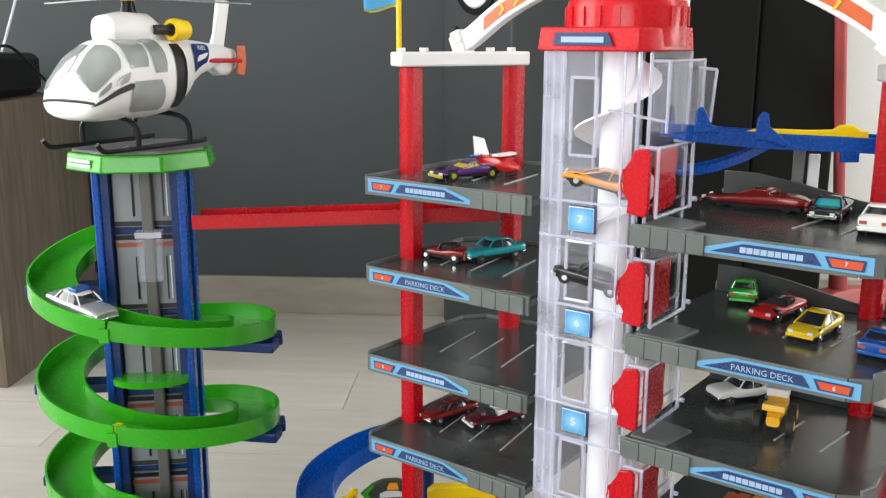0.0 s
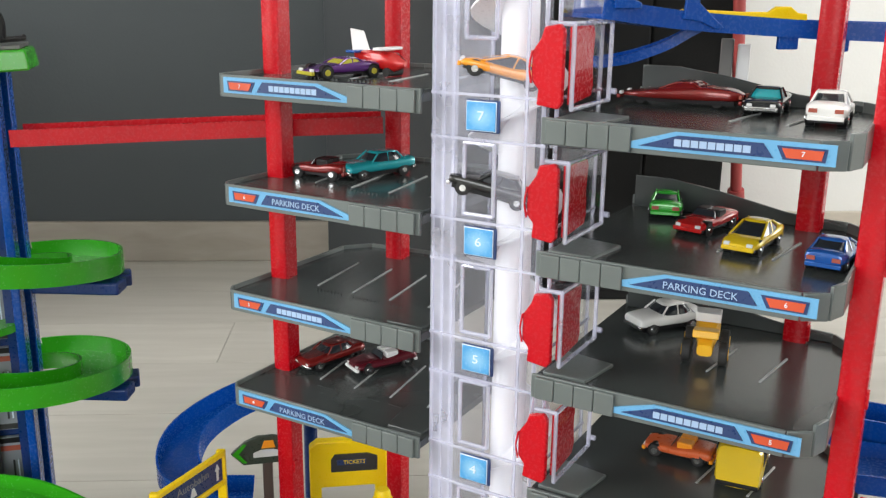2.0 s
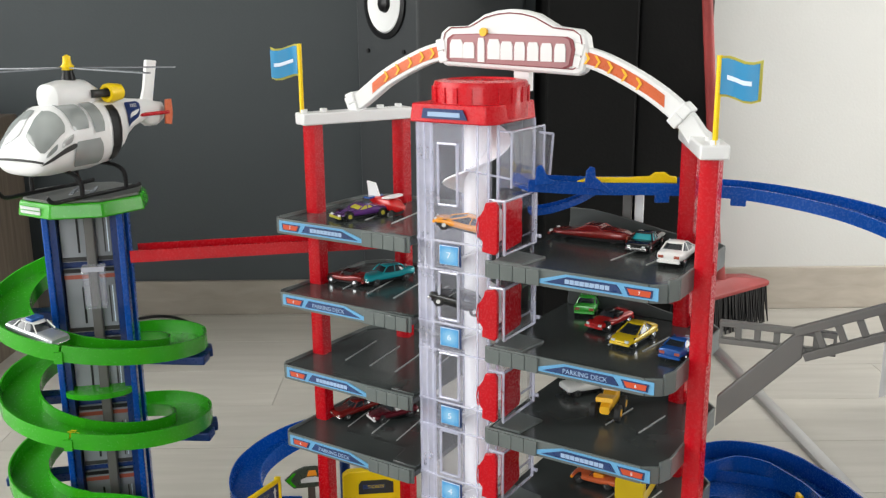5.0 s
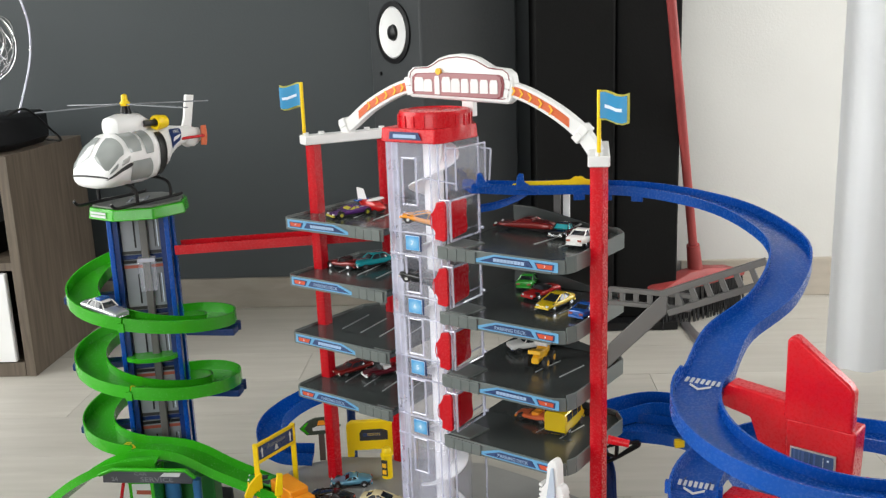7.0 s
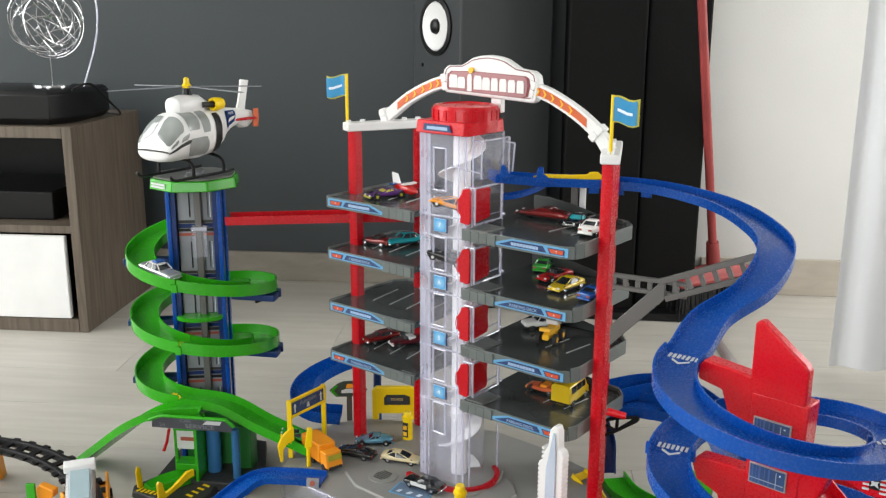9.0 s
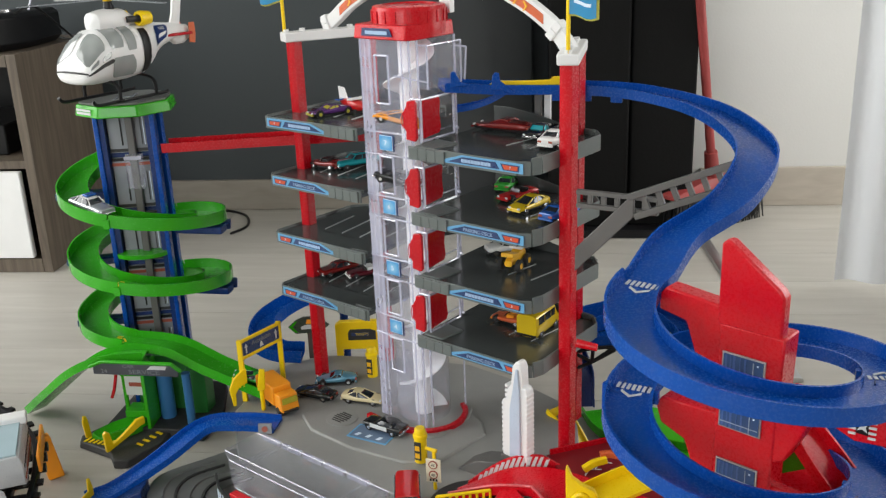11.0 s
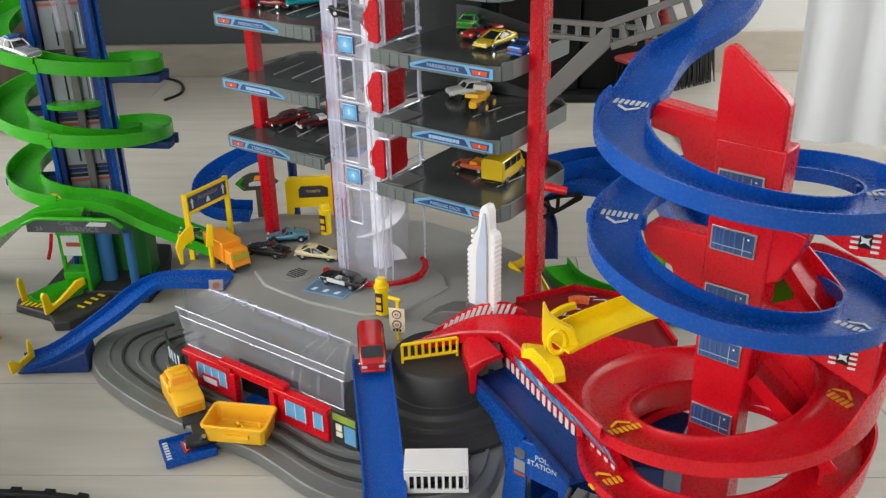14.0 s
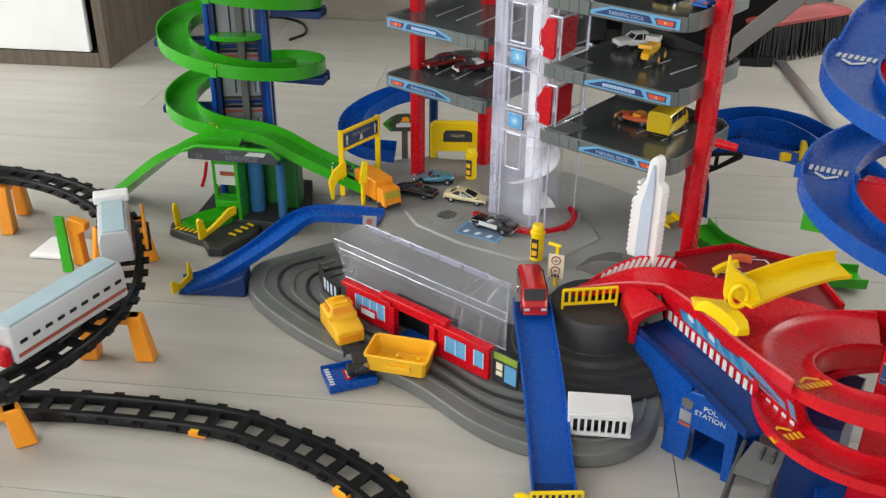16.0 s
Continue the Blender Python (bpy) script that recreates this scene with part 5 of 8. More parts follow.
quads(b, [[(x, y - 0.004, z - 0.003), (x, y + 0.004, z - 0.003), (x, y + 0.003, z + h), (x, y - 0.003, z + h)] for x, y, z, h in ((0.243, 0.757, 0.577, 0.001), (0.256, 0.760, 0.577, 0.0045), (0.30, 0.769, 0.5755, 0.004), (0.324, 0.774, 0.575, 0.0045), (0.330, 0.775, 0.575, 0.0085), (0.341, 0.776, 0.575, 0.0085), (0.347, 0.776, 0.575, 0.004), (0.354, 0.776, 0.5745, 0.004))])
part("yellow_slider", b, YELLOW, rt, "yellow slide bar", 0.001)

# red bridge: one broad road from the ring over the hump to the platform
b = B()
left = spline([(0.198, 0.542, 0.083), (0.230, 0.542, 0.098), (0.272, 0.546, 0.114), (0.330, 0.535, 0.121), (0.385, 0.485, 0.134), (0.430, 0.436, 0.148), (0.462, 0.399, 0.1585), (0.420, 0.373, 0.1625), (0.388, 0.335, 0.1665), (0.371, 0.290, 0.1740), (0.371, 0.243, 0.182), (0.383, 0.207, 0.190)], 6)
rght = spline([(0.192, 0.518, 0.083), (0.222, 0.512, 0.094), (0.258, 0.500, 0.108), (0.295, 0.488, 0.115), (0.301, 0.472, 0.122), (0.309, 0.445, 0.131), (0.319, 0.410, 0.140), (0.328, 0.378, 0.147), (0.338, 0.344, 0.154), (0.352, 0.294, 0.165), (0.366, 0.245, 0.177), (0.379, 0.200, 0.189)], 6)
rings = []
for p, q in zip(left, rght):
    n = (p - q).normalized()
    up = Vector((0, 0, 1))
    rings.append([q + up * 0.009, q - up * 0.005, p - up * 0.005, p, q + n * 0.004, q + n * 0.003 + up * 0.009])
quads(b, rings)
bridge = part("bridge_road", b, RED2, rt, "broad red road from the spiral over a hump to the platform")
b = B()
pts = [q + Vector((0, 0, 0.0095)) for q in rght]
for p, q in zip(pts, pts[1:]):
    rod(b, p, q, 0.0018, n=6)
part("road_edge", b, plastic("pink_red_edge", (0.66, 0.10, 0.11), 0.3), bridge, "lighter rounded road edge")
b = B()
prism(b, [(0.318, 0.575), (0.338, 0.530), (0.362, 0.440), (0.40, 0.380), (0.46, 0.42), (0.505, 0.47), (0.485, 0.575), (0.40, 0.610)], 0.112, 0.117)
part("red_deck", b, DKRED, rt, "dark red side deck", 0.001)
# striped kerb wall along the back of the hump
b = B()
rings = []
for t_ in np.linspace(0, 1, 16):
    x, y = 0.212 + 0.120 * t_, 0.538 + 0.012 * math.sin(t_ * 2.2) - 0.004 * t_
    h = 0.008 + 0.036 * math.sin(min(1.0, t_ * 1.5) * 1.57) * (1 if t_ < 0.8 else 1 - (t_ - 0.8) * 1.6)
    rings.append([(x, y, 0.080), (x + 0.004, y + 0.006, 0.084 + h), (x + 0.004, y + 0.010, 0.084 + h), (x, y + 0.008, 0.080)])
quads(b, rings)
kw = part("kerb_wall", b, RED2, bridge, "red kerb wall with pale stripes")
for k in range(13):
    t_ = 0.14 + 0.060 * k
    x, y = 0.212 + 0.120 * t_, 0.538 + 0.012 * math.sin(t_ * 2.2) - 0.004 * t_
    h = 0.008 + 0.036 * math.sin(min(1.0, t_ * 1.5) * 1.57) * (1 if t_ < 0.8 else 1 - (t_ - 0.8) * 1.6)
    b = B()
    zb = 0.084 + h - 0.014
    quads(b, [[(x - 0.003, y + 0.0020, zb), (x + 0.0016, y + 0.0024, zb), (x + 0.0065, y + 0.0054, 0.083 + h), (x + 0.0025, y + 0.0050, 0.083 + h)], [(x - 0.003, y + 0.006, zb), (x + 0.001, y + 0.006, zb), (x + 0.0065, y + 0.008, 0.083 + h), (x + 0.0025, y + 0.008, 0.083 + h)]])
    part("kerb_stripe", b, LINE, kw)
# mouth of the bridge
b = B()
quads(b, [[(0.252, 0.500, 0.060), (0.262, 0.452, 0.060), (0.270, 0.452, 0.060), (0.262, 0.500, 0.060)], [(0.252, 0.500, 0.100), (0.262, 0.449, 0.098), (0.272, 0.450, 0.090), (0.264, 0.500, 0.092)], [(0.258, 0.500, 0.110), (0.276, 0.450, 0.109), (0.282, 0.452, 0.100), (0.268, 0.500, 0.101)], [(0.275, 0.505, 0.116), (0.300, 0.452, 0.118), (0.304, 0.455, 0.110), (0.280, 0.505, 0.108)]])
part("bridge_mouth", b, RED2, bridge, "red arched bridge mouth", 0.002)
# sloping side wall beside the police ramp
ka, kb = Vector((0.304, 0.470, 0.0)), Vector((0.404, 0.236, 0.0))
zb_ = lambda t_: 0.092 + 0.019 * t_


def wall_pt(t_, f, out=0.0, z=None):
    """On the side wall: f 0 at the hazard band's top, 1 at the road's edge."""
    lo = ka + (kb - ka) * t_ + Vector((0, 0, zb_(t_) + 0.0140))
    hi = Vector((0.297 + 0.082 * t_, 0.487 - 0.287 * t_, float(np.interp(t_, (0, 0.12, 0.3, 0.48, 0.66, 0.83, 1), (0.116, 0.130, 0.143, 0.154, 0.166, 0.178, 0.190)))))
    p = lo.lerp(hi, f) + Vector((-out, -0.4 * out, 0.2 * out))
    if z is not None:
        p = ka + (kb - ka) * t_ + Vector((-out, -0.4 * out, z))
    return p


def wall_patch(nm, mat, corners, label="", thick=0.0007):
    """A thin print on the slanting wall; corners as (t, f)."""
    b3 = B()
    quads(b3, [[wall_pt(t_, f, o) for t_, f in corners] for o in (0.0005, 0.0005 + thick)])
    return part(nm, b3, mat, kerb, label)


b = B()
quads(b, [[wall_pt(t_, 0, 0.0, zb_(t_) - 0.016), wall_pt(t_, 0), wall_pt(t_, 1), wall_pt(t_, 1, -0.006), wall_pt(t_, 0, -0.010), wall_pt(t_, 0, -0.010, zb_(t_) - 0.016)] for t_ in np.linspace(0, 1, 14)])
kerb = part("ramp_wall", b, RED2, rt, "red side wall with blue posters and a hazard kerb")
for k in range(19):
    t_ = 0.035 + k * 0.0515
    b = B()
    quads(b, [[wall_pt(t_, 0, o, zb_(t_)), wall_pt(t_ + 0.026, 0, o, zb_(t_) + 0.0005), wall_pt(t_ + 0.024, 0, o, zb_(t_) + 0.0130), wall_pt(t_ - 0.002, 0, o, zb_(t_) + 0.0125)] for o in (0.0008, 0.0016)])
    part("hazard_stripe", b, LINE, kerb)
b = B()
quads(b, [[wall_pt(t_, 0, o, z) for t_, o, z in ((u, 0.0012, zb_(u) - 0.015), (u, 0.0012, zb_(u) - 0.001), (u, -0.001, zb_(u) - 0.001), (u, -0.001, zb_(u) - 0.015))] for u in np.linspace(0.01, 0.99, 8)])
part("ramp_skirt", b, NAVY_PL, kerb, "blue skirt under the hazard kerb")
wall_patch("poster", FLAGBLUE, [(0.16, 0.06), (0.66, 0.06), (0.66, 0.62), (0.50, 0.50), (0.36, 0.72), (0.16, 0.60)], "blue printed skyline poster")
for c in ([(0.20, 0.10), (0.25, 0.10), (0.27, 0.62), (0.22, 0.66)], [(0.30, 0.12), (0.36, 0.12), (0.35, 0.82), (0.32, 0.80)], [(0.385, 0.10), (0.44, 0.10), (0.45, 0.50), (0.40, 0.62)], [(0.47, 0.10), (0.52, 0.10), (0.50, 0.68), (0.48, 0.66)], [(0.56, 0.10), (0.62, 0.10), (0.60, 0.60), (0.57, 0.52)]):
    wall_patch("skyline_tower", SKYBLUE, c, "", 0.0011)
for c in ([(0.24, 0.45), (0.28, 0.40), (0.29, 0.66), (0.25, 0.72)], [(0.41, 0.40), (0.45, 0.35), (0.46, 0.60), (0.42, 0.66)]):
    wall_patch("poster_print", PALE, c, "", 0.0014)
wall_patch("poster", SKYBLUE, [(0.66, 0.12), (0.935, 0.10), (0.935, 0.34), (0.70, 0.78), (0.66, 0.80)], "light blue printed poster")
wall_patch("poster_print", STEEL, [(0.70, 0.26), (0.90, 0.18), (0.90, 0.24), (0.70, 0.46)], "", 0.0011)
wall_patch("poster", SKYBLUE, [(0.96, 0.04), (0.995, 0.04), (0.995, 0.52), (0.96, 0.56)], "narrow light blue poster")
# print on the red deck
for x, y, a in ((0.386, 0.556, 35), (0.398, 0.572, 35), (0.410, 0.588, 35), (0.436, 0.580, -35), (0.448, 0.564, -35), (0.372, 0.540, 35), (0.460, 0.548, -35)):
    b = B()
    d = Vector((math.cos(radians(a)), math.sin(radians(a)), 0))
    slab(b, (x, y, 0.1175), d, (-d.y, d.x, 0), [(-0.013, -0.010), (0.0, -0.001), (0.013, -0.010), (0.013, -0.0072), (0.0, 0.0018), (-0.013, -0.0072)], 0.0005)
    part("deck_chevron", b, LINE, rt)
b = B()
slab(b, (0.416, 0.540, 0.1175), (1, 0.1, 0), (-0.1, 1, 0), [(0.018 * math.cos(a), 0.007 * math.sin(a)) for a in np.linspace(0, 6.28, 15)[:-1]], 0.0005)
part("deck_mark", b, STEEL, rt)
for p, q in (((0.322, 0.577), (0.40, 0.612)), ((0.40, 0.612), (0.487, 0.577)), ((0.487, 0.577), (0.507, 0.472))):
    b = B()
    d = Vector((q[0] - p[0], q[1] - p[1], 0))
    slab(b, (*p, 0.112), d, (0, 0, 1), rect(0, 0, d.length, 0.012), 0.003)
    part("deck_rim", b, RED, rt)
# yellow diverter and its road
b = B()
quads(b, [[(x - w, y - 0.3 * w, z), (x + w, y + 0.3 * w, z), (x + 0.8 * w, y + 0.24 * w, z + h), (x - 0.8 * w, y - 0.24 * w, z + h)] for x, y, z, w, h in ((0.350, 0.285, 0.188, 0.007, 0.008), (0.349, 0.296, 0.183, 0.0085, 0.015), (0.347, 0.314, 0.180, 0.010, 0.014), (0.344, 0.338, 0.173, 0.011, 0.014), (0.337, 0.372, 0.162, 0.011, 0.014), (0.333, 0.382, 0.158, 0.015, 0.011), (0.328, 0.408, 0.150, 0.009, 0.006), (0.3245, 0.428, 0.144, 0.003, 0.002))])
div = part("diverter", b, YELLOW, rt, "yellow diverter lever with a pointed wing", 0.002)
b = B()
tube(b, [(0.3515 + 0.0085 * math.cos(a), 0.334, 0.2045 + 0.0125 * math.sin(a)) for a in np.linspace(0, 2 * math.pi, 19)], 0.0030, 8)
part("lever_eye", b, YELLOW, div, "round eye of the lever")
b = B()
slab(b, (0.345, 0.343, 0.198), (1, -0.12, 0), (0, 0, 1), [(-0.0085, 0.048), (-0.0070, 0.049), (-0.001, 0.036), (0.010, 0.028), (0.022, 0.022), (0.029, 0.006), (0.024, -0.008), (0.017, 0.002), (0.015, 0.014), (0.003, 0.021), (-0.003, 0.012), (-0.004, -0.006), (-0.008, 0.006), (-0.0085, 0.030)], 0.007)
part("lever_wing", b, YELLOW, div, "pointed wing of the lever", 0.0012)
b = B()
sweep(b, spline([(0.352, 0.338, 0.200), (0.395, 0.366, 0.205), (0.440, 0.390, 0.209), (0.468, 0.398, 0.211)], 6), channel(0.019, 0.011, 0.0022, 0.003, 0.001))
part("diverter_road", b, YELLOW, rt, "yellow diverter road")
b = B()
sweep(b, spline([(0.364, 0.530, 0.124), (0.378, 0.536, 0.130), (0.394, 0.540, 0.133)], 5), [(-0.005, -0.004), (0.005, -0.004), (0.0035, 0.004), (-0.0035, 0.004)])
part("yellow_arm", b, YELLOW, rt, "yellow gate arm", 0.001)
b = B()
sweep(b, spline([(0.386, 0.545, 0.136), (0.398, 0.547, 0.137), (0.411, 0.545, 0.136)], 5), [(-0.005, -0.004), (0.005, -0.004), (0.004, 0.004), (-0.004, 0.004)])
part("orange_gate", b, LAMPRED, rt, "orange-red gate block", 0.001)

# police station under the blue ramp
b = B()
rings = []
for (l, r, z, rz) in (((0.268, 0.462), (0.306, 0.480), 0.076, 0.006), ((0.296, 0.395), (0.336, 0.410), 0.085, 0.008), ((0.330, 0.310), (0.372, 0.324), 0.096, 0.010), ((0.358, 0.238), (0.402, 0.246), 0.104, 0.012)):
    rings.append([(l[0], l[1], z + 0.006), (l[0], l[1], z - 0.004), (r[0], r[1], z + rz - 0.004), (r[0], r[1], z + rz), (l[0] + 0.003, l[1] + 0.001, z), (l[0] + 0.003, l[1] + 0.001, z + 0.006)])
quads(b, rings)
part("police_ramp", b, NAVY_PL, rt, "dark blue ramp roof of the station")
fa, fb = Vector((0.299, 0.338, 0)), Vector((0.366, 0.287, 0))
fdv = fb - fa
L = fdv.length
b = B()
slab(b, fa, fdv, (0, 0, 1), [(0, 0.001), (0.030, 0.001), (0.032, 0.048), (L - 0.012, 0.048), (L - 0.010, 0.001), (L, 0.001), (L, 0.100), (0.026, 0.093), (0.014, 0.070), (0.004, 0.040)], 0.004)
stn = part("station_wall", b, BLUE, rt, "blue station wall with a garage doorway", 0.001)
b = B()
sa, sb_ = Vector((0.270, 0.455, 0)), fa
rings = []
for t_, zlo in ((0.0, 0.052), (0.25, 0.044), (0.5, 0.026), (0.75, 0.008), (1.0, 0.001)):
    p = sa + (sb_ - sa) * t_ + Vector((0.016 * math.sin(t_ * 3.14), 0, 0))
    q = Vector((0.268 + 0.052 * t_, 0.460 - 0.130 * t_, 0.073 + 0.018 * t_))
    rings.append([(p.x, p.y, zlo), q, q + Vector((0.004, 0.001, 0)), (p.x + 0.004, p.y + 0.001, zlo)])
quads(b, rings)
part("side_wall", b, BLUE, stn)
wn_ = Vector((fdv.y, -fdv.x, 0)).normalized()
wu = fdv.normalized()
for off, mat in ((0.032, NAVY_PL), (L - 0.012, BLUE)):
    b = B()
    slab(b, fa + wu * off - wn_ * 0.004, -wn_, (0, 0, 1), rect(0, 0.001, 0.055, 0.046), 0.002)
    part("inner_wall", b, mat, stn)
b = B()
slab(b, fa + wu * 0.02 - wn_ * 0.059, wu, (0, 0, 1), rect(0, 0.001, L - 0.02, 0.05), 0.002)
part("back_wall", b, NAVY_PL, stn)
b = B()
slab(b, fa + wu * 0.03 - wn_ * 0.004 + Vector((0, 0, 0.001)), wu, -wn_, rect(0, 0, L - 0.04, 0.055), 0.002)
part("station_floor", b, BLUE, stn)
for txt, dz in (("POL.", 0.0795), ("STATION", 0.0705)):
    letters("station_letters", txt, 0.0088, LINE, stn, facing(fa + wu * 0.052 + wn_ * 0.0046 + Vector((0, 0, dz)), wu, (0, 0, 1)), 1.0)
for dz, mat in ((0.076, STEEL), (0.058, SILVER), (0.047, RUST)):
    b = B()
    slab(b, fa + wu * 0.024 + wn_ * 0.004 + Vector((0, 0, dz)), wu, (0, 0, 1), [(-0.006, -0.004), (0, -0.007), (0.006, -0.004), (0.007, 0.005), (0, 0.007), (-0.007, 0.005)] if mat is STEEL else rect(-0.007, -0.005 if mat is SILVER else 0.0, 0.007, 0.009 if mat is SILVER else 0.004), 0.0010)
    part("badge", b, mat, stn)
b = B()
quads(b, [[(0.364, 0.229, 0.098), (0.391, 0.213, 0.098), (0.393, 0.217, 0.104), (0.366, 0.233, 0.104)], [(0.346, 0.214, 0.075), (0.380, 0.199, 0.075), (0.382, 0.203, 0.083), (0.348, 0.218, 0.083)]])
gf = part("grey_foot", b, FOOT_GREY, rt, "dark grey sloping portal under the tray", 0.001)
for (x0, y0), (x1, y1) in (((0.347, 0.216), (0.333, 0.206)), ((0.380, 0.201), (0.372, 0.186))):
    b = B()
    quads(b, [[(x0 - 0.002, y0, 0.080), (x0 + 0.002, y0 - 0.001, 0.080), (x0 + 0.016, y0 + 0.028, 0.094), (x0 + 0.012, y0 + 0.029, 0.094)], [(x1 - 0.002, y1, 0.001), (x1 + 0.002, y1 - 0.001, 0.001), (x1 + 0.024, y1 + 0.046, 0.001), (x1 + 0.020, y1 + 0.047, 0.001)]])
    part("portal_leg", b, FOOT_GREY, gf, "", 0.0008)
# navy block, made larger to imitate the shaded floor below the trays
b = B()
prism(b, [(0.398, 0.262), (0.452, 0.252), (0.500, 0.345), (0.435, 0.385)], 0.001, 0.108)
part("navy_block", b, NAVY_PL, rt, "dark navy block by the tower, enlarged to stand in for floor shade", 0.001)
b = B()
for ox in (0.0, 0.010):
    box(b, 0.372 + ox, 0.219 - 0.5 * ox, 0.099, 0.003, 0.014, 0.008, -30)
part("grey_clip", b, FOOT_GREY, gf, "", 0.0006)
b = B()
prism(b, [(HX + 0.062 * math.cos(a), HY - 0.010 + 0.055 * math.sin(a)) for a in np.linspace(0, 2 * math.pi, 28, endpoint=False)], 0.001, 0.034, 0.05)
part("tower_base", b, BLUE, rt, "blue foot of the race tower", 0.002)

# blue ramps of the base
ra = thing("blue_ramp", 0, 0, 0, 0, "long straight blue ramp running down to the floor", "toy ramp")
b = B()
sweep(b, spline([(0.143, 0.492, 0.0855), (0.147, 0.455, 0.083), (0.162, 0.37, 0.050), (0.172, 0.30, 0.022), (0.180, 0.225, 0.006)], 6), channel(0.0235, 0.007))
part("roadway", b, BLUE, ra)
b = B()
box(b, 0.1765, 0.262, 0.006, 0.042, 0.06, 0.010, 8)
part("ramp_foot", b, NAVY_PL, ra)


def railing(parent, a, c, z, h, n, mat):
    a, c = Vector((*a, z)), Vector((*c, z))
    d = c - a
    for hh in (0.25 * h, h):
        b2 = B()
        rod(b2, a + Vector((0, 0, hh)), c + Vector((0, 0, hh)), 0.0022, n=8)
        part("rail", b2, mat, parent)
    for i in range(n + 1):
        b2 = B()
        p = a + d * (i / n)
        rod(b2, p + Vector((0, 0, 0.25 * h if i % n else 0)), p + Vector((0, 0, h)), 0.0018, n=8)
        part("baluster", b2, mat, parent)


railing(ra, (0.155, 0.222), (0.208, 0.230), 0.001, 0.020, 8, YELLOW)
b = B()
slab(b, (0.150, 0.225, 0.002), (0.9, -0.3, 0), (0, 0, 1), [(0, 0), (0.012, 0.002), (0.016, 0.012), (-0.004, 0.016), (-0.012, 0.012)], 0.006)
part("barrier_grip", b, YELLOW, ra, "", 0.001)

rb = thing("curved_blue_ramp", 0, 0, 0, 0, "dark blue curved ramp with a solid foot and yellow gate", "toy ramp")
b = B()
sweep(b, spline([(-0.082, 0.700, 0.0835), (-0.14, 0.705, 0.083), (-0.195, 0.700, 0.078), (-0.25, 0.655, 0.048), (-0.31, 0.620, 0.016), (-0.352, 0.603, 0.006)], 7), channel(0.020, 0.007))
part("roadway", b, BLUE, rb)
b = B()
slab(b, (-0.358, 0.585, 0.001), (1, 0.05, 0), (0, 0, 1), [(0, 0), (0.10, 0), (0.10, 0.034), (0.05, 0.012), (0.02, 0.006)], -0.036)
part("ramp_foot", b, NAVY_PL, rb, "", 0.002)
b = B()
slab(b, (-0.095, 0.678, 0.0815), (1, 0.05, 0), (0, 0.3, 1), rect(-0.010, 0, 0.010, 0.015), 0.002)
plq = part("speed_sign", b, SILVER, rb, "grey sign with a red ring")
b = B()
slab(b, (-0.095, 0.6755, 0.084), (1, 0.05, 0), (0, 0.3, 1), [(0.0045 * math.cos(a), 0.005 + 0.0045 * math.sin(a)) for a in np.linspace(0, 6.28, 13)[:-1]], 0.0006)
part("sign_ring", b, RUST, plq)
b = B()
slab(b, (-0.362, 0.580, 0.004), (0.35, 1, 0), (0, 0, 1), [(0, 0), (0.044, 0), (0.044, 0.016), (0.040, 0.034), (0.036, 0.034), (0.034, 0.014), (0.016, 0.010), (0.004, 0.020), (-0.002, 0.020)], 0.003)
part("yellow_gate", b, YELLOW, rb, "yellow end gate", 0.001)

# blue spiral slide at the back of the platform
sl = thing("blue_slide", 0, 0, 0, 0, "blue curved slide coming down behind the platform", "toy slide")
b = B()
sweep(b, spline([(0.08, 1.03, 0.160), (-0.03, 1.065, 0.155), (-0.115, 1.055, 0.142), (-0.172, 1.012, 0.120), (-0.178, 0.962, 0.100), (-0.145, 0.936, 0.088), (-0.100, 0.938, 0.083)], 8), channel(0.022, 0.018))
part("slide", b, BLUE, sl)
b = B()
rod(b, (-0.05, 1.062, 0.001), (-0.05, 1.062, 0.152), 0.008)
part("pillar", b, NAVY_PL, sl)

# green track on the floor behind
gt = thing("green_floor_track", 0, 0, 0, 0, "green curved track piece lying behind the garage", "toy track")
b = B()
sweep(b, spline([(0.40, 0.90, 0.006), (0.42, 0.83, 0.010), (0.47, 0.77, 0.014), (0.54, 0.74, 0.014), (0.62, 0.74, 0.012)], 7), channel(0.024, 0.012))
part("roadway", b, GREEN, gt)
b = B()
sweep(b, spline([(0.33, 0.76, 0.085), (0.345, 0.745, 0.075), (0.37, 0.72, 0.04), (0.392, 0.70, 0.012)], 7), channel(0.016, 0.006))
part("yellow_chute", b, YELLOW, gt, "yellow chute")
b = B()
sweep(b, spline([(0.36, 0.80, 0.17), (0.372, 0.79, 0.13), (0.374, 0.775, 0.08)], 6), channel(0.018, 0.008))
part("blue_chute", b, NAVY_PL, gt, "dark blue chute")


# ---- the green service tower ----
GX, GY = -0.349, 0.931
gs = thing("service_tower", 0, 0, 0, 0, "toy service tower with a green spiral ramp and blue posts", "toy garage")
GA = 12.0
gm = Matrix.Translation((GX, GY, 0)) @ pose(0, 0, 0, 0, 0, GA)


def gbox(bm2, x, y, z, sx, sy, sz, t=0.0):
    p = gm @ Vector((x, y, z))
    return box(bm2, p.x, p.y, p.z, sx, sy, sz, GA + t)


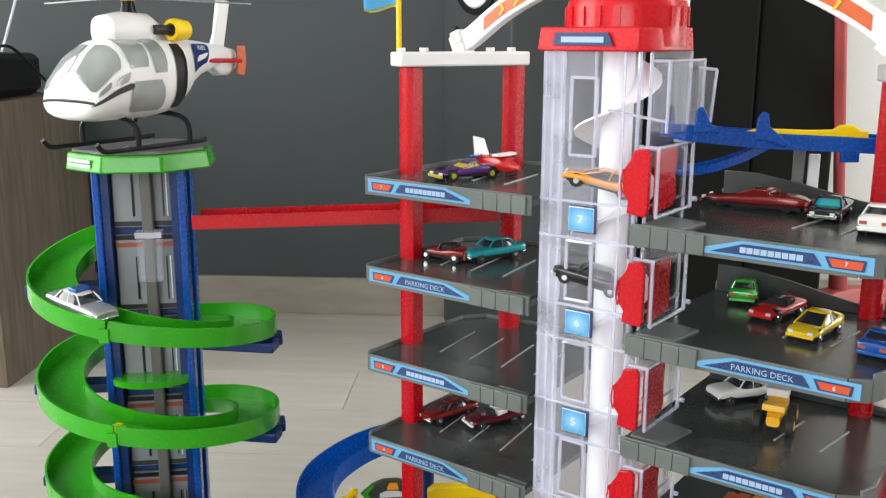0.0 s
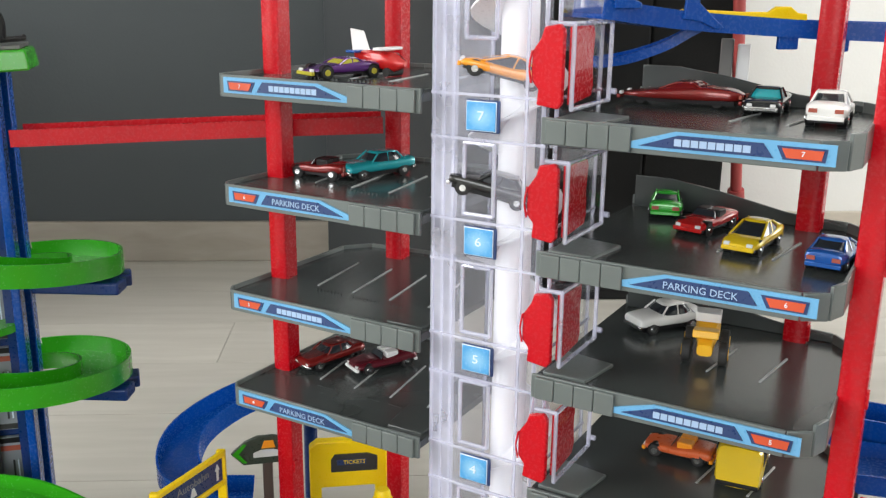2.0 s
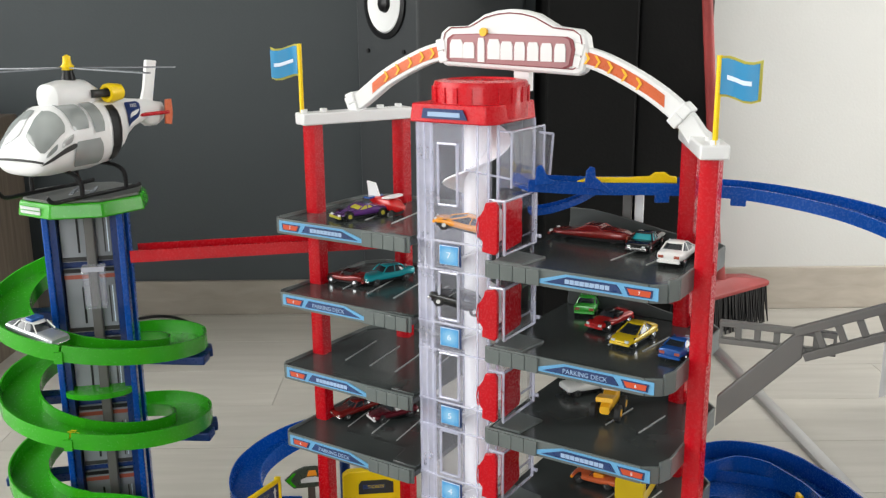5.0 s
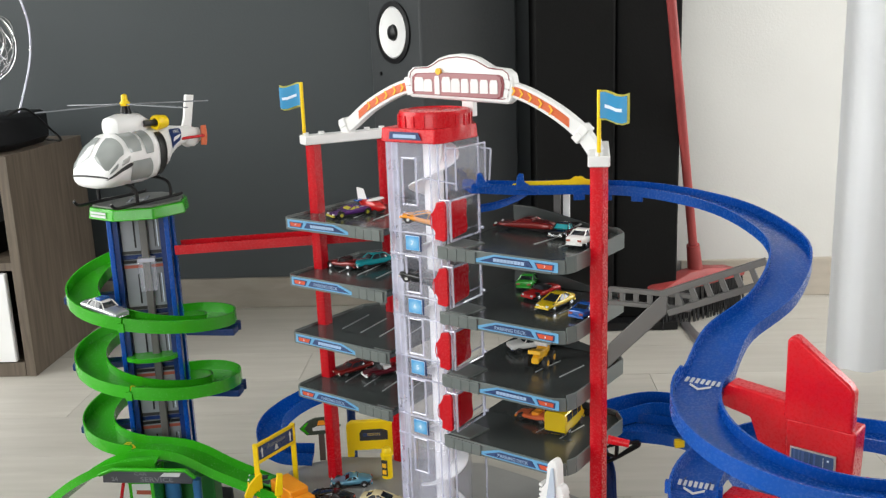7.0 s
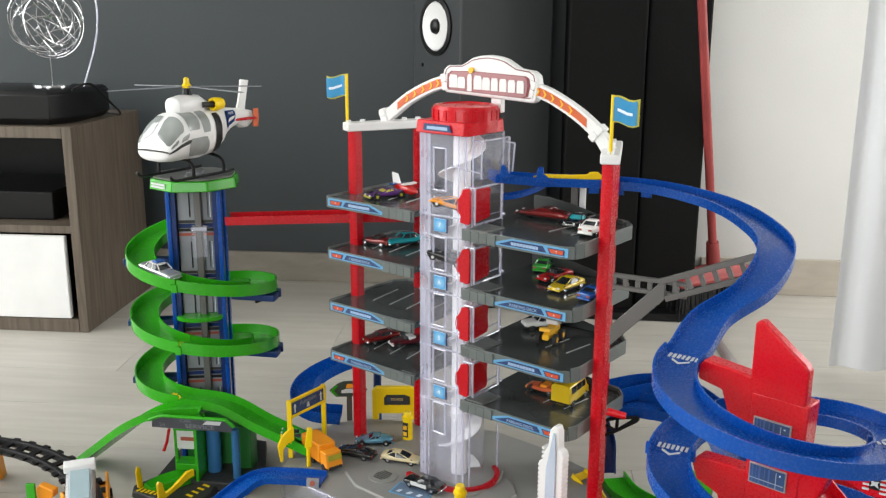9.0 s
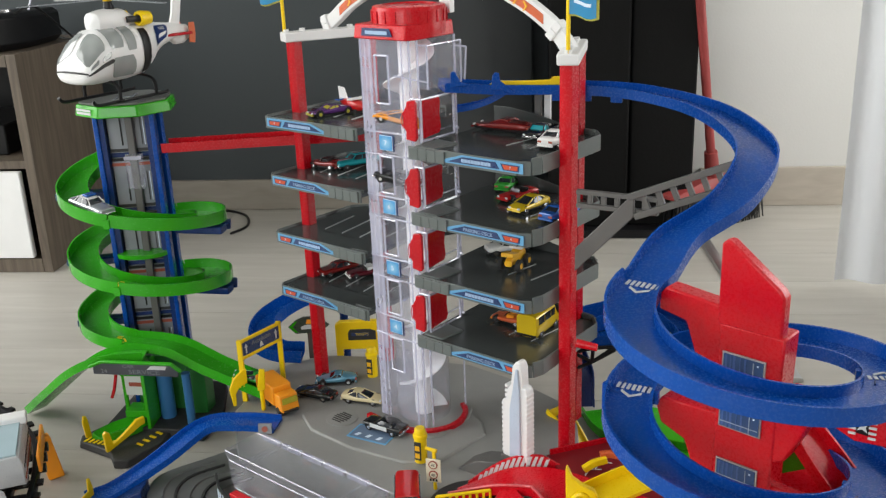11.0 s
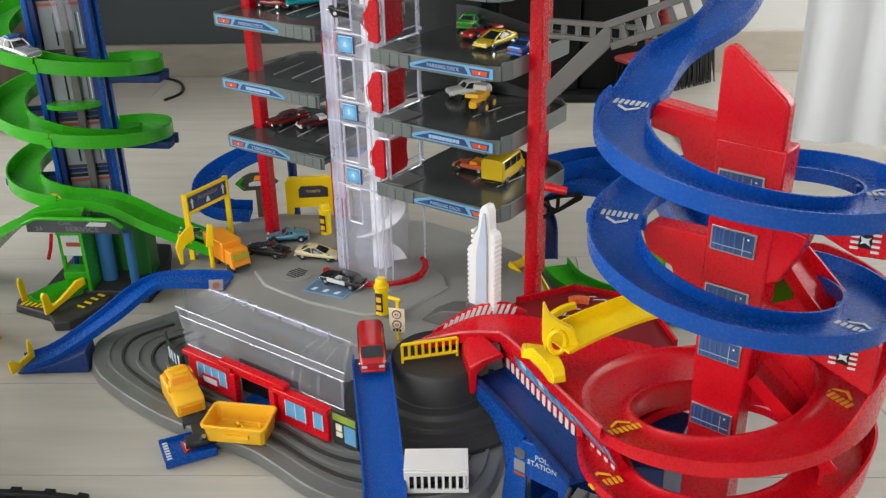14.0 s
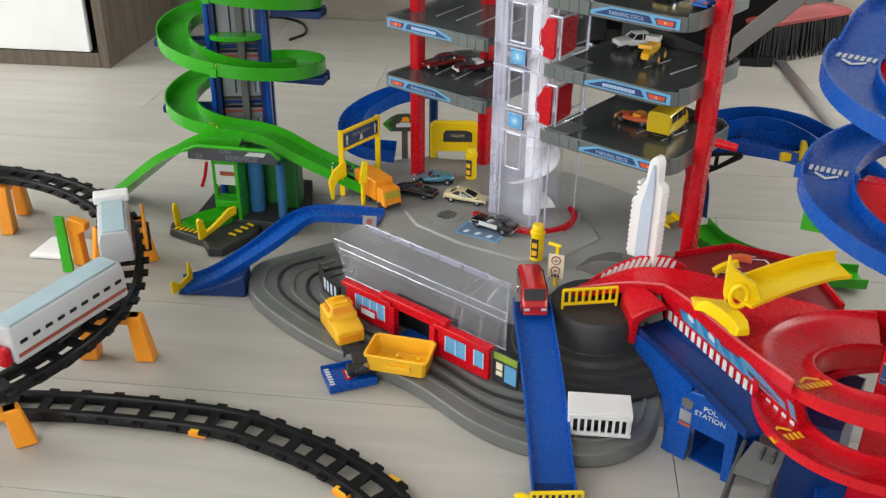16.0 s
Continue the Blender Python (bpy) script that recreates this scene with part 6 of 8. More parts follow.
for sx in (-1, 1):
    for sy in (-1, 1):
        b = B()
        gbox(b, sx * 0.0432, sy * 0.030, 0.270, 0.0075, 0.024, 0.50)
        part("post", b, BLUE, gs, "blue upright post", 0.0015)
        # added dark blue strip: paints the shade on the post's inner side
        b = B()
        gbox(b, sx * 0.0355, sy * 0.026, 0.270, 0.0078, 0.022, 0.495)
        part("post_inner_shade", b, NAVY_PL, gs, "dark blue strip standing in for shade inside the post")
b = B()
gbox(b, 0, -0.014, 0.285, 0.064, 0.006, 0.47)
part("panel_back", b, NAVY_PL, gs)
for k in range(5):
    z = 0.092 + k * 0.092
    b = B()
    gbox(b, 0, -0.021, z + 0.038, 0.060, 0.006, 0.084)
    pn = part("wall_panel", b, SILVER, gs, "grey printed panel with rust bands", 0.001)
    for dx, w, mat in ((-0.009, 0.0026, BLACK), (0.022, 0.0015, BASE2), (0.026, 0.0012, PALE)):
        b = B()
        gbox(b, dx, -0.0245, z + 0.032, w, 0.001, 0.048)
        part("panel_line", b, mat, pn)
    for dz, mat in ((0.000, BASE2), (0.069, RUST), (0.077, BLACK)):
        b = B()
        gbox(b, 0, -0.0243, z + dz, 0.061, 0.0012, 0.005)
        part("panel_band", b, mat, pn)
b = B()
gbox(b, 0.006, -0.030, 0.286, 0.012, 0.010, 0.468)
part("lift_rail", b, GIRDER, gs, "grey lift rail", 0.002)
b = B()
gbox(b, 0.008, -0.041, 0.425, 0.026, 0.016, 0.048)
part("lift_cabin", b, CLEAR, gs, "clear lift cabin", 0.001)
b = B()
gbox(b, 0.008, -0.042, 0.452, 0.027, 0.017, 0.006)
part("cabin_lid", b, CLEAR_RIM, gs)
b = B()
ringz = [[gm @ Vector((0.044 * math.cos(a), -0.030 - 0.030 * max(0, -math.sin(a)), z)) for a in np.linspace(math.pi, 2 * math.pi, 12)] for z in (0.285, 0.292)]
quads(b, [r + [gm @ Vector((0.044, -0.02, z)), gm @ Vector((-0.044, -0.02, z))] for r, z in zip(ringz, (0.285, 0.292))])
part("collar", b, GREEN, gs, "green collar")
# top pad
b = B()
oct_ = [(0.080 * math.cos(radians(a)), 0.076 * math.sin(radians(a))) for a in range(22, 382, 45)]
prism(b, [tuple((gm @ Vector((x, y, 0))).xy) for x, y in oct_], 0.520, 0.538, 0.04)
pad = part("landing_pad", b, GREEN, gs, "green eight-sided landing pad", 0.002)
b = B()
prism(b, [tuple((gm @ Vector((x * 0.9, y * 0.9, 0))).xy) for x, y in oct_], 0.5385, 0.5415)
part("pad_surface", b, SLABGREY, pad, "dark grey landing surface")
b = B()
for k in range(2):
    gbox(b, -0.012 + 0.024 * k, 0.0, 0.542, 0.005, 0.050, 0.0008)
gbox(b, 0, 0, 0.542, 0.024, 0.005, 0.0008)
part("pad_mark", b, SILVER, pad)
b = B()
pa, pb_ = (gm @ Vector((*oct_[k], 0.5245)) for k in (4, 5))
e_ = (pb_ - pa)
for dz in (0.0, 0.005):
    b = B()
    slab(b, pa + e_ * 0.12 + Vector((0, 0, dz)), e_, (0, 0, 1), rect(0, 0, e_.length * 0.62, 0.0035), 0.0008)
    part("pad_label", b, LINE, pad)

# green spiral
GZ = [(95, 0.440), (180, 0.400), (360, 0.332), (540, 0.286), (720, 0.226), (900, 0.174), (985, 0.158)]


def green_z(a):
    for (a0, z0), (a1, z1) in zip(GZ, GZ[1:]):
        if a <= a1:
            return z0 + (z1 - z0) * (a - a0) / (a1 - a0)
    return GZ[-1][1]


GR = 0.1065
gpt = lambda a, r=GR, dz=0.0: Vector((GX + 0.005 + r * math.cos(radians(a)), GY + r * math.sin(radians(a)), green_z(a) + dz))
for a0, a1 in ((95, 268), (268, 448), (448, 628), (628, 808), (808, 985)):
    b = B()
    sweep(b, [gpt(a) for a in np.linspace(a0, a1, int((a1 - a0) / 6))], channel(0.0245, 0.014, 0.0024, 0.003, 0.017))
    tk = part("spiral_ramp", b, GREEN, gs, "green spiral ramp section")
    b = B()
    p = gpt(a1, GR + 0.0245, 0.002)
    box(b, p.x, p.y, p.z, 0.006, 0.010, 0.014, a1)
    part("joint_lug", b, GREEN, tk)
for a in (190, 355, 375, 550, 715, 735, 910):
    b = B()
    p0, p1 = gpt(a, 0.055, -0.008), gpt(a, 0.140, -0.008)
    d = (p1 - p0).normalized()
    slab(b, Vector((p0.x, p0.y, green_z(a) - 0.006)) - Vector((-d.y, d.x, 0)) * 0.012, d, (-d.y, d.x, 0), rect(0, 0, 0.082, 0.024), -0.012)
    part("ramp_bracket", b, NAVY_PL, gs, "dark blue bracket under the ramp", 0.002)
p = gpt(625, GR, 0.001)
arrow_sticker(p.x, p.y, p.z, 0, -0.1, YELLOW, gs)
p = gpt(975, GR, 0.001)
arrow_sticker(p.x, p.y, p.z, 0, -0.1, YELLOW, gs)

# run-out ramp to the platform, and slide to the floor
e0 = gpt(985)
b = B()
sweep(b, spline([e0, (-0.28, 0.822, 0.150), (-0.21, 0.806, 0.124), (-0.135, 0.796, 0.096), (-0.118, 0.794, 0.090)], 7), channel(0.0245, 0.013))
part("runout_ramp", b, GREEN, gs, "straight green run-out ramp")
b = B()
sweep(b, spline([(-0.312, 0.786, 0.158), (-0.372, 0.780, 0.154), (-0.430, 0.796, 0.124), (-0.505, 0.838, 0.062), (-0.570, 0.878, 0.006)], 7), channel(0.018, 0.010))
part("side_slide", b, GREEN, gs, "green side slide to the floor")
# sign and open workshop
b = B()
slab(b, (-0.372, 0.752, 0.138), (1, -0.06, 0), (0, -0.2, 1), [(-0.014, 0), (0.126, 0), (0.129, 0.010), (0.118, 0.022), (0.006, 0.022), (-0.012, 0.014)], -0.004)
sgn = part("service_sign", b, SIGNGREY, gs, "dark sign board with silver letters", 0.001)
right, up = Vector((1, -0.06, 0)), Vector((0, -0.2, 1))
nrm = right.cross(up).normalized()
letters("sign_letters", "SERVICE", 0.0118, SILVER, sgn, facing(Vector((-0.372, 0.752, 0.138)) + right * 0.072 + up * 0.0072 + nrm * 0.0006, right, up), 1.2)
letters("sign_letters", "CAR", 0.0085, SILVER, sgn, facing(Vector((-0.372, 0.752, 0.138)) + right * 0.048 + up * 0.0175 + nrm * 0.0006, right, up), 1.15)
letters("sign_letters", "24", 0.0105, SILVER, sgn, facing(Vector((-0.372, 0.752, 0.138)) + right * 0.006 + up * 0.0072 + nrm * 0.0006, right, up), 1.0)
b = B()
slab(b, Vector((-0.372, 0.752, 0.138)) + nrm * 0.0002, right, up, [(0.078, 0.0135), (0.108, 0.0135), (0.112, 0.0205), (0.086, 0.0205)], 0.0006)
part("sign_stripe", b, LINE, sgn)
b = B()
slab(b, Vector((-0.372, 0.752, 0.138)) + nrm * -0.004, right, up, [(-0.016, 0.012), (0.006, 0.0225), (0.118, 0.0225), (0.130, 0.010), (0.134, 0.012), (0.120, 0.0265), (0.004, 0.0265), (-0.020, 0.015)], 0.006)
part("sign_rim", b, GREEN, gs, "green rim over the sign", 0.001)
# body of the workshop
b = B()
prism(b, [(-0.405, 0.80), (-0.235, 0.785), (-0.225, 0.86), (-0.25, 0.96), (-0.40, 0.99)], 0.001, 0.020)
part("workshop_floor", b, BASE2, gs, "charcoal workshop floor", 0.002)
b = B()
prism(b, [(-0.278, 0.845), (-0.246, 0.848), (-0.244, 0.88), (-0.262, 0.90), (-0.284, 0.88)], 0.018, 0.100)
part("workshop_pier", b, DGREEN, gs, "dark green corner pier", 0.002)
for x, y, r in ((-0.310, 0.836, 0.0125), (-0.262, 0.812, 0.007)):
    b = B()
    rod(b, (x, y, 0.019), (x, y, 0.112), r, n=16)
    part("blue_column", b, STEELBLUE, gs, "steel blue roller column")
b = B()
box(b, -0.315, 0.862, 0.065, 0.10, 0.006, 0.11, 8)
part("workshop_wall", b, DGREEN, gs, "dark green workshop wall")
b = B()
box(b, -0.326, 0.815, 0.075, 0.006, 0.05, 0.11)
box(b, -0.372, 0.820, 0.075, 0.006, 0.006, 0.11)
box(b, -0.349, 0.818, 0.040, 0.042, 0.030, 0.012)
box(b, -0.349, 0.818, 0.119, 0.042, 0.030, 0.020)
part("green_frame", b, GREEN, gs, "green bay frame", 0.001)
b = B()
slab(b, (-0.368, 0.816, 0.070), (1, -0.04, 0), (0, 0, 1), rect(0, 0, 0.038, 0.036), 0.002)
pc = part("poster", b, LINE, gs, "white poster with red print")
b = B()
slab(b, (-0.361, 0.8135, 0.086), (1, -0.04, 0), (0, 0, 1), rect(0, 0, 0.024, 0.007), 0.0006)
part("poster_print", b, RUST, pc)
b = B()
for q0, q1 in (((-0.380, 0.812, 0.108), (-0.384, 0.808, 0.085)), ((-0.384, 0.808, 0.085), (-0.390, 0.806, 0.068))):
    rod(b, q0, q1, 0.0028, n=8)
part("red_hook", b, RED, gs, "red hanging hook")
# drive-on lift plate in front
lp = [(-0.440, 0.778), (-0.434, 0.758), (-0.368, 0.728), (-0.350, 0.700), (-0.328, 0.702), (-0.292, 0.760), (-0.290, 0.800), (-0.40, 0.835)]
b = B()
prism(b, lp, 0.001, 0.014, 0.04)
part("lift_base", b, BASE2, gs, "charcoal drive-on plate", 0.002)
b = B()
rings = []
for t_ in np.linspace(0, 1, 9):
    w = 0.024 * (0.65 + 0.35 * math.sin(t_ * 3.14))
    cx, cy = -0.400 + 0.05 * t_, 0.762 + 0.048 * t_
    rings.append([(cx - w, cy + w * 0.3, 0.014), (cx + w, cy - w * 0.3, 0.014), (cx + w * 0.8, cy - w * 0.25, 0.026 + 0.006 * t_), (cx, cy, 0.018 + 0.006 * t_), (cx - w * 0.8, cy + w * 0.25, 0.026 + 0.006 * t_)])
quads(b, rings)
part("green_cradle", b, GREEN, gs, "green car cradle", 0.001)
for k in range(7):
    b = B()
    p = Vector((-0.425, 0.757, 0.0145)) + Vector((0.0085, -0.0022, 0)) * k
    slab(b, p, (1, -0.27, 0), (0.4, 1, 0), rect(0, 0, 0.0045, 0.018), 0.0006)
    part("hazard_bar", b, YELLOW, gs)
for k in range(4):
    b = B()
    slab(b, Vector((-0.335, 0.752, 0.0145)) + Vector((0.006, 0.012, 0)) * k, (1, -0.5, 0), (0.4, 1, 0), rect(0, 0, 0.014, 0.005), 0.0006)
    part("hazard_bar", b, YELLOW, gs)
b = B()
slab(b, (-0.372, 0.732, 0.014), (0.60, 0.80, 0), (0, 0, 1), [(0, 0), (0.012, 0.004), (0.03, 0.010), (0.055, 0.020), (0.066, 0.022), (0.066, 0.034), (0.052, 0.034), (0.040, 0.026), (0.022, 0.016), (0.008, 0.010), (0.004, 0.032), (-0.002, 0.036), (-0.006, 0.032), (-0.005, 0.0)], 0.006)
part("yellow_arm", b, YELLOW, gs, "yellow lift arm", 0.0012)
b = B()
slab(b, (-0.428, 0.770, 0.014), (0.6, 0.8, 0), (0, 0, 1), [(0, 0), (0.010, 0), (0.008, 0.024), (0.006, 0.038), (0.001, 0.040), (-0.002, 0.030)], 0.005)
part("yellow_arm", b, YELLOW, gs, "yellow lift arm", 0.0012)

# ---- helicopter on the pad ----
hc = thing("helicopter", -0.348, 0.915, 0.5435, -117.0, "white toy police helicopter with clear cockpit, standing on the landing pad", "toy helicopter")
# x is ahead


def ring_yz(x, hw, z0, z1, n=16, sq=0.75):
    out = []
    for i in range(n):
        a = 2 * math.pi * i / n
        c, s_ = math.cos(a), math.sin(a)
        out.append((x, hw * math.copysign(abs(c) ** sq, c), (z0 + z1) / 2 + (z1 - z0) / 2 * math.copysign(abs(s_) ** sq, s_)))
    return out


HULL = [(0.086, 0.022, 0.048, 0.066), (0.083, 0.036, 0.043, 0.073), (0.076, 0.043, 0.041, 0.086), (0.060, 0.046, 0.039, 0.106), (0.040, 0.047, 0.039, 0.119), (0.0, 0.047, 0.039, 0.121), (-0.030, 0.045, 0.043, 0.121), (-0.050, 0.037, 0.055, 0.120), (-0.066, 0.028, 0.068, 0.120), (-0.085, 0.022, 0.079, 0.118), (-0.125, 0.013, 0.091, 0.113), (-0.142, 0.008, 0.094, 0.109)]


def hull_at(x, a, out=0.0):
    """The point of the hull at x and the angle a (0 is the left flank, 90 the top)."""
    for p, q in zip(HULL, HULL[1:]):
        if q[0] <= x:
            break
    f = (p[0] - x) / (p[0] - q[0])
    w, z0, z1 = (p[k] + (q[k] - p[k]) * f for k in (1, 2, 3))
    c, s_ = math.cos(radians(a)), math.sin(radians(a))
    return Vector((x, (w + out) * math.copysign(abs(c) ** 0.8, c), (z0 + z1) / 2 + ((z1 - z0) / 2 + out) * math.copysign(abs(s_) ** 0.8, s_)))


def hull_patch(name, mat, sgn, x0, x1, a0, a1, lean, label="", out=0.0011):
    """A pane or panel lying on the hull, leaning back towards its top."""
    b2 = B()
    rows_ = []
    for i in range(7):
        v = i / 6
        e = 0.10 * (2 * v - 1) ** 4
        rows_.append([hull_at(x0 + (x1 - x0) * (e + (1 - 2 * e) * u / 6) + lean * v, a0 + (a1 - a0) * v, out) for u in range(7)])
    rows_ = [[Vector((p.x, p.y * sgn, p.z)) for p in r] for r in rows_]
    quads(b2, rows_, closed=False, cap=False)
    return part(name, b2, mat, hc, label)


b = B()
quads(b, [[hull_at(x, a) for a in range(0, 360, 12)] for x in (0.0859, 0.0845, 0.083, 0.0795, 0.076, 0.068, 0.060, 0.050, 0.040, 0.018, 0.0, -0.015, -0.030, -0.040, -0.050, -0.058, -0.066, -0.075, -0.085, -0.105, -0.125, -0.1419)])
part("hull", b, WHITE, hc, "white rounded cabin hull running into the tail boom", 0, 60)
COCKPIT = plastic("cockpit_glazing", (0.27, 0.29, 0.285), 0.08, 0.5, coat=0.3)
for sgn in (-1, 1):
    hull_patch("windscreen", COCKPIT, sgn, 0.050, 0.0826, 22, 86, -0.004, "grey see-through windscreen")
    hull_patch("cabin_window", COCKPIT, sgn, 0.017, 0.044, 14, 85, -0.004, "grey see-through cabin window")
    hull_patch("rear_window", COCKPIT, sgn, -0.006, 0.013, 6, 80, -0.004, "grey see-through rear window")
    hull_patch("door_window", COCKPIT, sgn, -0.002, 0.042, -44, 0, 0.002, "grey see-through door window")
    hull_patch("nose_window", COCKPIT, sgn, 0.046, 0.062, 2, 11, -0.004)
    hull_patch("nose_window", COCKPIT, sgn, 0.067, 0.080, 6, 15, -0.002)
    hull_patch("nose_seam", BASE2, sgn, 0.040, 0.0835, -6, 0, 0.0)
    b = B()
    tube(b, spline([(0.0870, 0.0, 0.0615), (0.0866, sgn * 0.014, 0.0613), (0.0850, sgn * 0.027, 0.0605), (0.0815, sgn * 0.0375, 0.0590)], 5), 0.0015, 6)
    part("nose_seam", b, BASE2, hc)
    hull_patch("open_door", BLACK, sgn, -0.034, -0.016, -48, 52, -0.004, "dark open side door")
    hull_patch("side_panel", NAVY_PL, sgn, -0.090, -0.055, -8, 46, -0.004, "blue side panel")
    hull_patch("panel_stripe", WHITE, sgn, -0.084, -0.062, 2, 12, -0.006, "", 0.0018)
letters("police_letters", "POLICE", 0.0068, LINE, hc, facing((-0.076, 0.0252, 0.110), (-0.92, -0.40, 0), (0.05, -0.3, 1)), 0.9)
letters("police_letters", "POLICE", 0.0068, LINE, hc, facing((-0.076, -0.0252, 0.110), (0.92, -0.40, 0), (0.05, 0.3, 1)), 0.9)
b = B()
quads(b, [ring_yz(x, w, z0, z1) for x, w, z0, z1 in ((0.040, 0.010, 0.119, 0.134), (0.034, 0.018, 0.112, 0.143), (0.012, 0.022, 0.110, 0.147), (-0.016, 0.020, 0.110, 0.146), (-0.034, 0.014, 0.110, 0.136), (-0.055, 0.010, 0.108, 0.124))])
part("engine_cowl", b, WHITE, hc, "white engine cowling")
for sgn in (-1, 1):
    b = B()
    quads(b, [[(x, sgn * 0.027 + r * math.cos(a * math.pi / 8), 0.129 + r * math.sin(a * math.pi / 8)) for a in range(16)] for x, r in ((-0.052, 0.010), (-0.036, 0.012), (-0.031, 0.011), (-0.031, 0.007), (-0.048, 0.006))])
    part("engine_nozzle", b, YELLOW, hc, "yellow engine ring")
    b = B()
    rod(b, (-0.048, sgn * 0.027, 0.129), (-0.014, sgn * 0.020, 0.129), 0.005, n=10)
    part("engine_stub", b, BASE2, hc)
b = B()
rod(b, (0, 0, 0.144), (0, 0, 0.158), 0.009, 0.006)
part("rotor_mast", b, BLACK, hc)
b = B()
turned(b, [(0.007, 0.158), (0.008, 0.162), (0.005, 0.166), (0.0045, 0.174), (0.001, 0.176)], 16)
part("rotor_hub", b, YELLOW, hc, "yellow rotor hub")
for a in (89, 149, 269, 329):
    b = B()
    d = Vector((math.cos(radians(a)), math.sin(radians(a)), -0.03))
    n = Vector((-d.y, d.x, 0))
    slab(b, Vector((0, 0, 0.160)) + d * 0.006, d, n, [(0, -0.003), (0.03, -0.0055), (0.120, -0.0045), (0.124, -0.002), (0.124, 0.003), (0.03, 0.0055), (0, 0.003)], 0.0016)
    part("rotor_blade", b, SILVER, hc, "thin grey rotor blade")
b = B()
slab(b, (-0.118, -0.003, 0.104), (-1, 0, 0), (0, 0, 1), [(0, 0), (0.022, 0), (0.036, 0.058), (0.018, 0.060), (0.010, 0.022)], -0.006)
part("tail_fin", b, WHITE, hc, "white tail fin", 0.0015)
for k in range(4):
    b = B()
    slab(b, (-0.1345 - 0.0026 * k, -0.0035, 0.118 + 0.011 * k), (-1, 0, 0), (0, 0, 1), rect(0, 0, 0.010, 0.005), -0.007)
    part("fin_stripe", b, NAVY, hc)
b = B()
quads(b, [ring_yz(x, w, z0, z1, 14) for x, w, z0, z1 in ((-0.108, 0.007, 0.088, 0.104), (-0.122, 0.011, 0.078, 0.108), (-0.138, 0.011, 0.078, 0.110), (-0.150, 0.007, 0.084, 0.108))])
part("tail_housing", b, WHITE, hc, "round white tail rotor housing")
b = B()
rod(b, (-0.092, 0.018, 0.096), (-0.146, 0.018, 0.095), 0.0025, n=8)
part("tail_strut", b, RED, hc, "red tail strut")
for sgn in (-1, 1):
    b = B()
    slab(b, (-0.140, sgn * 0.018, 0.080), (-1, 0, 0), (0, 0, 1), [(0, 0.0), (0.012, -0.002), (0.015, 0.014), (0.014, 0.032), (0.003, 0.032)], -0.003 * sgn)
    part("tail_plate", b, LAMPRED, hc, "orange-red tail plate", 0.001)
for ob in hc.children:
    ob.location.z -= 0.010
for sgn in (-1, 1):
    b = B()
    pp = spline([(0.085, sgn * 0.040, 0.010), (0.075, sgn * 0.040, 0.0025), (0.04, sgn * 0.040, 0.002), (-0.05, sgn * 0.040, 0.002), (-0.06, sgn * 0.040, 0.004)], 5)
    tube(b, pp, 0.0026)
    part("skid", b, BLACK, hc, "black landing skid")
for x in (0.035, -0.035):
    b = B()
    pp = spline([(x, -0.042, 0.003), (x, -0.041, 0.020), (x, -0.030, 0.029), (x, 0.0, 0.032), (x, 0.030, 0.029), (x, 0.041, 0.020), (x, 0.042, 0.003)], 5)
    tube(b, pp, 0.0028)
    part("skid_bow", b, BLACK, hc, "black skid bow")


# ---- toy cars ----
def loft_body(profile, w, n=12, sq=0.55):
    """Rings along x of (x, half width factor, z low, z high), rounded rectangles."""
    rings = []
    for x, k, z0, z1 in profile:
        r = []
        for i in range(n):
            a = 2 * math.pi * (i + 0.5) / n
            c, s_ = math.cos(a), math.sin(a)
            r.append((x, w / 2 * k * math.copysign(abs(c) ** sq, c), (z0 + z1) / 2 + (z1 - z0) / 2 * math.copysign(abs(s_) ** sq, s_)))
        rings.append(r)
    return rings


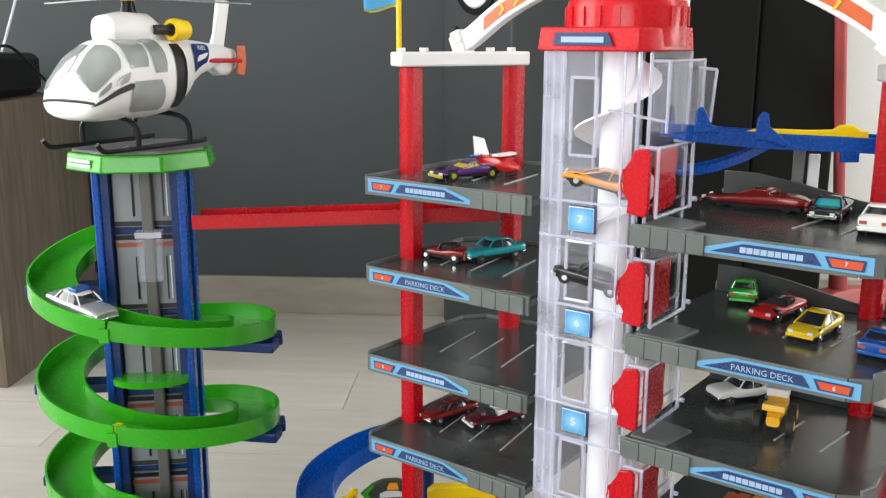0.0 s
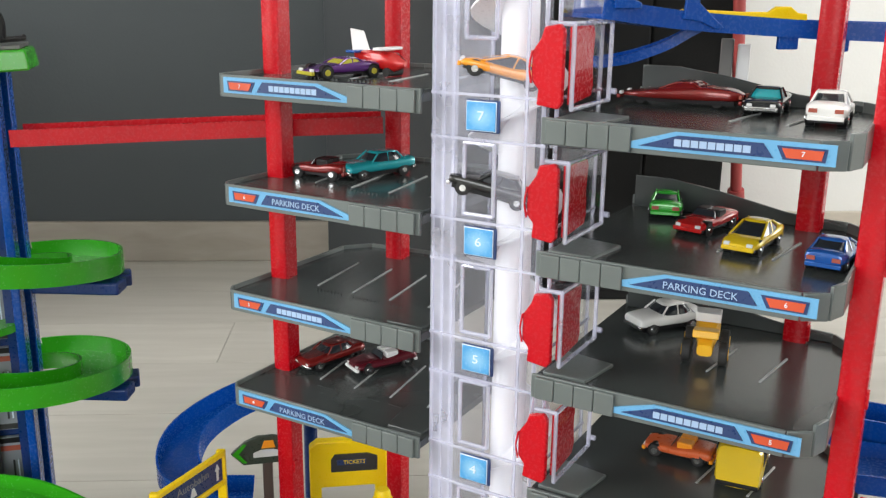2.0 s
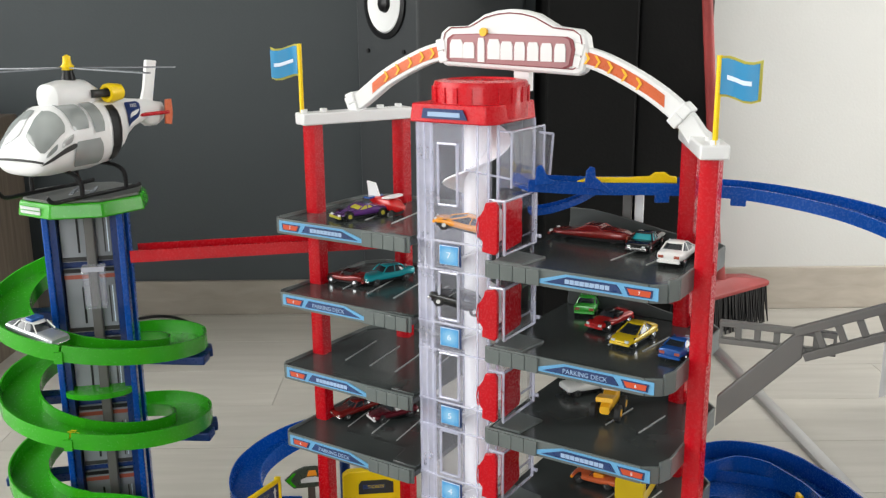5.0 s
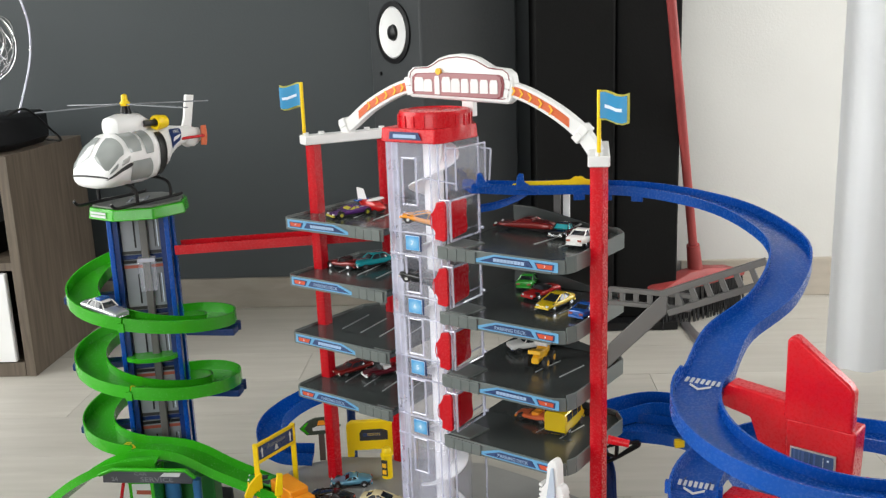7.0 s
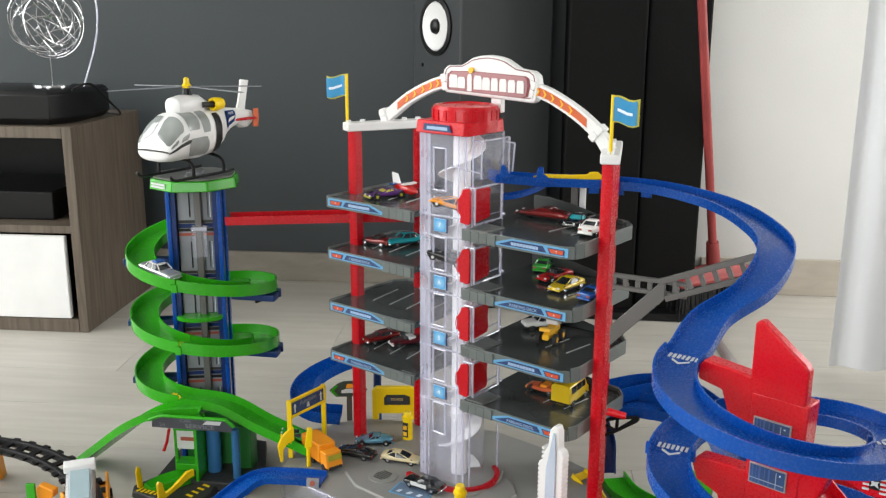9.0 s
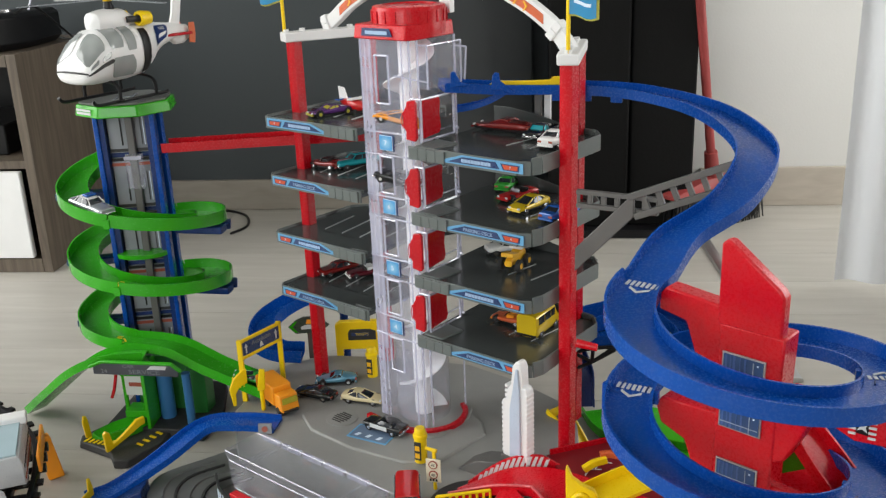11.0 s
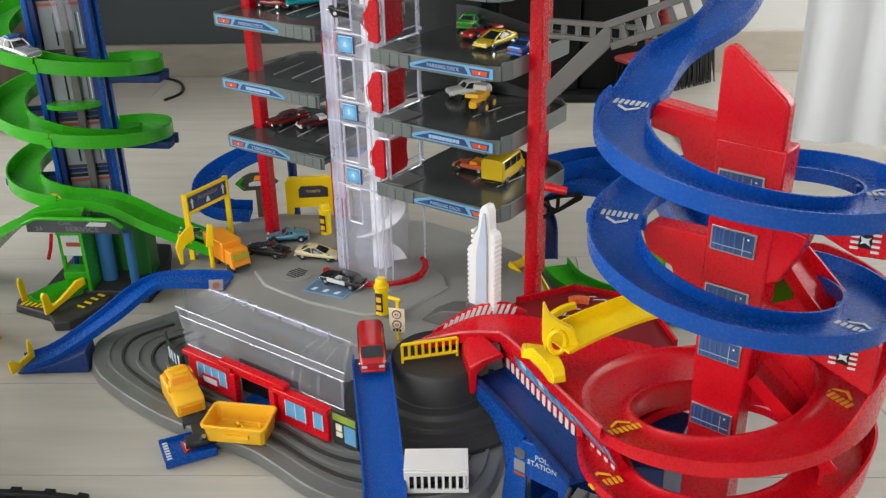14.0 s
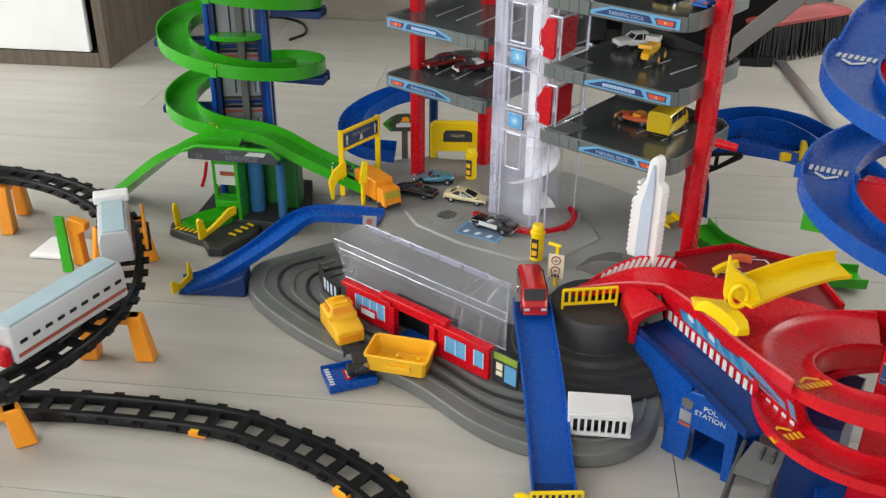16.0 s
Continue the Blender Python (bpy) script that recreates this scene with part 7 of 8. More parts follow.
STYLES = {
    "coupe": ([(-0.50, 0.78, 0.36, 0.60), (-0.475, 0.92, 0.24, 0.70), (-0.33, 1.03, 0.16, 0.74), (-0.08, 0.97, 0.14, 0.64), (0.12, 0.97, 0.14, 0.60), (0.32, 1.03, 0.16, 0.58), (0.44, 0.94, 0.17, 0.48), (0.49, 0.80, 0.20, 0.40), (0.50, 0.66, 0.24, 0.34)], (-0.45, -0.20, -0.02, 0.28), 0.60, 1.0),
    "sedan": ([(-0.50, 0.84, 0.30, 0.64), (-0.47, 0.96, 0.22, 0.70), (-0.25, 1.0, 0.18, 0.70), (0.15, 1.0, 0.18, 0.68), (0.42, 0.97, 0.20, 0.62), (0.49, 0.88, 0.24, 0.56), (0.50, 0.80, 0.28, 0.50)], (-0.34, -0.24, 0.06, 0.19), 0.66, 1.0),
    "pickup": ([(-0.50, 0.90, 0.28, 0.60), (-0.48, 0.97, 0.22, 0.64), (-0.05, 1.0, 0.18, 0.64), (0.20, 1.0, 0.18, 0.62), (0.44, 0.96, 0.20, 0.58), (0.50, 0.86, 0.26, 0.50)], (-0.12, -0.06, 0.10, 0.22), 0.62, 1.0),
    "open": ([(-0.50, 0.80, 0.30, 0.62), (-0.46, 0.95, 0.20, 0.70), (-0.25, 1.0, 0.16, 0.72), (-0.02, 1.0, 0.16, 0.60), (0.20, 1.0, 0.16, 0.62), (0.44, 0.92, 0.18, 0.52), (0.50, 0.72, 0.24, 0.44)], (0.02, 0.04, 0.08, 0.14), 0.58, 0.84),
    "flat": ([(-0.50, 0.40, 0.30, 0.55), (-0.40, 0.80, 0.20, 0.75), (-0.15, 1.0, 0.16, 0.85), (0.15, 1.0, 0.16, 0.70), (0.38, 0.80, 0.18, 0.50), (0.50, 0.35, 0.24, 0.40)], (-0.22, -0.12, 0.02, 0.16), 0.72, 1.0),
}


def wheel_set(ob, L, W, r, xs, rim_mat):
    for x in xs:
        for sgn in (-1, 1):
            b2 = B()
            rod(b2, (x * L, sgn * (W / 2 - 0.0058), r), (x * L, sgn * (W / 2 - 0.0002), r), r, n=16)
            ty = part("wheel", b2, RUBBER, ob, "", 0.0006)
            b2 = B()
            rod(b2, (x * L, sgn * (W / 2 - 0.001), r), (x * L, sgn * (W / 2 + 0.0004), r), r * 0.62, r * 0.5, n=10)
            part("rim", b2, rim_mat, ty)


def cabin_ring(x0, x1, w, z, n=20):
    out = []
    for i in range(n):
        a = 2 * math.pi * (i + 0.5) / n
        c, s_ = math.cos(a), math.sin(a)
        out.append(((x0 + x1) / 2 + (x1 - x0) / 2 * math.copysign(abs(c) ** 0.55, c), w * math.copysign(abs(s_) ** 0.5, s_), z))
    return out


def toy_car(name, style, body_mat, x, y, z, turn, label, L=0.072, W=0.029, H=0.021, glass=GLASS, roof=None, rim=CHROME, trim=CHROME, tilt=0.0, group="toy cars"):
    ob = new(name)
    ob.empty_display_size = 0.02
    ob.matrix_world = pose(x, y, z, 0, tilt, turn)
    tagged(ob, label, "toy car", group)
    L, W, H = L * 0.88, W * 0.90, H * 0.88
    prof, (xr0, xr1, xf1, xf0), zb, zt = STYLES[style]
    r = 0.0048
    b2 = B()
    lower = spline([(a, k, z0) for a, k, z0, z1 in prof], 3)
    upper = spline([(a, k, z1) for a, k, z0, z1 in prof], 3)
    quads(b2, loft_body([(p.x * L, p.y, p.z * H + 0.001, q.z * H + 0.001) for p, q in zip(lower, upper)], W, 24, 0.62))
    part("body", b2, body_mat, ob)
    hw, ht = W * 0.45, W * 0.33
    top = H * zt + 0.001
    lo = zb * H
    if style != "open":
        b2 = B()
        quads(b2, [cabin_ring(xr0 * L + (xr1 - xr0) * L * f, xf0 * L + (xf1 - xf0) * L * f, hw + (ht - hw) * f, lo + (top - 0.001 - lo) * f ** 0.72) for f in (0, 0.2, 0.4, 0.6, 0.8, 1.0)])
        part("glasshouse", b2, glass, ob, "dark tinted glasshouse")
        b2 = B()
        e = 0.03 * L
        quads(b2, [cabin_ring(xr1 * L - e, xf1 * L + e, ht * 1.02, top - 0.0018), cabin_ring(xr1 * L - e * 0.6, xf1 * L + e * 0.5, ht, top - 0.0006), cabin_ring(xr1 * L + e * 0.4, xf1 * L - e * 0.4, ht * 0.75, top)])
        part("roof", b2, roof or body_mat, ob)
        for sgn in (-1, 1):
            for (xa, xb) in (((xr0 * L, xr1 * L)), ((xf0 * L, xf1 * L)), ((0.5 * (xr0 + xf0) * L, 0.5 * (xr1 + xf1) * L))):
                b2 = B()
                rod(b2, (xa * 0.96, sgn * hw * 0.97, lo), (xb * 0.96, sgn * ht * 0.98, top - 0.001), 0.0008, n=6)
                part("pillar", b2, roof or body_mat, ob)
    else:
        b2 = B()
        quads(b2, [[(0.10 * L, -hw * 0.85, lo), (0.115 * L, -hw * 0.85, lo), (0.115 * L, hw * 0.85, lo), (0.10 * L, hw * 0.85, lo)], [(0.04 * L, -ht * 0.85, top), (0.05 * L, -ht * 0.85, top), (0.05 * L, ht * 0.85, top), (0.04 * L, ht * 0.85, top)]])
        part("windscreen", b2, glass, ob)
        for sgn in (-1, 1):
            b2 = B()
            box(b2, -0.10 * L, sgn * W * 0.2, 0.66 * H, 0.012, 0.009, 0.009)
            part("seat", b2, trim if trim is not CHROME else BLACK, ob, "", 0.001)
    for sgn in (-1, 1):
        b2 = B()
        box(b2, 0.484 * L, sgn * W * 0.30, 0.44 * H, 0.0022, W * 0.16, 0.0024)
        part("headlight", b2, LINE, ob, "", 0.0005)
        b2 = B()
        box(b2, -0.495 * L, sgn * W * 0.30, 0.52 * H, 0.002, W * 0.2, 0.0026)
        part("tail_light", b2, RUST, ob)
    for sx in (-1, 1):
        b2 = B()
        box(b2, sx * 0.497 * L, 0, 0.29 * H, 0.0028, W * 0.86, 0.003)
        part("bumper", b2, trim if style in ("sedan", "pickup") or trim is not CHROME else body_mat, ob, "", 0.0006)
    b2 = B()
    box(b2, 0, 0, 0.0044, L * 0.9, W * 0.82, 0.003)
    part("chassis", b2, BLACK, ob)
    for x in (-0.31, 0.32) if rim is not RUBBER else ():
        for sgn in (-1, 1):
            b2 = B()
            rod(b2, (x * L, sgn * (W / 2 - 0.006), r * 1.08), (x * L, sgn * (W / 2 - 0.0006), r * 1.08), r * 1.20, n=16)
            part("wheel_arch", b2, BLACK, ob)
    wheel_set(ob, L, W if rim is not RUBBER else W * 0.62, r, (-0.31, 0.32), rim)
    return ob


G = lambda u, v: (0.135 + u * 0.8339 + v * 0.5519, 0.747 - u * 0.5519 + v * 0.8339)
zl = lambda lev: DECKZ[("l", lev)] + 0.0005
zr = lambda lev: DECKZ[("r", lev)] + 0.0005
P_TEAL = paint("teal_paint", (0.012, 0.34, 0.39))
P_DKRED = paint("dark_red_paint", (0.21, 0.014, 0.012))
P_MAROON = paint("maroon_paint", (0.13, 0.012, 0.022))
P_PURPLE = paint("purple_paint", (0.09, 0.02, 0.16))
P_OLIVE = plastic("gold_green_trim", (0.42, 0.38, 0.03), 0.3)
P_RED = paint("car_red_paint", (0.52, 0.012, 0.012), 0.1)
P_GREEN = paint("car_green_paint", (0.03, 0.36, 0.03), 0.1)
P_YEL = paint("car_yellow_paint", (0.72, 0.50, 0.012), 0.1)
P_BLUE = paint("car_blue_paint", (0.012, 0.09, 0.36), 0.2)
P_BLACK = paint("car_black_paint", (0.010, 0.011, 0.012), 0.1)
P_WHITE = paint("car_white_paint", (0.78, 0.78, 0.76), 0.0)
P_CREAM = paint("car_cream_paint", (0.70, 0.60, 0.36), 0.1)
P_ORANGE = paint("car_orange_paint", (0.88, 0.33, 0.015), 0.05)
P_SILVER = paint("car_silver_paint", (0.50, 0.53, 0.56), 0.6)
P_LBLUE = paint("car_light_blue_paint", (0.10, 0.28, 0.40), 0.3)

toy_car("toy_car", "flat", P_PURPLE, 0.004, 0.842, zl(7), -146, "purple and gold futuristic toy car on the top deck", 0.078, 0.032, 0.017, glass=P_OLIVE, rim=P_OLIVE, trim=P_OLIVE)
toy_car("toy_car", "open", P_DKRED, -0.016, 0.872, zl(6), 150, "dark red open toy car on a parking deck", 0.062, 0.028, 0.021)
toy_car("toy_car", "sedan", P_TEAL, 0.030, 0.876, zl(6), -143, "teal fifties sedan with a chrome bumper", 0.078, 0.029, 0.024)
toy_car("toy_car", "sedan", P_DKRED, -0.014, 0.886, zl(4), -138, "rust red sedan on a parking deck", 0.074, 0.028, 0.021)
toy_car("toy_car", "open", P_MAROON, 0.034, 0.873, zl(4), -150, "maroon open toy car with white trim", 0.070, 0.029, 0.021, trim=WHITE)
toy_car("toy_car", "flat", P_DKRED, 0.262, 0.768, zr(7), 148, "long low dark red toy racer", 0.104, 0.036, 0.020, glass=P_DKRED, rim=RUBBER)
toy_car("toy_car", "pickup", P_BLACK, 0.312, 0.728, zr(7), -120, "black pickup with a teal cab window", 0.070, 0.029, 0.020, glass=P_TEAL)
toy_car("toy_car", "coupe", P_WHITE, 0.333, 0.674, zr(7), 60, "white fastback coupe on the top deck", 0.074, 0.029, 0.024)
toy_car("toy_car", "coupe", P_GREEN, 0.266, 0.800, zr(6), 72, "bright green toy sports car", 0.070, 0.029, 0.020)
toy_car("toy_car", "open", P_RED, 0.280, 0.742, zr(6), -136, "red open sports car on a parking deck", 0.066, 0.029, 0.019)
toy_car("toy_car", "coupe", P_YEL, 0.296, 0.690, zr(6), -130, "yellow toy sports coupe with dark windows", 0.070, 0.029, 0.021)
toy_car("toy_car", "coupe", P_BLUE, 0.336, 0.650, zr(6), 52, "blue toy sports coupe at the deck edge", 0.070, 0.029, 0.021)
toy_car("toy_car", "sedan", P_WHITE, 0.262, 0.770, zr(5), -160, "white and silver toy truck with open roof", 0.068, 0.030, 0.024)
toy_car("toy_car", "open", LAMPRED, 0.268, 0.722, zr(4), 148, "orange buggy with a purple cockpit", 0.060, 0.028, 0.019, trim=ORANGE)
toy_car("toy_car", "coupe", P_BLACK, -0.046, 0.797, 0.0805, 160, "black toy sports car on the platform", 0.080, 0.030, 0.019)
toy_car("toy_car", "flat", P_LBLUE, -0.022, 0.848, 0.0805, -174, "light blue toy racer on the platform", 0.075, 0.032, 0.019, glass=P_BLACK)
toy_car("toy_car", "coupe", P_CREAM, 0.035, 0.776, 0.0842, -12, "cream sports coupe at the foot of the tower", 0.074, 0.028, 0.021)
police = toy_car("toy_car", "sedan", P_BLACK, 0.084, 0.688, 0.0853, 152, "black and white police car on a blue bay", 0.076, 0.030, 0.021, roof=P_BLACK)
b = B()
box(b, 0.075, 0.6765, 0.0952, 0.030, 0.0012, 0.006, -28)
part("door_sticker", b, LINE, police, "white door panel").matrix_parent_inverse = police.matrix_world.inverted()
toy_car("toy_car", "coupe", P_GREEN, -0.150, 0.799, 0.1045, -172, "bright green toy car on the run-out ramp", 0.066, 0.028, 0.019, tilt=-20)
patrol = toy_car("toy_car", "sedan", P_SILVER, -0.3845, 0.8318, 0.3785, -28, "silver police estate car with blue roof light on the spiral ramp", 0.088, 0.034, 0.029, roof=P_WHITE, tilt=6)
b = B()
box(b, -0.004, 0, 0.0285, 0.012, 0.018, 0.004)
part("light_bar", b, P_BLUE, patrol, "blue roof light bar", 0.001)
toy_car("toy_car", "coupe", P_ORANGE, *G(0.001, -0.0290), 0.532, 172, "orange sports coupe riding in the lift", 0.072, 0.030, 0.021, tilt=-14)
toy_car("toy_car", "sedan", P_BLACK, *G(-0.006, -0.0290), 0.448, 168, "black sedan with white doors riding in the lift", 0.072, 0.030, 0.022, tilt=-14)

# small toy plane behind the purple car
pl = thing("toy_plane", 0.036, 0.856, zl(7), -38, "small red, white and blue toy plane", "toy plane")
b = B()
quads(b, [ring_yz(x, w, z0, z1, 10) for x, w, z0, z1 in ((0.030, 0.003, 0.010, 0.016), (0.018, 0.010, 0.004, 0.024), (-0.010, 0.010, 0.006, 0.026), (-0.034, 0.004, 0.016, 0.024))])
part("fuselage", b, P_RED, pl)
b = B()
slab(b, (0.010, -0.034, 0.026), (1, 0, 0), (0, 1, 0), [(-0.007, 0.014), (0.004, 0.017), (0.007, 0.034), (0.004, 0.051), (-0.007, 0.054), (-0.008, 0.034)], 0.003)
part("wing", b, WHITE, pl, "white wing", 0.001)
b = B()
slab(b, (-0.036, -0.016, 0.022), (1, 0, 0), (0, 1, 0), rect(0, 0, 0.012, 0.032), 0.003)
part("tail", b, P_BLUE, pl, "blue tail", 0.001)
b = B()
slab(b, (-0.038, -0.0015, 0.022), (1, 0, 0), (0, 0, 1), [(0, 0), (0.022, 0), (0.013, 0.022), (-0.003, 0.024)], -0.003)
part("fin", b, WHITE, pl)
pl.scale = (1.1, 1.1, 1.1)
for sx in (0.014, -0.018):
    b = B()
    rod(b, (sx, -0.012, 0.0045), (sx, 0.012, 0.0045), 0.0045, n=12)
    part("wheel", b, RUBBER, pl)


def toy_van(x, y, z, turn, mat, label, L, W, H, tilt=0.0, hood=0.22, name="toy_van", cat="toy van"):
    ob = new(name)
    ob.empty_display_size = 0.02
    ob.matrix_world = pose(x, y, z, 0, tilt, turn)
    tagged(ob, label, cat, "toy cars")
    b2 = B()
    quads(b2, loft_body([(-0.5 * L, 0.92, 0.004, H), (-0.47 * L, 1, 0.003, H), ((0.5 - hood) * L, 1, 0.003, H), ((0.5 - hood * 0.45) * L, 0.97, 0.003, H * 0.62), (0.5 * L, 0.9, 0.004, H * 0.5)], W, 14, 0.35))
    part("body", b2, mat, ob)
    b2 = B()
    xa, xb = (0.5 - hood) * L + 0.0012, (0.5 - hood * 0.45) * L + 0.0014
    quads(b2, [[(xa, -W * 0.40, H * 0.97), (xa, W * 0.40, H * 0.97), (xb, W * 0.42, H * 0.64), (xb, -W * 0.42, H * 0.64)], [(xa - 0.001, -W * 0.40, H * 0.95), (xa - 0.001, W * 0.40, H * 0.95), (xb - 0.001, W * 0.42, H * 0.62), (xb - 0.001, -W * 0.42, H * 0.62)]])
    part("windscreen", b2, GLASS, ob)
    for sgn in (-1, 1):
        for x0, x1 in ((-0.42, -0.20), (-0.16, 0.06), (0.10, 0.24)):
            b2 = B()
            box(b2, (x0 + x1) / 2 * L, sgn * (W * 0.497), H * 0.76, (x1 - x0) * L, 0.0012, H * 0.28)
            part("side_window", b2, GLASS, ob)
        b2 = B()
        box(b2, 0.497 * L, sgn * W * 0.32, H * 0.36, 0.002, W * 0.2, 0.003)
        part("headlight", b2, LINE, ob)
    b2 = B()
    box(b2, 0.5 * L, 0, H * 0.18, 0.003, W * 0.9, 0.003)
    part("bumper", b2, mat, ob, "", 0.0006)
    b2 = B()
    box(b2, -0.5 * L, 0, H * 0.18, 0.003, W * 0.9, 0.003)
    part("bumper", b2, BLACK, ob, "", 0.0006)
    wheel_set(ob, L, W, 0.0062, (-0.30, 0.30), CHROME)
    return ob


toy_van(0.143, 0.492, 0.0862, -82, P_RED, "red toy van at the top of the blue ramp", 0.076, 0.032, 0.032)
toy_van(0.308, 0.694, zr(4), 62, P_YEL, "yellow toy delivery van on the lowest deck", 0.070, 0.033, 0.036)

# orange toy lorry on the platform
lo = thing("toy_lorry", -0.097, 0.765, 0.0805, -48, "orange toy lorry with a box body", "toy lorry")
b = B()
box(b, -0.014, 0, 0.026, 0.060, 0.032, 0.032)
part("box_body", b, ORANGE, lo, "", 0.002)
b = B()
quads(b, [[(0.018, -0.015, 0.008), (0.042, -0.015, 0.008), (0.042, 0.015, 0.008), (0.018, 0.015, 0.008)], [(0.018, -0.015, 0.034), (0.036, -0.015, 0.034), (0.036, 0.015, 0.034), (0.018, 0.015, 0.034)]])
part("cab", b, ORANGE, lo, "", 0.0015)
b = B()
box(b, 0.0403, 0, 0.026, 0.002, 0.025, 0.009, 0, -13)
part("windscreen", b, P_OLIVE, lo)
b = B()
box(b, 0, 0, 0.009, 0.086, 0.024, 0.004)
part("chassis", b, BASE2, lo)
wheel_set(lo, 0.08, 0.031, 0.0066, (-0.34, -0.12, 0.34), BASE2)

# orange digger on a deck
dg = thing("toy_tractor", 0.276, 0.708, zr(5), -112, "amber toy tractor with big black wheels on a deck", "toy tractor")
b = B()
quads(b, loft_body([(-0.030, 0.8, 0.016, 0.032), (-0.02, 1, 0.012, 0.038), (0.012, 0.7, 0.012, 0.032), (0.034, 0.6, 0.012, 0.024)], 0.026))
part("body", b, AMBER, dg)
b = B()
box(b, -0.012, 0, 0.042, 0.020, 0.026, 0.010)
part("cab", b, WHITE, dg, "white and black cab roof", 0.001)
b = B()
box(b, 0.024, 0, 0.034, 0.030, 0.026, 0.008, 0, -12)
part("tipper", b, AMBER, dg, "", 0.001)
for x in (-0.018, 0.022):
    for sgn in (-1, 1):
        b = B()
        rod(b, (x, sgn * 0.014, 0.0125), (x, sgn * 0.023, 0.0125), 0.0125, n=18)
        w_ = part("wheel", b, RUBBER, dg, "", 0.0012)
        b = B()
        rod(b, (x, sgn * 0.022, 0.0125), (x, sgn * 0.0238, 0.0125), 0.006, n=12)
        part("rim", b, AMBER, w_)

dg.scale = (0.7, 0.7, 0.7)
pl.scale = (0.8, 0.8, 0.8)

# yellow tipper with its bin lying by the base
yt = thing("toy_tipper_cab", -0.098, 0.494, 0.019, -58, "yellow toy lorry cab tipped on its nose", "toy lorry")
b = B()
quads(b, loft_body([(-0.038, 0.92, 0.004, 0.030), (-0.035, 1, 0.002, 0.034), (0.004, 1, 0.002, 0.034), (0.008, 0.98, 0.002, 0.027), (0.032, 0.96, 0.002, 0.025), (0.037, 0.90, 0.003, 0.022)], 0.043, 12, 0.14))
part("cab_shell", b, AMBER, yt, "", 0.0012)
b = B()
quads(b, [[(-0.030, -0.018, 0.033), (0.006, -0.018, 0.033), (0.006, 0.018, 0.033), (-0.030, 0.018, 0.033)], [(-0.028, -0.015, 0.044), (0.000, -0.015, 0.044), (0.000, 0.015, 0.044), (-0.028, 0.015, 0.044)]])
part("cab_roof", b, AMBER, yt, "", 0.0015)
for x in (-0.022, -0.006):
    b = B()
    box(b, x, 0, 0.0455, 0.006, 0.022, 0.004)
    part("roof_bar", b, AMBER, yt, "", 0.0008)
b = B()
box(b, 0.002, 0, 0.0385, 0.003, 0.026, 0.009, 0, -28)
part("windscreen", b, ORANGE, yt)
for sgn in (-1, 1):
    b = B()
    box(b, -0.014, sgn * 0.0175, 0.0385, 0.018, 0.003, 0.008)
    part("side_window", b, ORANGE, yt)
    for x in (-0.022, 0.020):
        b = B()
        quads(b, [[(x + r * math.cos(a), sgn * 0.0205, 0.008 + r * math.sin(a)) for a in np.linspace(0, math.pi, 9)] for r in (0.009, 0.011)], closed=False, cap=False)
        bmesh.ops.solidify(b, geom=b.faces[:], thickness=0.003)
        part("wheel_arch", b, AMBER, yt)
b = B()
box(b, 0.037, 0, 0.012, 0.003, 0.030, 0.010)
part("grille", b, ORANGE, yt, "", 0.0008)
yt.scale = (0.9, 0.9, 0.9)
yb = thing("toy_tipper_bin", -0.012, 0.430, 0.019, -8, "yellow tipper bin with loose yellow crumbs in it", "toy skip")
b = B()
ring = lambda hx, hy, z: [(-hx, -hy * 0.82, z), (-hx * 0.90, -hy, z), (hx * 0.90, -hy, z), (hx, -hy * 0.82, z), (hx, hy * 0.82, z), (hx * 0.90, hy, z), (-hx * 0.90, hy, z), (-hx, hy * 0.82, z)]
quads(b, [ring(0.036, 0.020, 0.0), ring(0.038, 0.0235, 0.022), ring(0.0405, 0.026, 0.022), ring(0.0405, 0.026, 0.026), ring(0.037, 0.0225, 0.026), ring(0.034, 0.019, 0.004)])
part("bin_shell", b, AMBER, yb, "", 0.001)
b = B()
box(b, 0.004, -0.0235, 0.013, 0.030, 0.004, 0.005)
part("catch", b, AMBER, yb)
b = B()
for k in range(9):
    p = Vector((rng.uniform(-0.006, 0.027), rng.uniform(-0.010, 0.010), rng.uniform(0.0085, 0.0115)))
    bmesh.ops.create_icosphere(b, subdivisions=1, radius=rng.uniform(0.0028, 0.0040), matrix=Matrix.Translation(p))
crumbs = tagged(part("crumbs", b, YELLOW), "small yellow crumbs lying in the bin", "crumbs", "", "stuff")
crumbs.matrix_world = pose(-0.012, 0.430, 0.0187, 0, 0, -8)
ch = thing("toy_chassis", -0.066, 0.440, 0.0085, -70, "dark toy lorry chassis with a towing pin", "toy lorry")
b = B()
box(b, 0, 0, 0.009, 0.060, 0.018, 0.006)
part("frame", b, BASE2, ch, "", 0.001)
for x in (-0.02, 0.02):
    b = B()
    rod(b, (x, -0.018, 0.008), (x, 0.018, 0.008), 0.008, n=14)
    part("wheel", b, RUBBER, ch, "", 0.001)
b = B()
rod(b, (0.026, 0, 0.010), (0.034, 0.004, 0.022), 0.003, n=8)
part("tow_pin", b, STEEL, ch)
bt = thing("blue_tile", -0.075, 0.418, 0.0005, 27, "flat blue road tile with a red warning triangle", "toy tile")
b = B()
box(b, 0, 0, 0.004, 0.060, 0.046, 0.007)
part("tile", b, BLUE, bt, "", 0.001)
b = B()
slab(b, (0.006, 0.0, 0.0076), (1, 0, 0), (0, 1, 0), [(-0.012, -0.013), (-0.012, 0.013), (0.014, 0.0)], 0.0005)
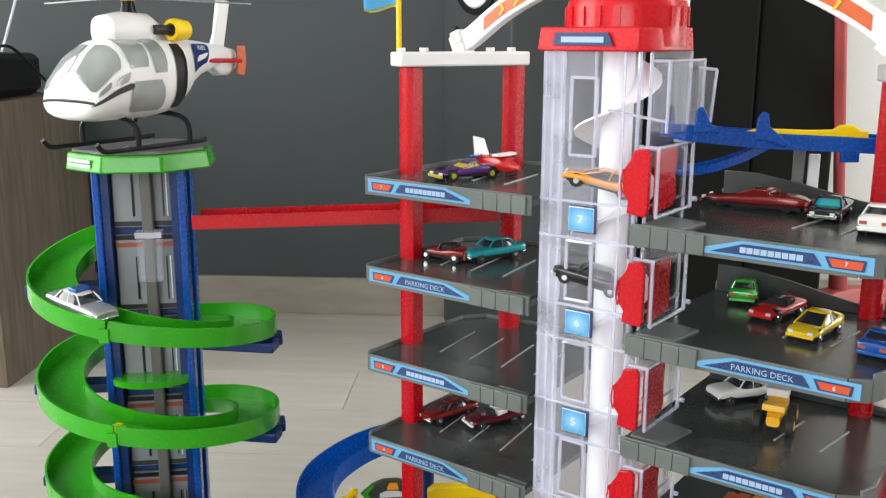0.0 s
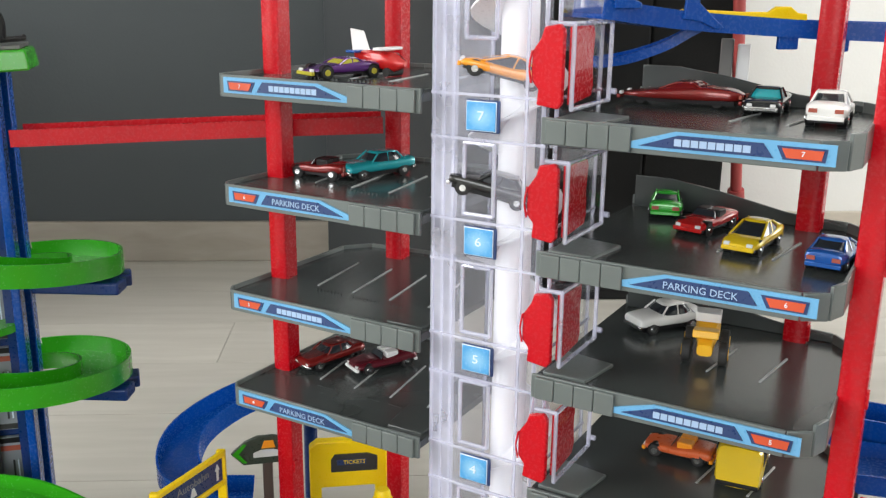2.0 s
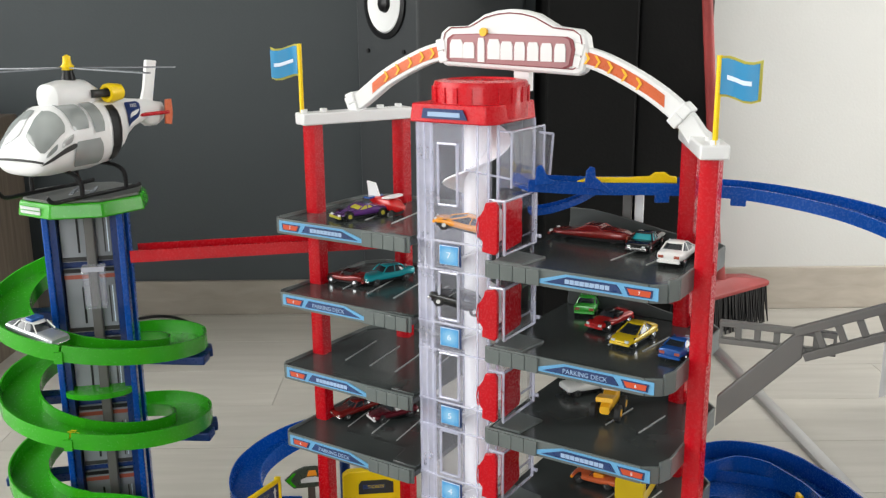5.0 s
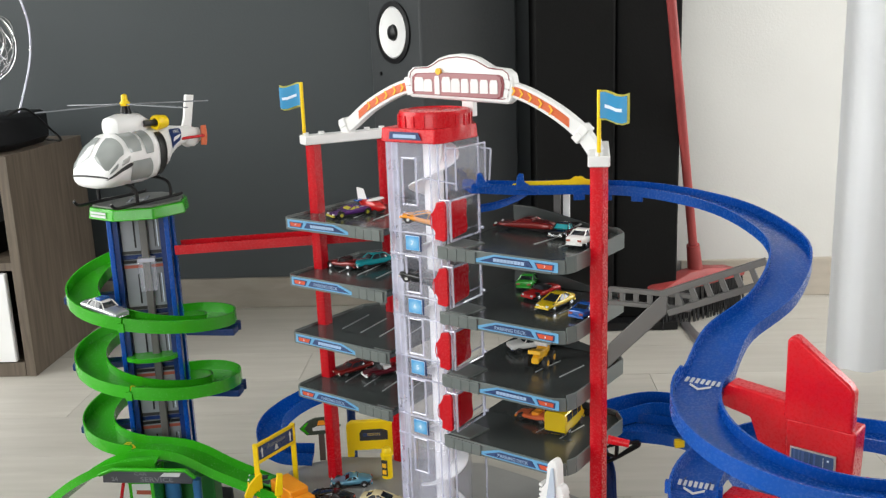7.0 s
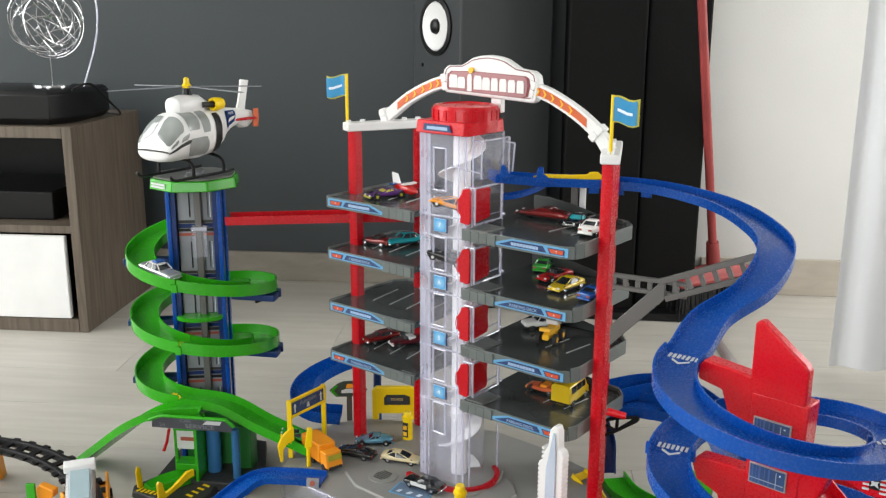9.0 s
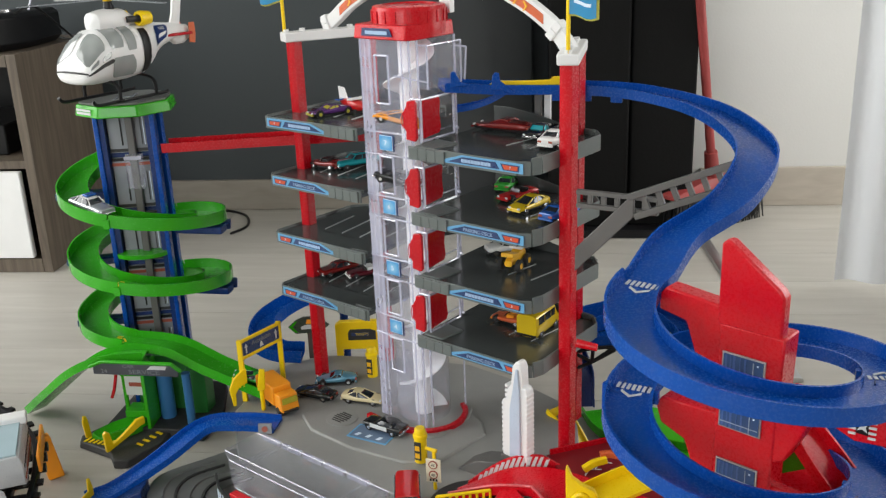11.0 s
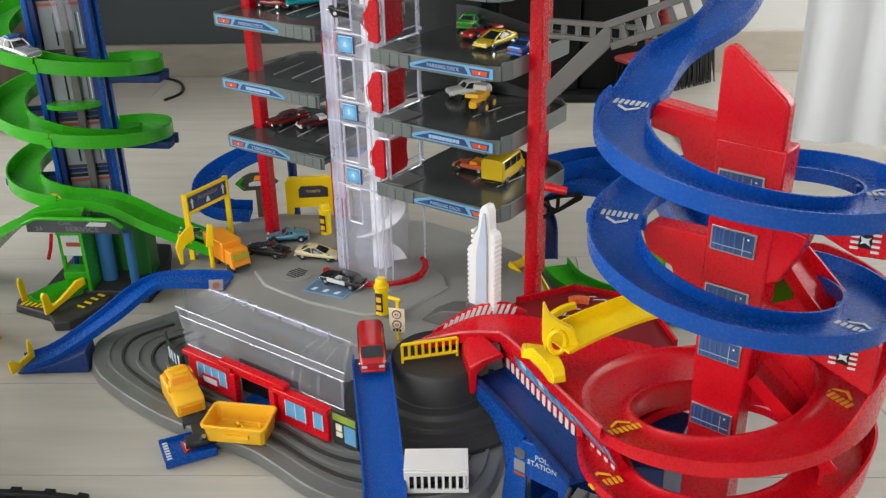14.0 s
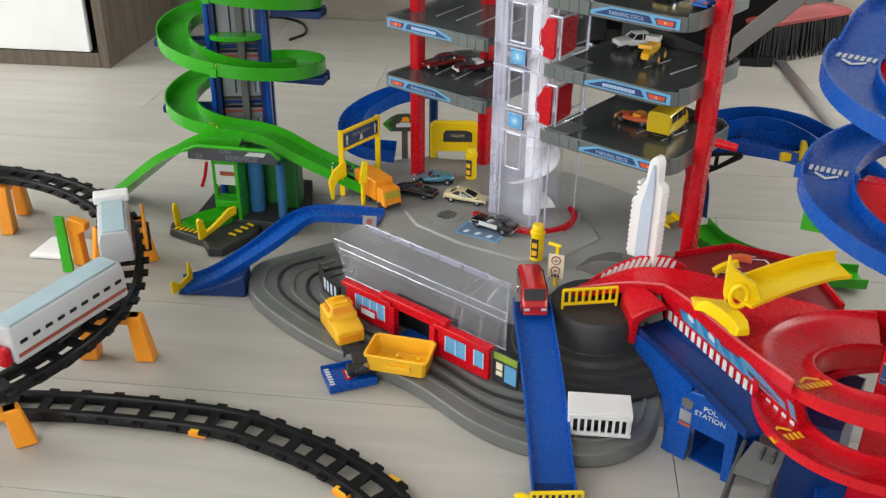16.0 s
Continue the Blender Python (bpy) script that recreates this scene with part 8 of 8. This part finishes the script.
part("triangle_border", b, P_RED, bt)
b = B()
slab(b, (0.005, 0.0, 0.0081), (1, 0, 0), (0, 1, 0), [(-0.008, -0.008), (-0.008, 0.008), (0.008, 0.0)], 0.0005)
part("triangle_field", b, LINE, bt)
for k in range(8):
    b = B()
    slab(b, (-0.027, -0.021 + 0.0054 * k, 0.0076), (1, 0, 0), (0, 1, 0), rect(0, 0, 0.006, 0.0032), 0.0005)
    part("stripe", b, LINE, bt)
for sgn in (-1, 1):
    b = B()
    box(b, 0, sgn * 0.022, 0.009, 0.060, 0.002, 0.006)
    part("tile_rim", b, BLUE, bt)

# ---- small furniture of the platform ----
PZ = 0.0803
au = thing("motorway_gate", 0, 0, 0, 0, "yellow motorway gate with a dark sign", "toy gate")
a0, a1 = Vector((-0.155, 0.779, 0)), Vector((-0.113, 0.854, 0))
for p in (a0, a1):
    b = B()
    slab(b, p + Vector((-0.004, -0.003, PZ)), (1, 0, 0), (0, 1, 0), rect(0, 0, 0.008, 0.006), 0.105)
    part("gate_post", b, YELLOW, au, "", 0.001)
d = (a1 - a0)
b = B()
for z0, z1 in ((PZ + 0.072, PZ + 0.077), (PZ + 0.100, PZ + 0.105)):
    slab(b, a0 + Vector((0, 0, 0)), d, (0, 0, 1), rect(0, z0, d.length, z1), 0.005)
part("gate_frame", b, YELLOW, au, "", 0.001)
b = B()
slab(b, a0 + Vector((0, 0, 0)), d, (0, 0, 1), rect(0.003, PZ + 0.077, d.length - 0.003, PZ + 0.100), 0.003)
part("gate_sign", b, NAVY, au, "dark blue motorway sign")
dn = d.normalized()
letters("gate_letters", "Autobahn", 0.0105, SILVER, au, facing(a0 + d * 0.5 + Vector((dn.y, -dn.x, 0)) * 0.0040 + Vector((0, 0, PZ + 0.0925)), dn, (0, 0, 1)))
for t_ in (0.12, 0.88):
    b = B()
    slab(b, a0 + d * t_ + Vector((dn.y, -dn.x, 0)) * 0.0032 + Vector((0, 0, PZ)), d, (0, 0, 1), [(-0.0012, 0.080), (0.0012, 0.080), (0.0012, 0.090), (0.003, 0.090), (0, 0.096), (-0.003, 0.090), (-0.0012, 0.090)], 0.0008)
    part("sign_arrow", b, LINE, au)
b = B()
slab(b, a0 + d * 0.5 + Vector((dn.y, -dn.x, 0)) * 0.0032 + Vector((0, 0, PZ)), d, (0, 0, 1), [(-0.004, 0.080), (0.004, 0.080), (0.0012, 0.088), (-0.0012, 0.088)], 0.0008)
part("sign_road", b, LINE, au)
b = B()
slab(b, (-0.170, 0.762, PZ), (0.8, 0.6, 0), (0, 0, 1), [(0, 0), (0.005, 0), (0.006, 0.020), (0.012, 0.030), (0.026, 0.034), (0.026, 0.058), (0.020, 0.058), (0.004, 0.046), (-0.004, 0.030)], 0.004)
part("barrier_arm", b, YELLOW, au, "yellow barrier cage", 0.001)
for k in range(4):
    b = B()
    rod(b, (-0.168 + 0.005 * k, 0.762 + 0.004 * k, PZ + 0.028), (-0.166 + 0.005 * k, 0.763 + 0.004 * k, PZ + 0.050), 0.0012, n=6)
    part("cage_bar", b, YELLOW, au)
b = B()
rod(b, (-0.118, 0.752, PZ), (-0.118, 0.752, PZ + 0.040), 0.0035, n=10)
part("signal_post", b, YELLOW, au)
b = B()
slab(b, (-0.124, 0.750, PZ + 0.036), (1, 0.3, 0), (0.1, 0, 1), [(0, 0), (0.012, 0), (0.011, 0.034), (0.002, 0.036)], 0.007)
part("signal_head", b, YELLOW, au, "", 0.0015)

tk = thing("ticket_gate", -0.003, 0.962, PZ - 0.001, 6, "yellow ticket gate with a dark panel", "toy gate")
b = B()
slab(b, (-0.040, 0, 0), (1, 0, 0), (0, 0, 1), [(0, 0), (0.012, 0), (0.012, 0.012), (0.068, 0.012), (0.068, 0.0), (0.080, 0), (0.080, 0.058), (0.072, 0.064), (0.008, 0.064), (0, 0.058)], 0.012)
part("gate_body", b, YELLOW, tk, "", 0.0015)
b = B()
slab(b, (-0.040, -0.0122, 0), (1, 0, 0), (0, 0, 1), [(0.022, 0.030), (0.070, 0.030), (0.070, 0.046), (0.060, 0.050), (0.026, 0.050), (0.022, 0.044)], 0.001)
pn = part("gate_panel", b, BASE2, tk, "dark panel")
b = B()
slab(b, (-0.040, -0.0134, 0), (1, 0, 0), (0, 0, 1), rect(0.028, 0.038, 0.058, 0.044), 0.0006)
part("panel_screen", b, NAVY, pn)
letters("ticket_letters", "TICKETS", 0.006, YELLOW, tk, facing((0.006, -0.0142, 0.041), (1, 0, 0), (0, 0, 1)))

ds = thing("direction_sign", -0.083, 0.938, PZ, 10, "double-arrow direction sign on a dark post", "toy sign")
b = B()
box(b, 0, 0, 0.030, 0.010, 0.008, 0.060)
part("sign_post", b, plastic("brown_grey_plastic", (0.09, 0.065, 0.055), 0.45), ds, "", 0.001)
b = B()
slab(b, (0, -0.006, 0.064), (1, 0, 0), (0, 0, 1), [(-0.036, 0), (-0.024, -0.013), (0.018, -0.013), (0.034, 0.0), (0.020, 0.013), (0.006, 0.017), (-0.010, 0.017), (-0.022, 0.012)], 0.004)
ar = part("arrow_board", b, plastic("dark_olive_print", (0.045, 0.060, 0.045), 0.3, 0.3), ds, "dark arrow board with pale car print", 0.0006)
b = B()
slab(b, (0, -0.0108, 0.064), (1, 0, 0), (0, 0, 1), [(-0.034, 0), (-0.024, -0.010), (-0.020, -0.010), (-0.028, 0), (-0.020, 0.010), (-0.024, 0.010)], 0.0006)
part("arrow_edge", b, GREEN, ar)
b = B()
slab(b, (0, -0.0108, 0.064), (1, 0, 0), (0, 0, 1), [(-0.014, -0.005), (0.014, -0.005), (0.014, 0.0), (0.006, 0.003), (-0.006, 0.003), (-0.014, 0.0)], 0.0006)
part("car_print", b, LINE, ar)
b = B()
slab(b, (0, -0.0108, 0.0705), (1, 0, 0), (0, 0, 1), [(-0.006, -0.002), (0.008, -0.002), (0.006, 0.006), (-0.003, 0.006)], 0.0006)
part("orange_print", b, ORANGE, ar)


def fuel_pump(x, y, z, h, label):
    ob = thing("fuel_pump", x, y, z, -20, label, "toy pump", "toy pumps")
    b2 = B()
    turned(b2, [(0.0088, 0.0), (0.0088, h * 0.70), (0.0102, h * 0.72), (0.0102, h * 0.80), (0.0080, h * 0.83), (0.0078, h * 0.94), (0.0060, h)], 20)
    part("pump_body", b2, YELLOW, ob)
    b2 = B()
    slab(b2, (-0.0048, -0.0084, h * 0.12), (1, 0, 0), (0, 0, 1), rect(0, 0, 0.0096, h * 0.52), 0.0016)
    pn2 = part("pump_label", b2, BASE2, ob, "dark pump label")
    for k in range(2):
        b2 = B()
        slab(b2, (-0.0034, -0.0102, h * (0.18 + 0.22 * k)), (1, 0, 0), (0, 0, 1), rect(0, 0, 0.0068, h * 0.14), 0.0006)
        part("label_box", b2, AMBER, pn2)
    return ob


fuel_pump(0.034, 0.872, PZ, 0.052, "yellow fuel pump beside the tower")
fuel_pump(0.146, 0.608, PZ + 0.0035, 0.052, "yellow fuel pump at the edge of the pad")
ss = thing("speed_sign", 0.172, 0.545, PZ, -10, "small yellow sign post with round speed signs", "toy sign")
b = B()
rod(b, (0, 0, 0), (0, 0, 0.058), 0.0025, n=8)
rod(b, (0.004, -0.001, 0.058), (-0.012, 0.002, 0.059), 0.0025, n=8)
part("post", b, YELLOW, ss)
b = B()
slab(b, (0, -0.004, 0.014), (1, 0, 0), (0, 0, 1), rect(-0.010, 0, 0.010, 0.034), 0.002)
pb = part("sign_board", b, CREAM, ss, "cream board with two round signs", 0.0006)
for k in range(2):
    for r0, mat, dd in ((0.0062, RUST, 0.0), (0.0046, CREAM, 0.0005)):
        b = B()
        rod(b, (0, -0.0061 - dd, 0.0255 + 0.0145 * k), (0, -0.0068 - dd, 0.0255 + 0.0145 * k), r0, n=18)
        part("round_sign", b, mat, pb)
    letters("sign_number", "40" if k == 0 else "45", 0.0055, BLACK, pb, facing((0, -0.0076, 0.0255 + 0.0145 * k), (1, 0, 0), (0, 0, 1)))
for k in range(3):
    b = B()
    box(b, -0.004 + 0.004 * k, -0.0064, 0.0175, 0.0024, 0.001, 0.003)
    part("sign_mark", b, BLACK, pb)
fn = thing("yellow_fence", 0, 0, 0, 0, "short yellow railing on the platform edge", "toy fence")
railing(fn, (0.181, 0.482), (0.247, 0.499), 0.0845, 0.026, 8, YELLOW)

# white skyscraper
wb_ = thing("white_skyscraper", 0.279, 0.565, PZ, -38, "white moulded skyscraper with stepped sides", "toy building")
b = B()
slab(b, (0, -0.004, 0), (1, 0, 0), (0, 0, 1), [(-0.022, 0), (0.022, 0), (0.022, 0.112), (0.019, 0.117), (0.014, 0.118), (0.013, 0.146), (0.009, 0.154), (0.003, 0.154), (-0.003, 0.146), (-0.006, 0.118), (-0.013, 0.106), (-0.016, 0.092), (-0.022, 0.088)], -0.016)
part("shell", b, WHITE, wb_, "", 0.002)
b = B()
slab(b, (0, -0.004, 0), (1, 0, 0), (0, 0, 1), [(-0.008, 0.002), (0.012, 0.002), (0.011, 0.112), (0.008, 0.144), (0.004, 0.144), (-0.001, 0.112), (-0.007, 0.080)], 0.003)
part("front_panel", b, plastic("pale_blue_white_plastic", (0.50, 0.58, 0.70), 0.3), wb_, "pale blue-white smooth front", 0.002)
for k in range(15):
    b = B()
    box(b, -0.0205 + (0.0 if k < 11 else 0.006), 0.004, 0.008 + 0.0074 * k, 0.0055, 0.016, 0.0046)
    part("ledge", b, WHITE, wb_, "", 0.0012)
    b = B()
    box(b, 0.0205, 0.004, 0.008 + 0.0070 * k, 0.0045, 0.016, 0.0046)
    part("ledge", b, WHITE, wb_, "", 0.0012)
for ob in wb_.children:
    ob.data.transform(Matrix.Translation((0, 0, 0.040)))
b = B()
box(b, -0.002, 0.004, 0.020, 0.050, 0.015, 0.040)
part("base_block", b, GIRDER, wb_, "grey block under the tower", 0.0015)
wb_.scale = (0.95, 0.9, 0.92)
gw = thing("grey_wedge", 0.238, 0.594, PZ, -30, "small grey ramp wedge", "toy ramp")
b = B()
quads(b, [[(-0.035, -0.02, 0), (0.03, -0.02, 0), (0.03, 0.02, 0), (-0.035, 0.02, 0)], [(-0.005, -0.016, 0.020), (0.028, -0.016, 0.028), (0.028, 0.016, 0.028), (-0.005, 0.016, 0.020)]])
part("wedge", b, GIRDER, gw, "", 0.001)

# white slotted crate on the lanes
cr = thing("white_crate", 0.226, 0.322, 0.0215, 1, "white slotted plastic crate", "toy crate")
for nm, args in (("lid", (0, 0.018, 0.030, 0.070, 0.036, 0.003)), ("back_panel", (0, 0.035, 0.0145, 0.070, 0.003, 0.027)),
                 ("bottom_rail", (0, 0.0, 0.0025, 0.070, 0.003, 0.005)), ("top_rail", (0, 0.0, 0.0255, 0.070, 0.003, 0.006)),
                 ("side_panel", (-0.0335, 0.0175, 0.0145, 0.003, 0.031, 0.027)), ("side_panel", (0.0335, 0.0175, 0.0145, 0.003, 0.031, 0.027))):
    b = B()
    box(b, *args)
    part(nm, b, WHITE, cr, "", 0.0006)
for k in range(9):
    b = B()
    box(b, -0.0305 + 0.0076 * k, 0, 0.014, 0.0028, 0.003, 0.019)
    part("slat", b, WHITE, cr)
b = B()
box(b, 0, 0.031, 0.014, 0.064, 0.002, 0.026)
part("inner_back", b, BLACK, cr)

# ---- train, track and pillars ----
tr = thing("floor_rail_track", 0, 0, 0, 0, "black plastic rail track lying on the floor", "toy railway")
cl = spline([(-0.78, 0.20, 0.002), (-0.62, 0.285, 0.002), (-0.467, 0.308, 0.002), (-0.336, 0.316, 0.002), (-0.20, 0.309, 0.002), (-0.13, 0.288, 0.002), (-0.06, 0.257, 0.002), (0.01, 0.205, 0.002), (0.055, 0.13, 0.002), (0.07, 0.04, 0.002)], 10)


def rail_track(parent, cl, gauge=0.017):
    for k in (-1, 1):
        b2 = B()
        sweep(b2, cl, [(k * gauge - 0.0055, 0), (k * gauge + 0.0055, 0), (k * gauge + 0.0055, 0.007), (k * gauge + 0.003, 0.012), (k * gauge - 0.003, 0.012), (k * gauge - 0.0055, 0.007)])
        part("rail", b2, BLACK, parent)
    acc = 0.0
    for p, q in zip(cl, cl[1:]):
        acc += (q - p).length
        if acc > 0.030:
            acc = 0.0
            d = (q - p).normalized()
            b2 = B()
            slab(b2, q - Vector((-d.y, d.x, 0)) * 0.028, (-d.y, d.x, 0), d, rect(0, -0.006, 0.056, 0.006), -0.004)
            o2 = part("sleeper", b2, BLACK, parent)
            o2.location.z += 0.005


rail_track(tr, cl)
et = thing("raised_rail_track", 0, 0, 0, 0, "black rail track raised on orange pillars", "toy railway")
cl2 = spline([(-0.86, 0.73, 0.082), (-0.76, 0.765, 0.082), (-0.68, 0.765, 0.081), (-0.59, 0.74, 0.080), (-0.505, 0.69, 0.079), (-0.44, 0.62, 0.077), (-0.395, 0.53, 0.074), (-0.372, 0.44, 0.071), (-0.385, 0.35, 0.066), (-0.43, 0.27, 0.060), (-0.50, 0.20, 0.054)], 9)
rail_track(et, cl2, 0.015)


def pillar(x, y, h, turn, two=True):
    ob = thing("track_pillar", x, y, 0, turn, "orange plastic pillar carrying the raised track", "toy pillar", "orange pillars")
    for sgn in ((-1, 1) if two else (0,)):
        b2 = B()
        quads(b2, [[(sgn * 0.036 + sx * 0.012, sy * 0.010, 0.001) for sx, sy in ((-1, -1), (1, -1), (1, 1), (-1, 1))], [(sgn * 0.028 + sx * 0.009, sy * 0.008, h) for sx, sy in ((-1, -1), (1, -1), (1, 1), (-1, 1))]])
        part("leg", b2, ORANGE, ob, "", 0.002)
    b2 = B()
    box(b2, 0, 0, h - 0.006, 0.070 if two else 0.030, 0.016, 0.012)
    part("crossbar", b2, ORANGE, ob, "", 0.002)
    return ob


pillar(-0.374, 0.427, 0.066, 4)
pillar(-0.462, 0.655, 0.074, 40)
pillar(-0.695, 0.772, 0.078, 100)
pillar(-0.438, 0.235, 0.052, 35)
for x, y, a in ((-0.455, 0.292, 8), (-0.222, 0.290, -8), (-0.041, 0.214, -32), (0.012, 0.238, -32)):
    cp = thing("track_clip", x, y, 0.0005, a, "small orange clip beside the floor track", "toy clip", "track clips")
    b = B()
    box(b, 0, 0, 0.004, 0.022, 0.008, 0.007)
    part("clip", b, ORANGE, cp, "", 0.001)
    b = B()
    box(b, 0, 0.0, 0.0085, 0.016, 0.005, 0.003)
    part("clip_tooth", b, AMBER, cp)


def train_car(x, y, z, turn, tilt, L, label, nose=False):
    ob = new("train_car")
    ob.empty_display_size = 0.02
    ob.matrix_world = pose(x, y, z, 0, tilt, turn)
    tagged(ob, label, "toy train", "train cars")
    W2, H2 = 0.042, 0.044
    b2 = B()
    quads(b2, [[(xx, sy * W2 / 2 * k, 0.010 + zz) for sy, zz in ((-1, 0), (1, 0), (1.0, H2 * 0.72), (0.82, H2), (-0.82, H2), (-1.0, H2 * 0.72))] for xx, k in ((-L / 2, 0.94), (-L / 2 + 0.004, 1), (L / 2 - 0.004, 1), (L / 2, 0.94))])
    part("shell", b2, TRAIN, ob, "pale grey carriage shell", 0.0015)
    b2 = B()
    box(b2, 0, 0, 0.010 + H2 + 0.0012, L * 0.94, W2 * 0.68, 0.003)
    part("roof", b2, plastic("pale_blue_roof", (0.38, 0.50, 0.55), 0.4), ob, "pale blue roof panel", 0.001)
    for sgn in (-1, 1):
        n = 9
        for k in range(n):
            b2 = B()
            box(b2, -L * 0.42 + L * 0.84 * k / (n - 1), sgn * (W2 / 2 + 0.0002), 0.010 + H2 * 0.56, L * 0.058, 0.0012, 0.0042)
            part("window", b2, BLACK, ob)
        b2 = B()
        box(b2, 0, sgn * (W2 / 2 + 0.0002), 0.010 + H2 * 0.22, L * 0.96, 0.0012, 0.0045)
        part("side_stripe", b2, RUST, ob)
        for k in (-0.36, -0.22, 0.22, 0.36):
            b2 = B()
            rod(b2, (k * L, sgn * 0.014, 0.008), (k * L, sgn * 0.020, 0.008), 0.008, n=14)
            part("wheel", b2, BLACK, ob)
    b2 = B()
    box(b2, 0, 0, 0.009, L * 0.9, W2 * 0.7, 0.006)
    part("underframe", b2, BLACK, ob)
    if nose:
        b2 = B()
        box(b2, L / 2 + 0.006, 0, 0.020, 0.012, 0.030, 0.022)
        part("coupling", b2, RED, ob, "red coupling box", 0.003)
    return ob


train_car(-0.399, 0.362, 0.082, -112, 1.5, 0.165, "pale grey train carriage with pale blue roof on the raised track", True)
lead = train_car(-0.416, 0.552, 0.087, -65, 1.5, 0.110, "pale grey train carriage with amber side leading the curve")
b = B()
box(b, -0.047, 0, 0.058, 0.022, 0.046, 0.012)
part("end_block", b, WHITE, lead, "plain white end block on the roof", 0.002)
am = thing("amber_side_panel", -0.392, 0.575, 0.098, -65, "amber side skirt leaning on the carriage", "toy part")
b = B()
box(b, 0, 0.006, 0.014, 0.095, 0.005, 0.026)
part("skirt", b, ORANGE, am, "", 0.002)
for k in range(3):
    b = B()
    rod(b, (-0.03 + 0.03 * k, 0.005, -0.002), (-0.03 + 0.03 * k, 0.012, -0.002), 0.007, n=12)
    part("wheel", b, BLACK, am)
# far clutter behind the pillars: white crossing with a green post
cx_ = thing("level_crossing", -0.562, 0.690, 0, 0, "white level crossing stand with a green bar and orange post", "toy crossing")
b = B()
quads(b, [[(sx * 0.054 * k, sy * 0.030 * k, z) for sx, sy in ((-1, -1), (0.9, -1), (1, -0.2), (0.7, 1), (-0.9, 1))] for z, k in ((0.001, 1), (0.006, 1), (0.009, 0.9))])
part("stand", b, WHITE, cx_, "", 0.001)
b = B()
quads(b, [[(0.024 + sx * 0.008, -0.062 + sy * 0.003, 0.001) for sx, sy in ((-1, -1), (1, -1), (1, 1), (-1, 1))], [(0.018 + sx * 0.007, -0.052 + sy * 0.003, 0.086) for sx, sy in ((-1, -1), (1, -1), (1, 1), (-1, 1))]])
part("bar", b, GREEN, cx_, "green bar", 0.001)
b = B()
slab(b, (0.034, -0.030, 0.001), (1, -0.2, 0), (0, 0, 1), [(-0.010, 0), (0.010, 0), (0.008, 0.054), (0.020, 0.060), (0.022, 0.072), (-0.006, 0.078), (-0.012, 0.070)], 0.014)
part("orange_post", b, ORANGE, cx_, "orange post with a short arm", 0.002)

# ---- floor planks ----
PL, PWD = 1.28, 0.19
pm = B()
quads(pm, [[(-PL / 2 + 0.0004, -PWD / 2 + 0.0004, -0.008), (PL / 2 - 0.0004, -PWD / 2 + 0.0004, -0.008), (PL / 2 - 0.0004, PWD / 2 - 0.0004, -0.008), (-PL / 2 + 0.0004, PWD / 2 - 0.0004, -0.008)],
           [(-PL / 2 + 0.0004, -PWD / 2 + 0.0004, -0.001), (PL / 2 - 0.0004, -PWD / 2 + 0.0004, -0.001), (PL / 2 - 0.0004, PWD / 2 - 0.0004, -0.001), (-PL / 2 + 0.0004, PWD / 2 - 0.0004, -0.001)],
           [(-PL / 2 + 0.0006, -PWD / 2 + 0.0006, 0), (PL / 2 - 0.0006, -PWD / 2 + 0.0006, 0), (PL / 2 - 0.0006, PWD / 2 - 0.0006, 0), (-PL / 2 + 0.0006, PWD / 2 - 0.0006, 0)]])
plank_mesh = finish(pm, 0)
plank_mesh.materials.append(FLOOR)
row = 0
y = Y0 + 0.05
while y < Y1 + 0.12:
    x = X0 - 0.6 + (row * 0.47 % PL)
    while x < X1 + 0.7:
        a, c = max(x - PL / 2, X0 - 0.04), min(x + PL / 2, X1 + 0.04)
        if c - a > 0.02:
            pk = new("plank", plank_mesh)
            pk.parent = floor
            pk.location, pk.scale = ((a + c) / 2, y, 0), ((c - a) / PL, 1, 1)
        x += PL
    y += PWD
    row += 1
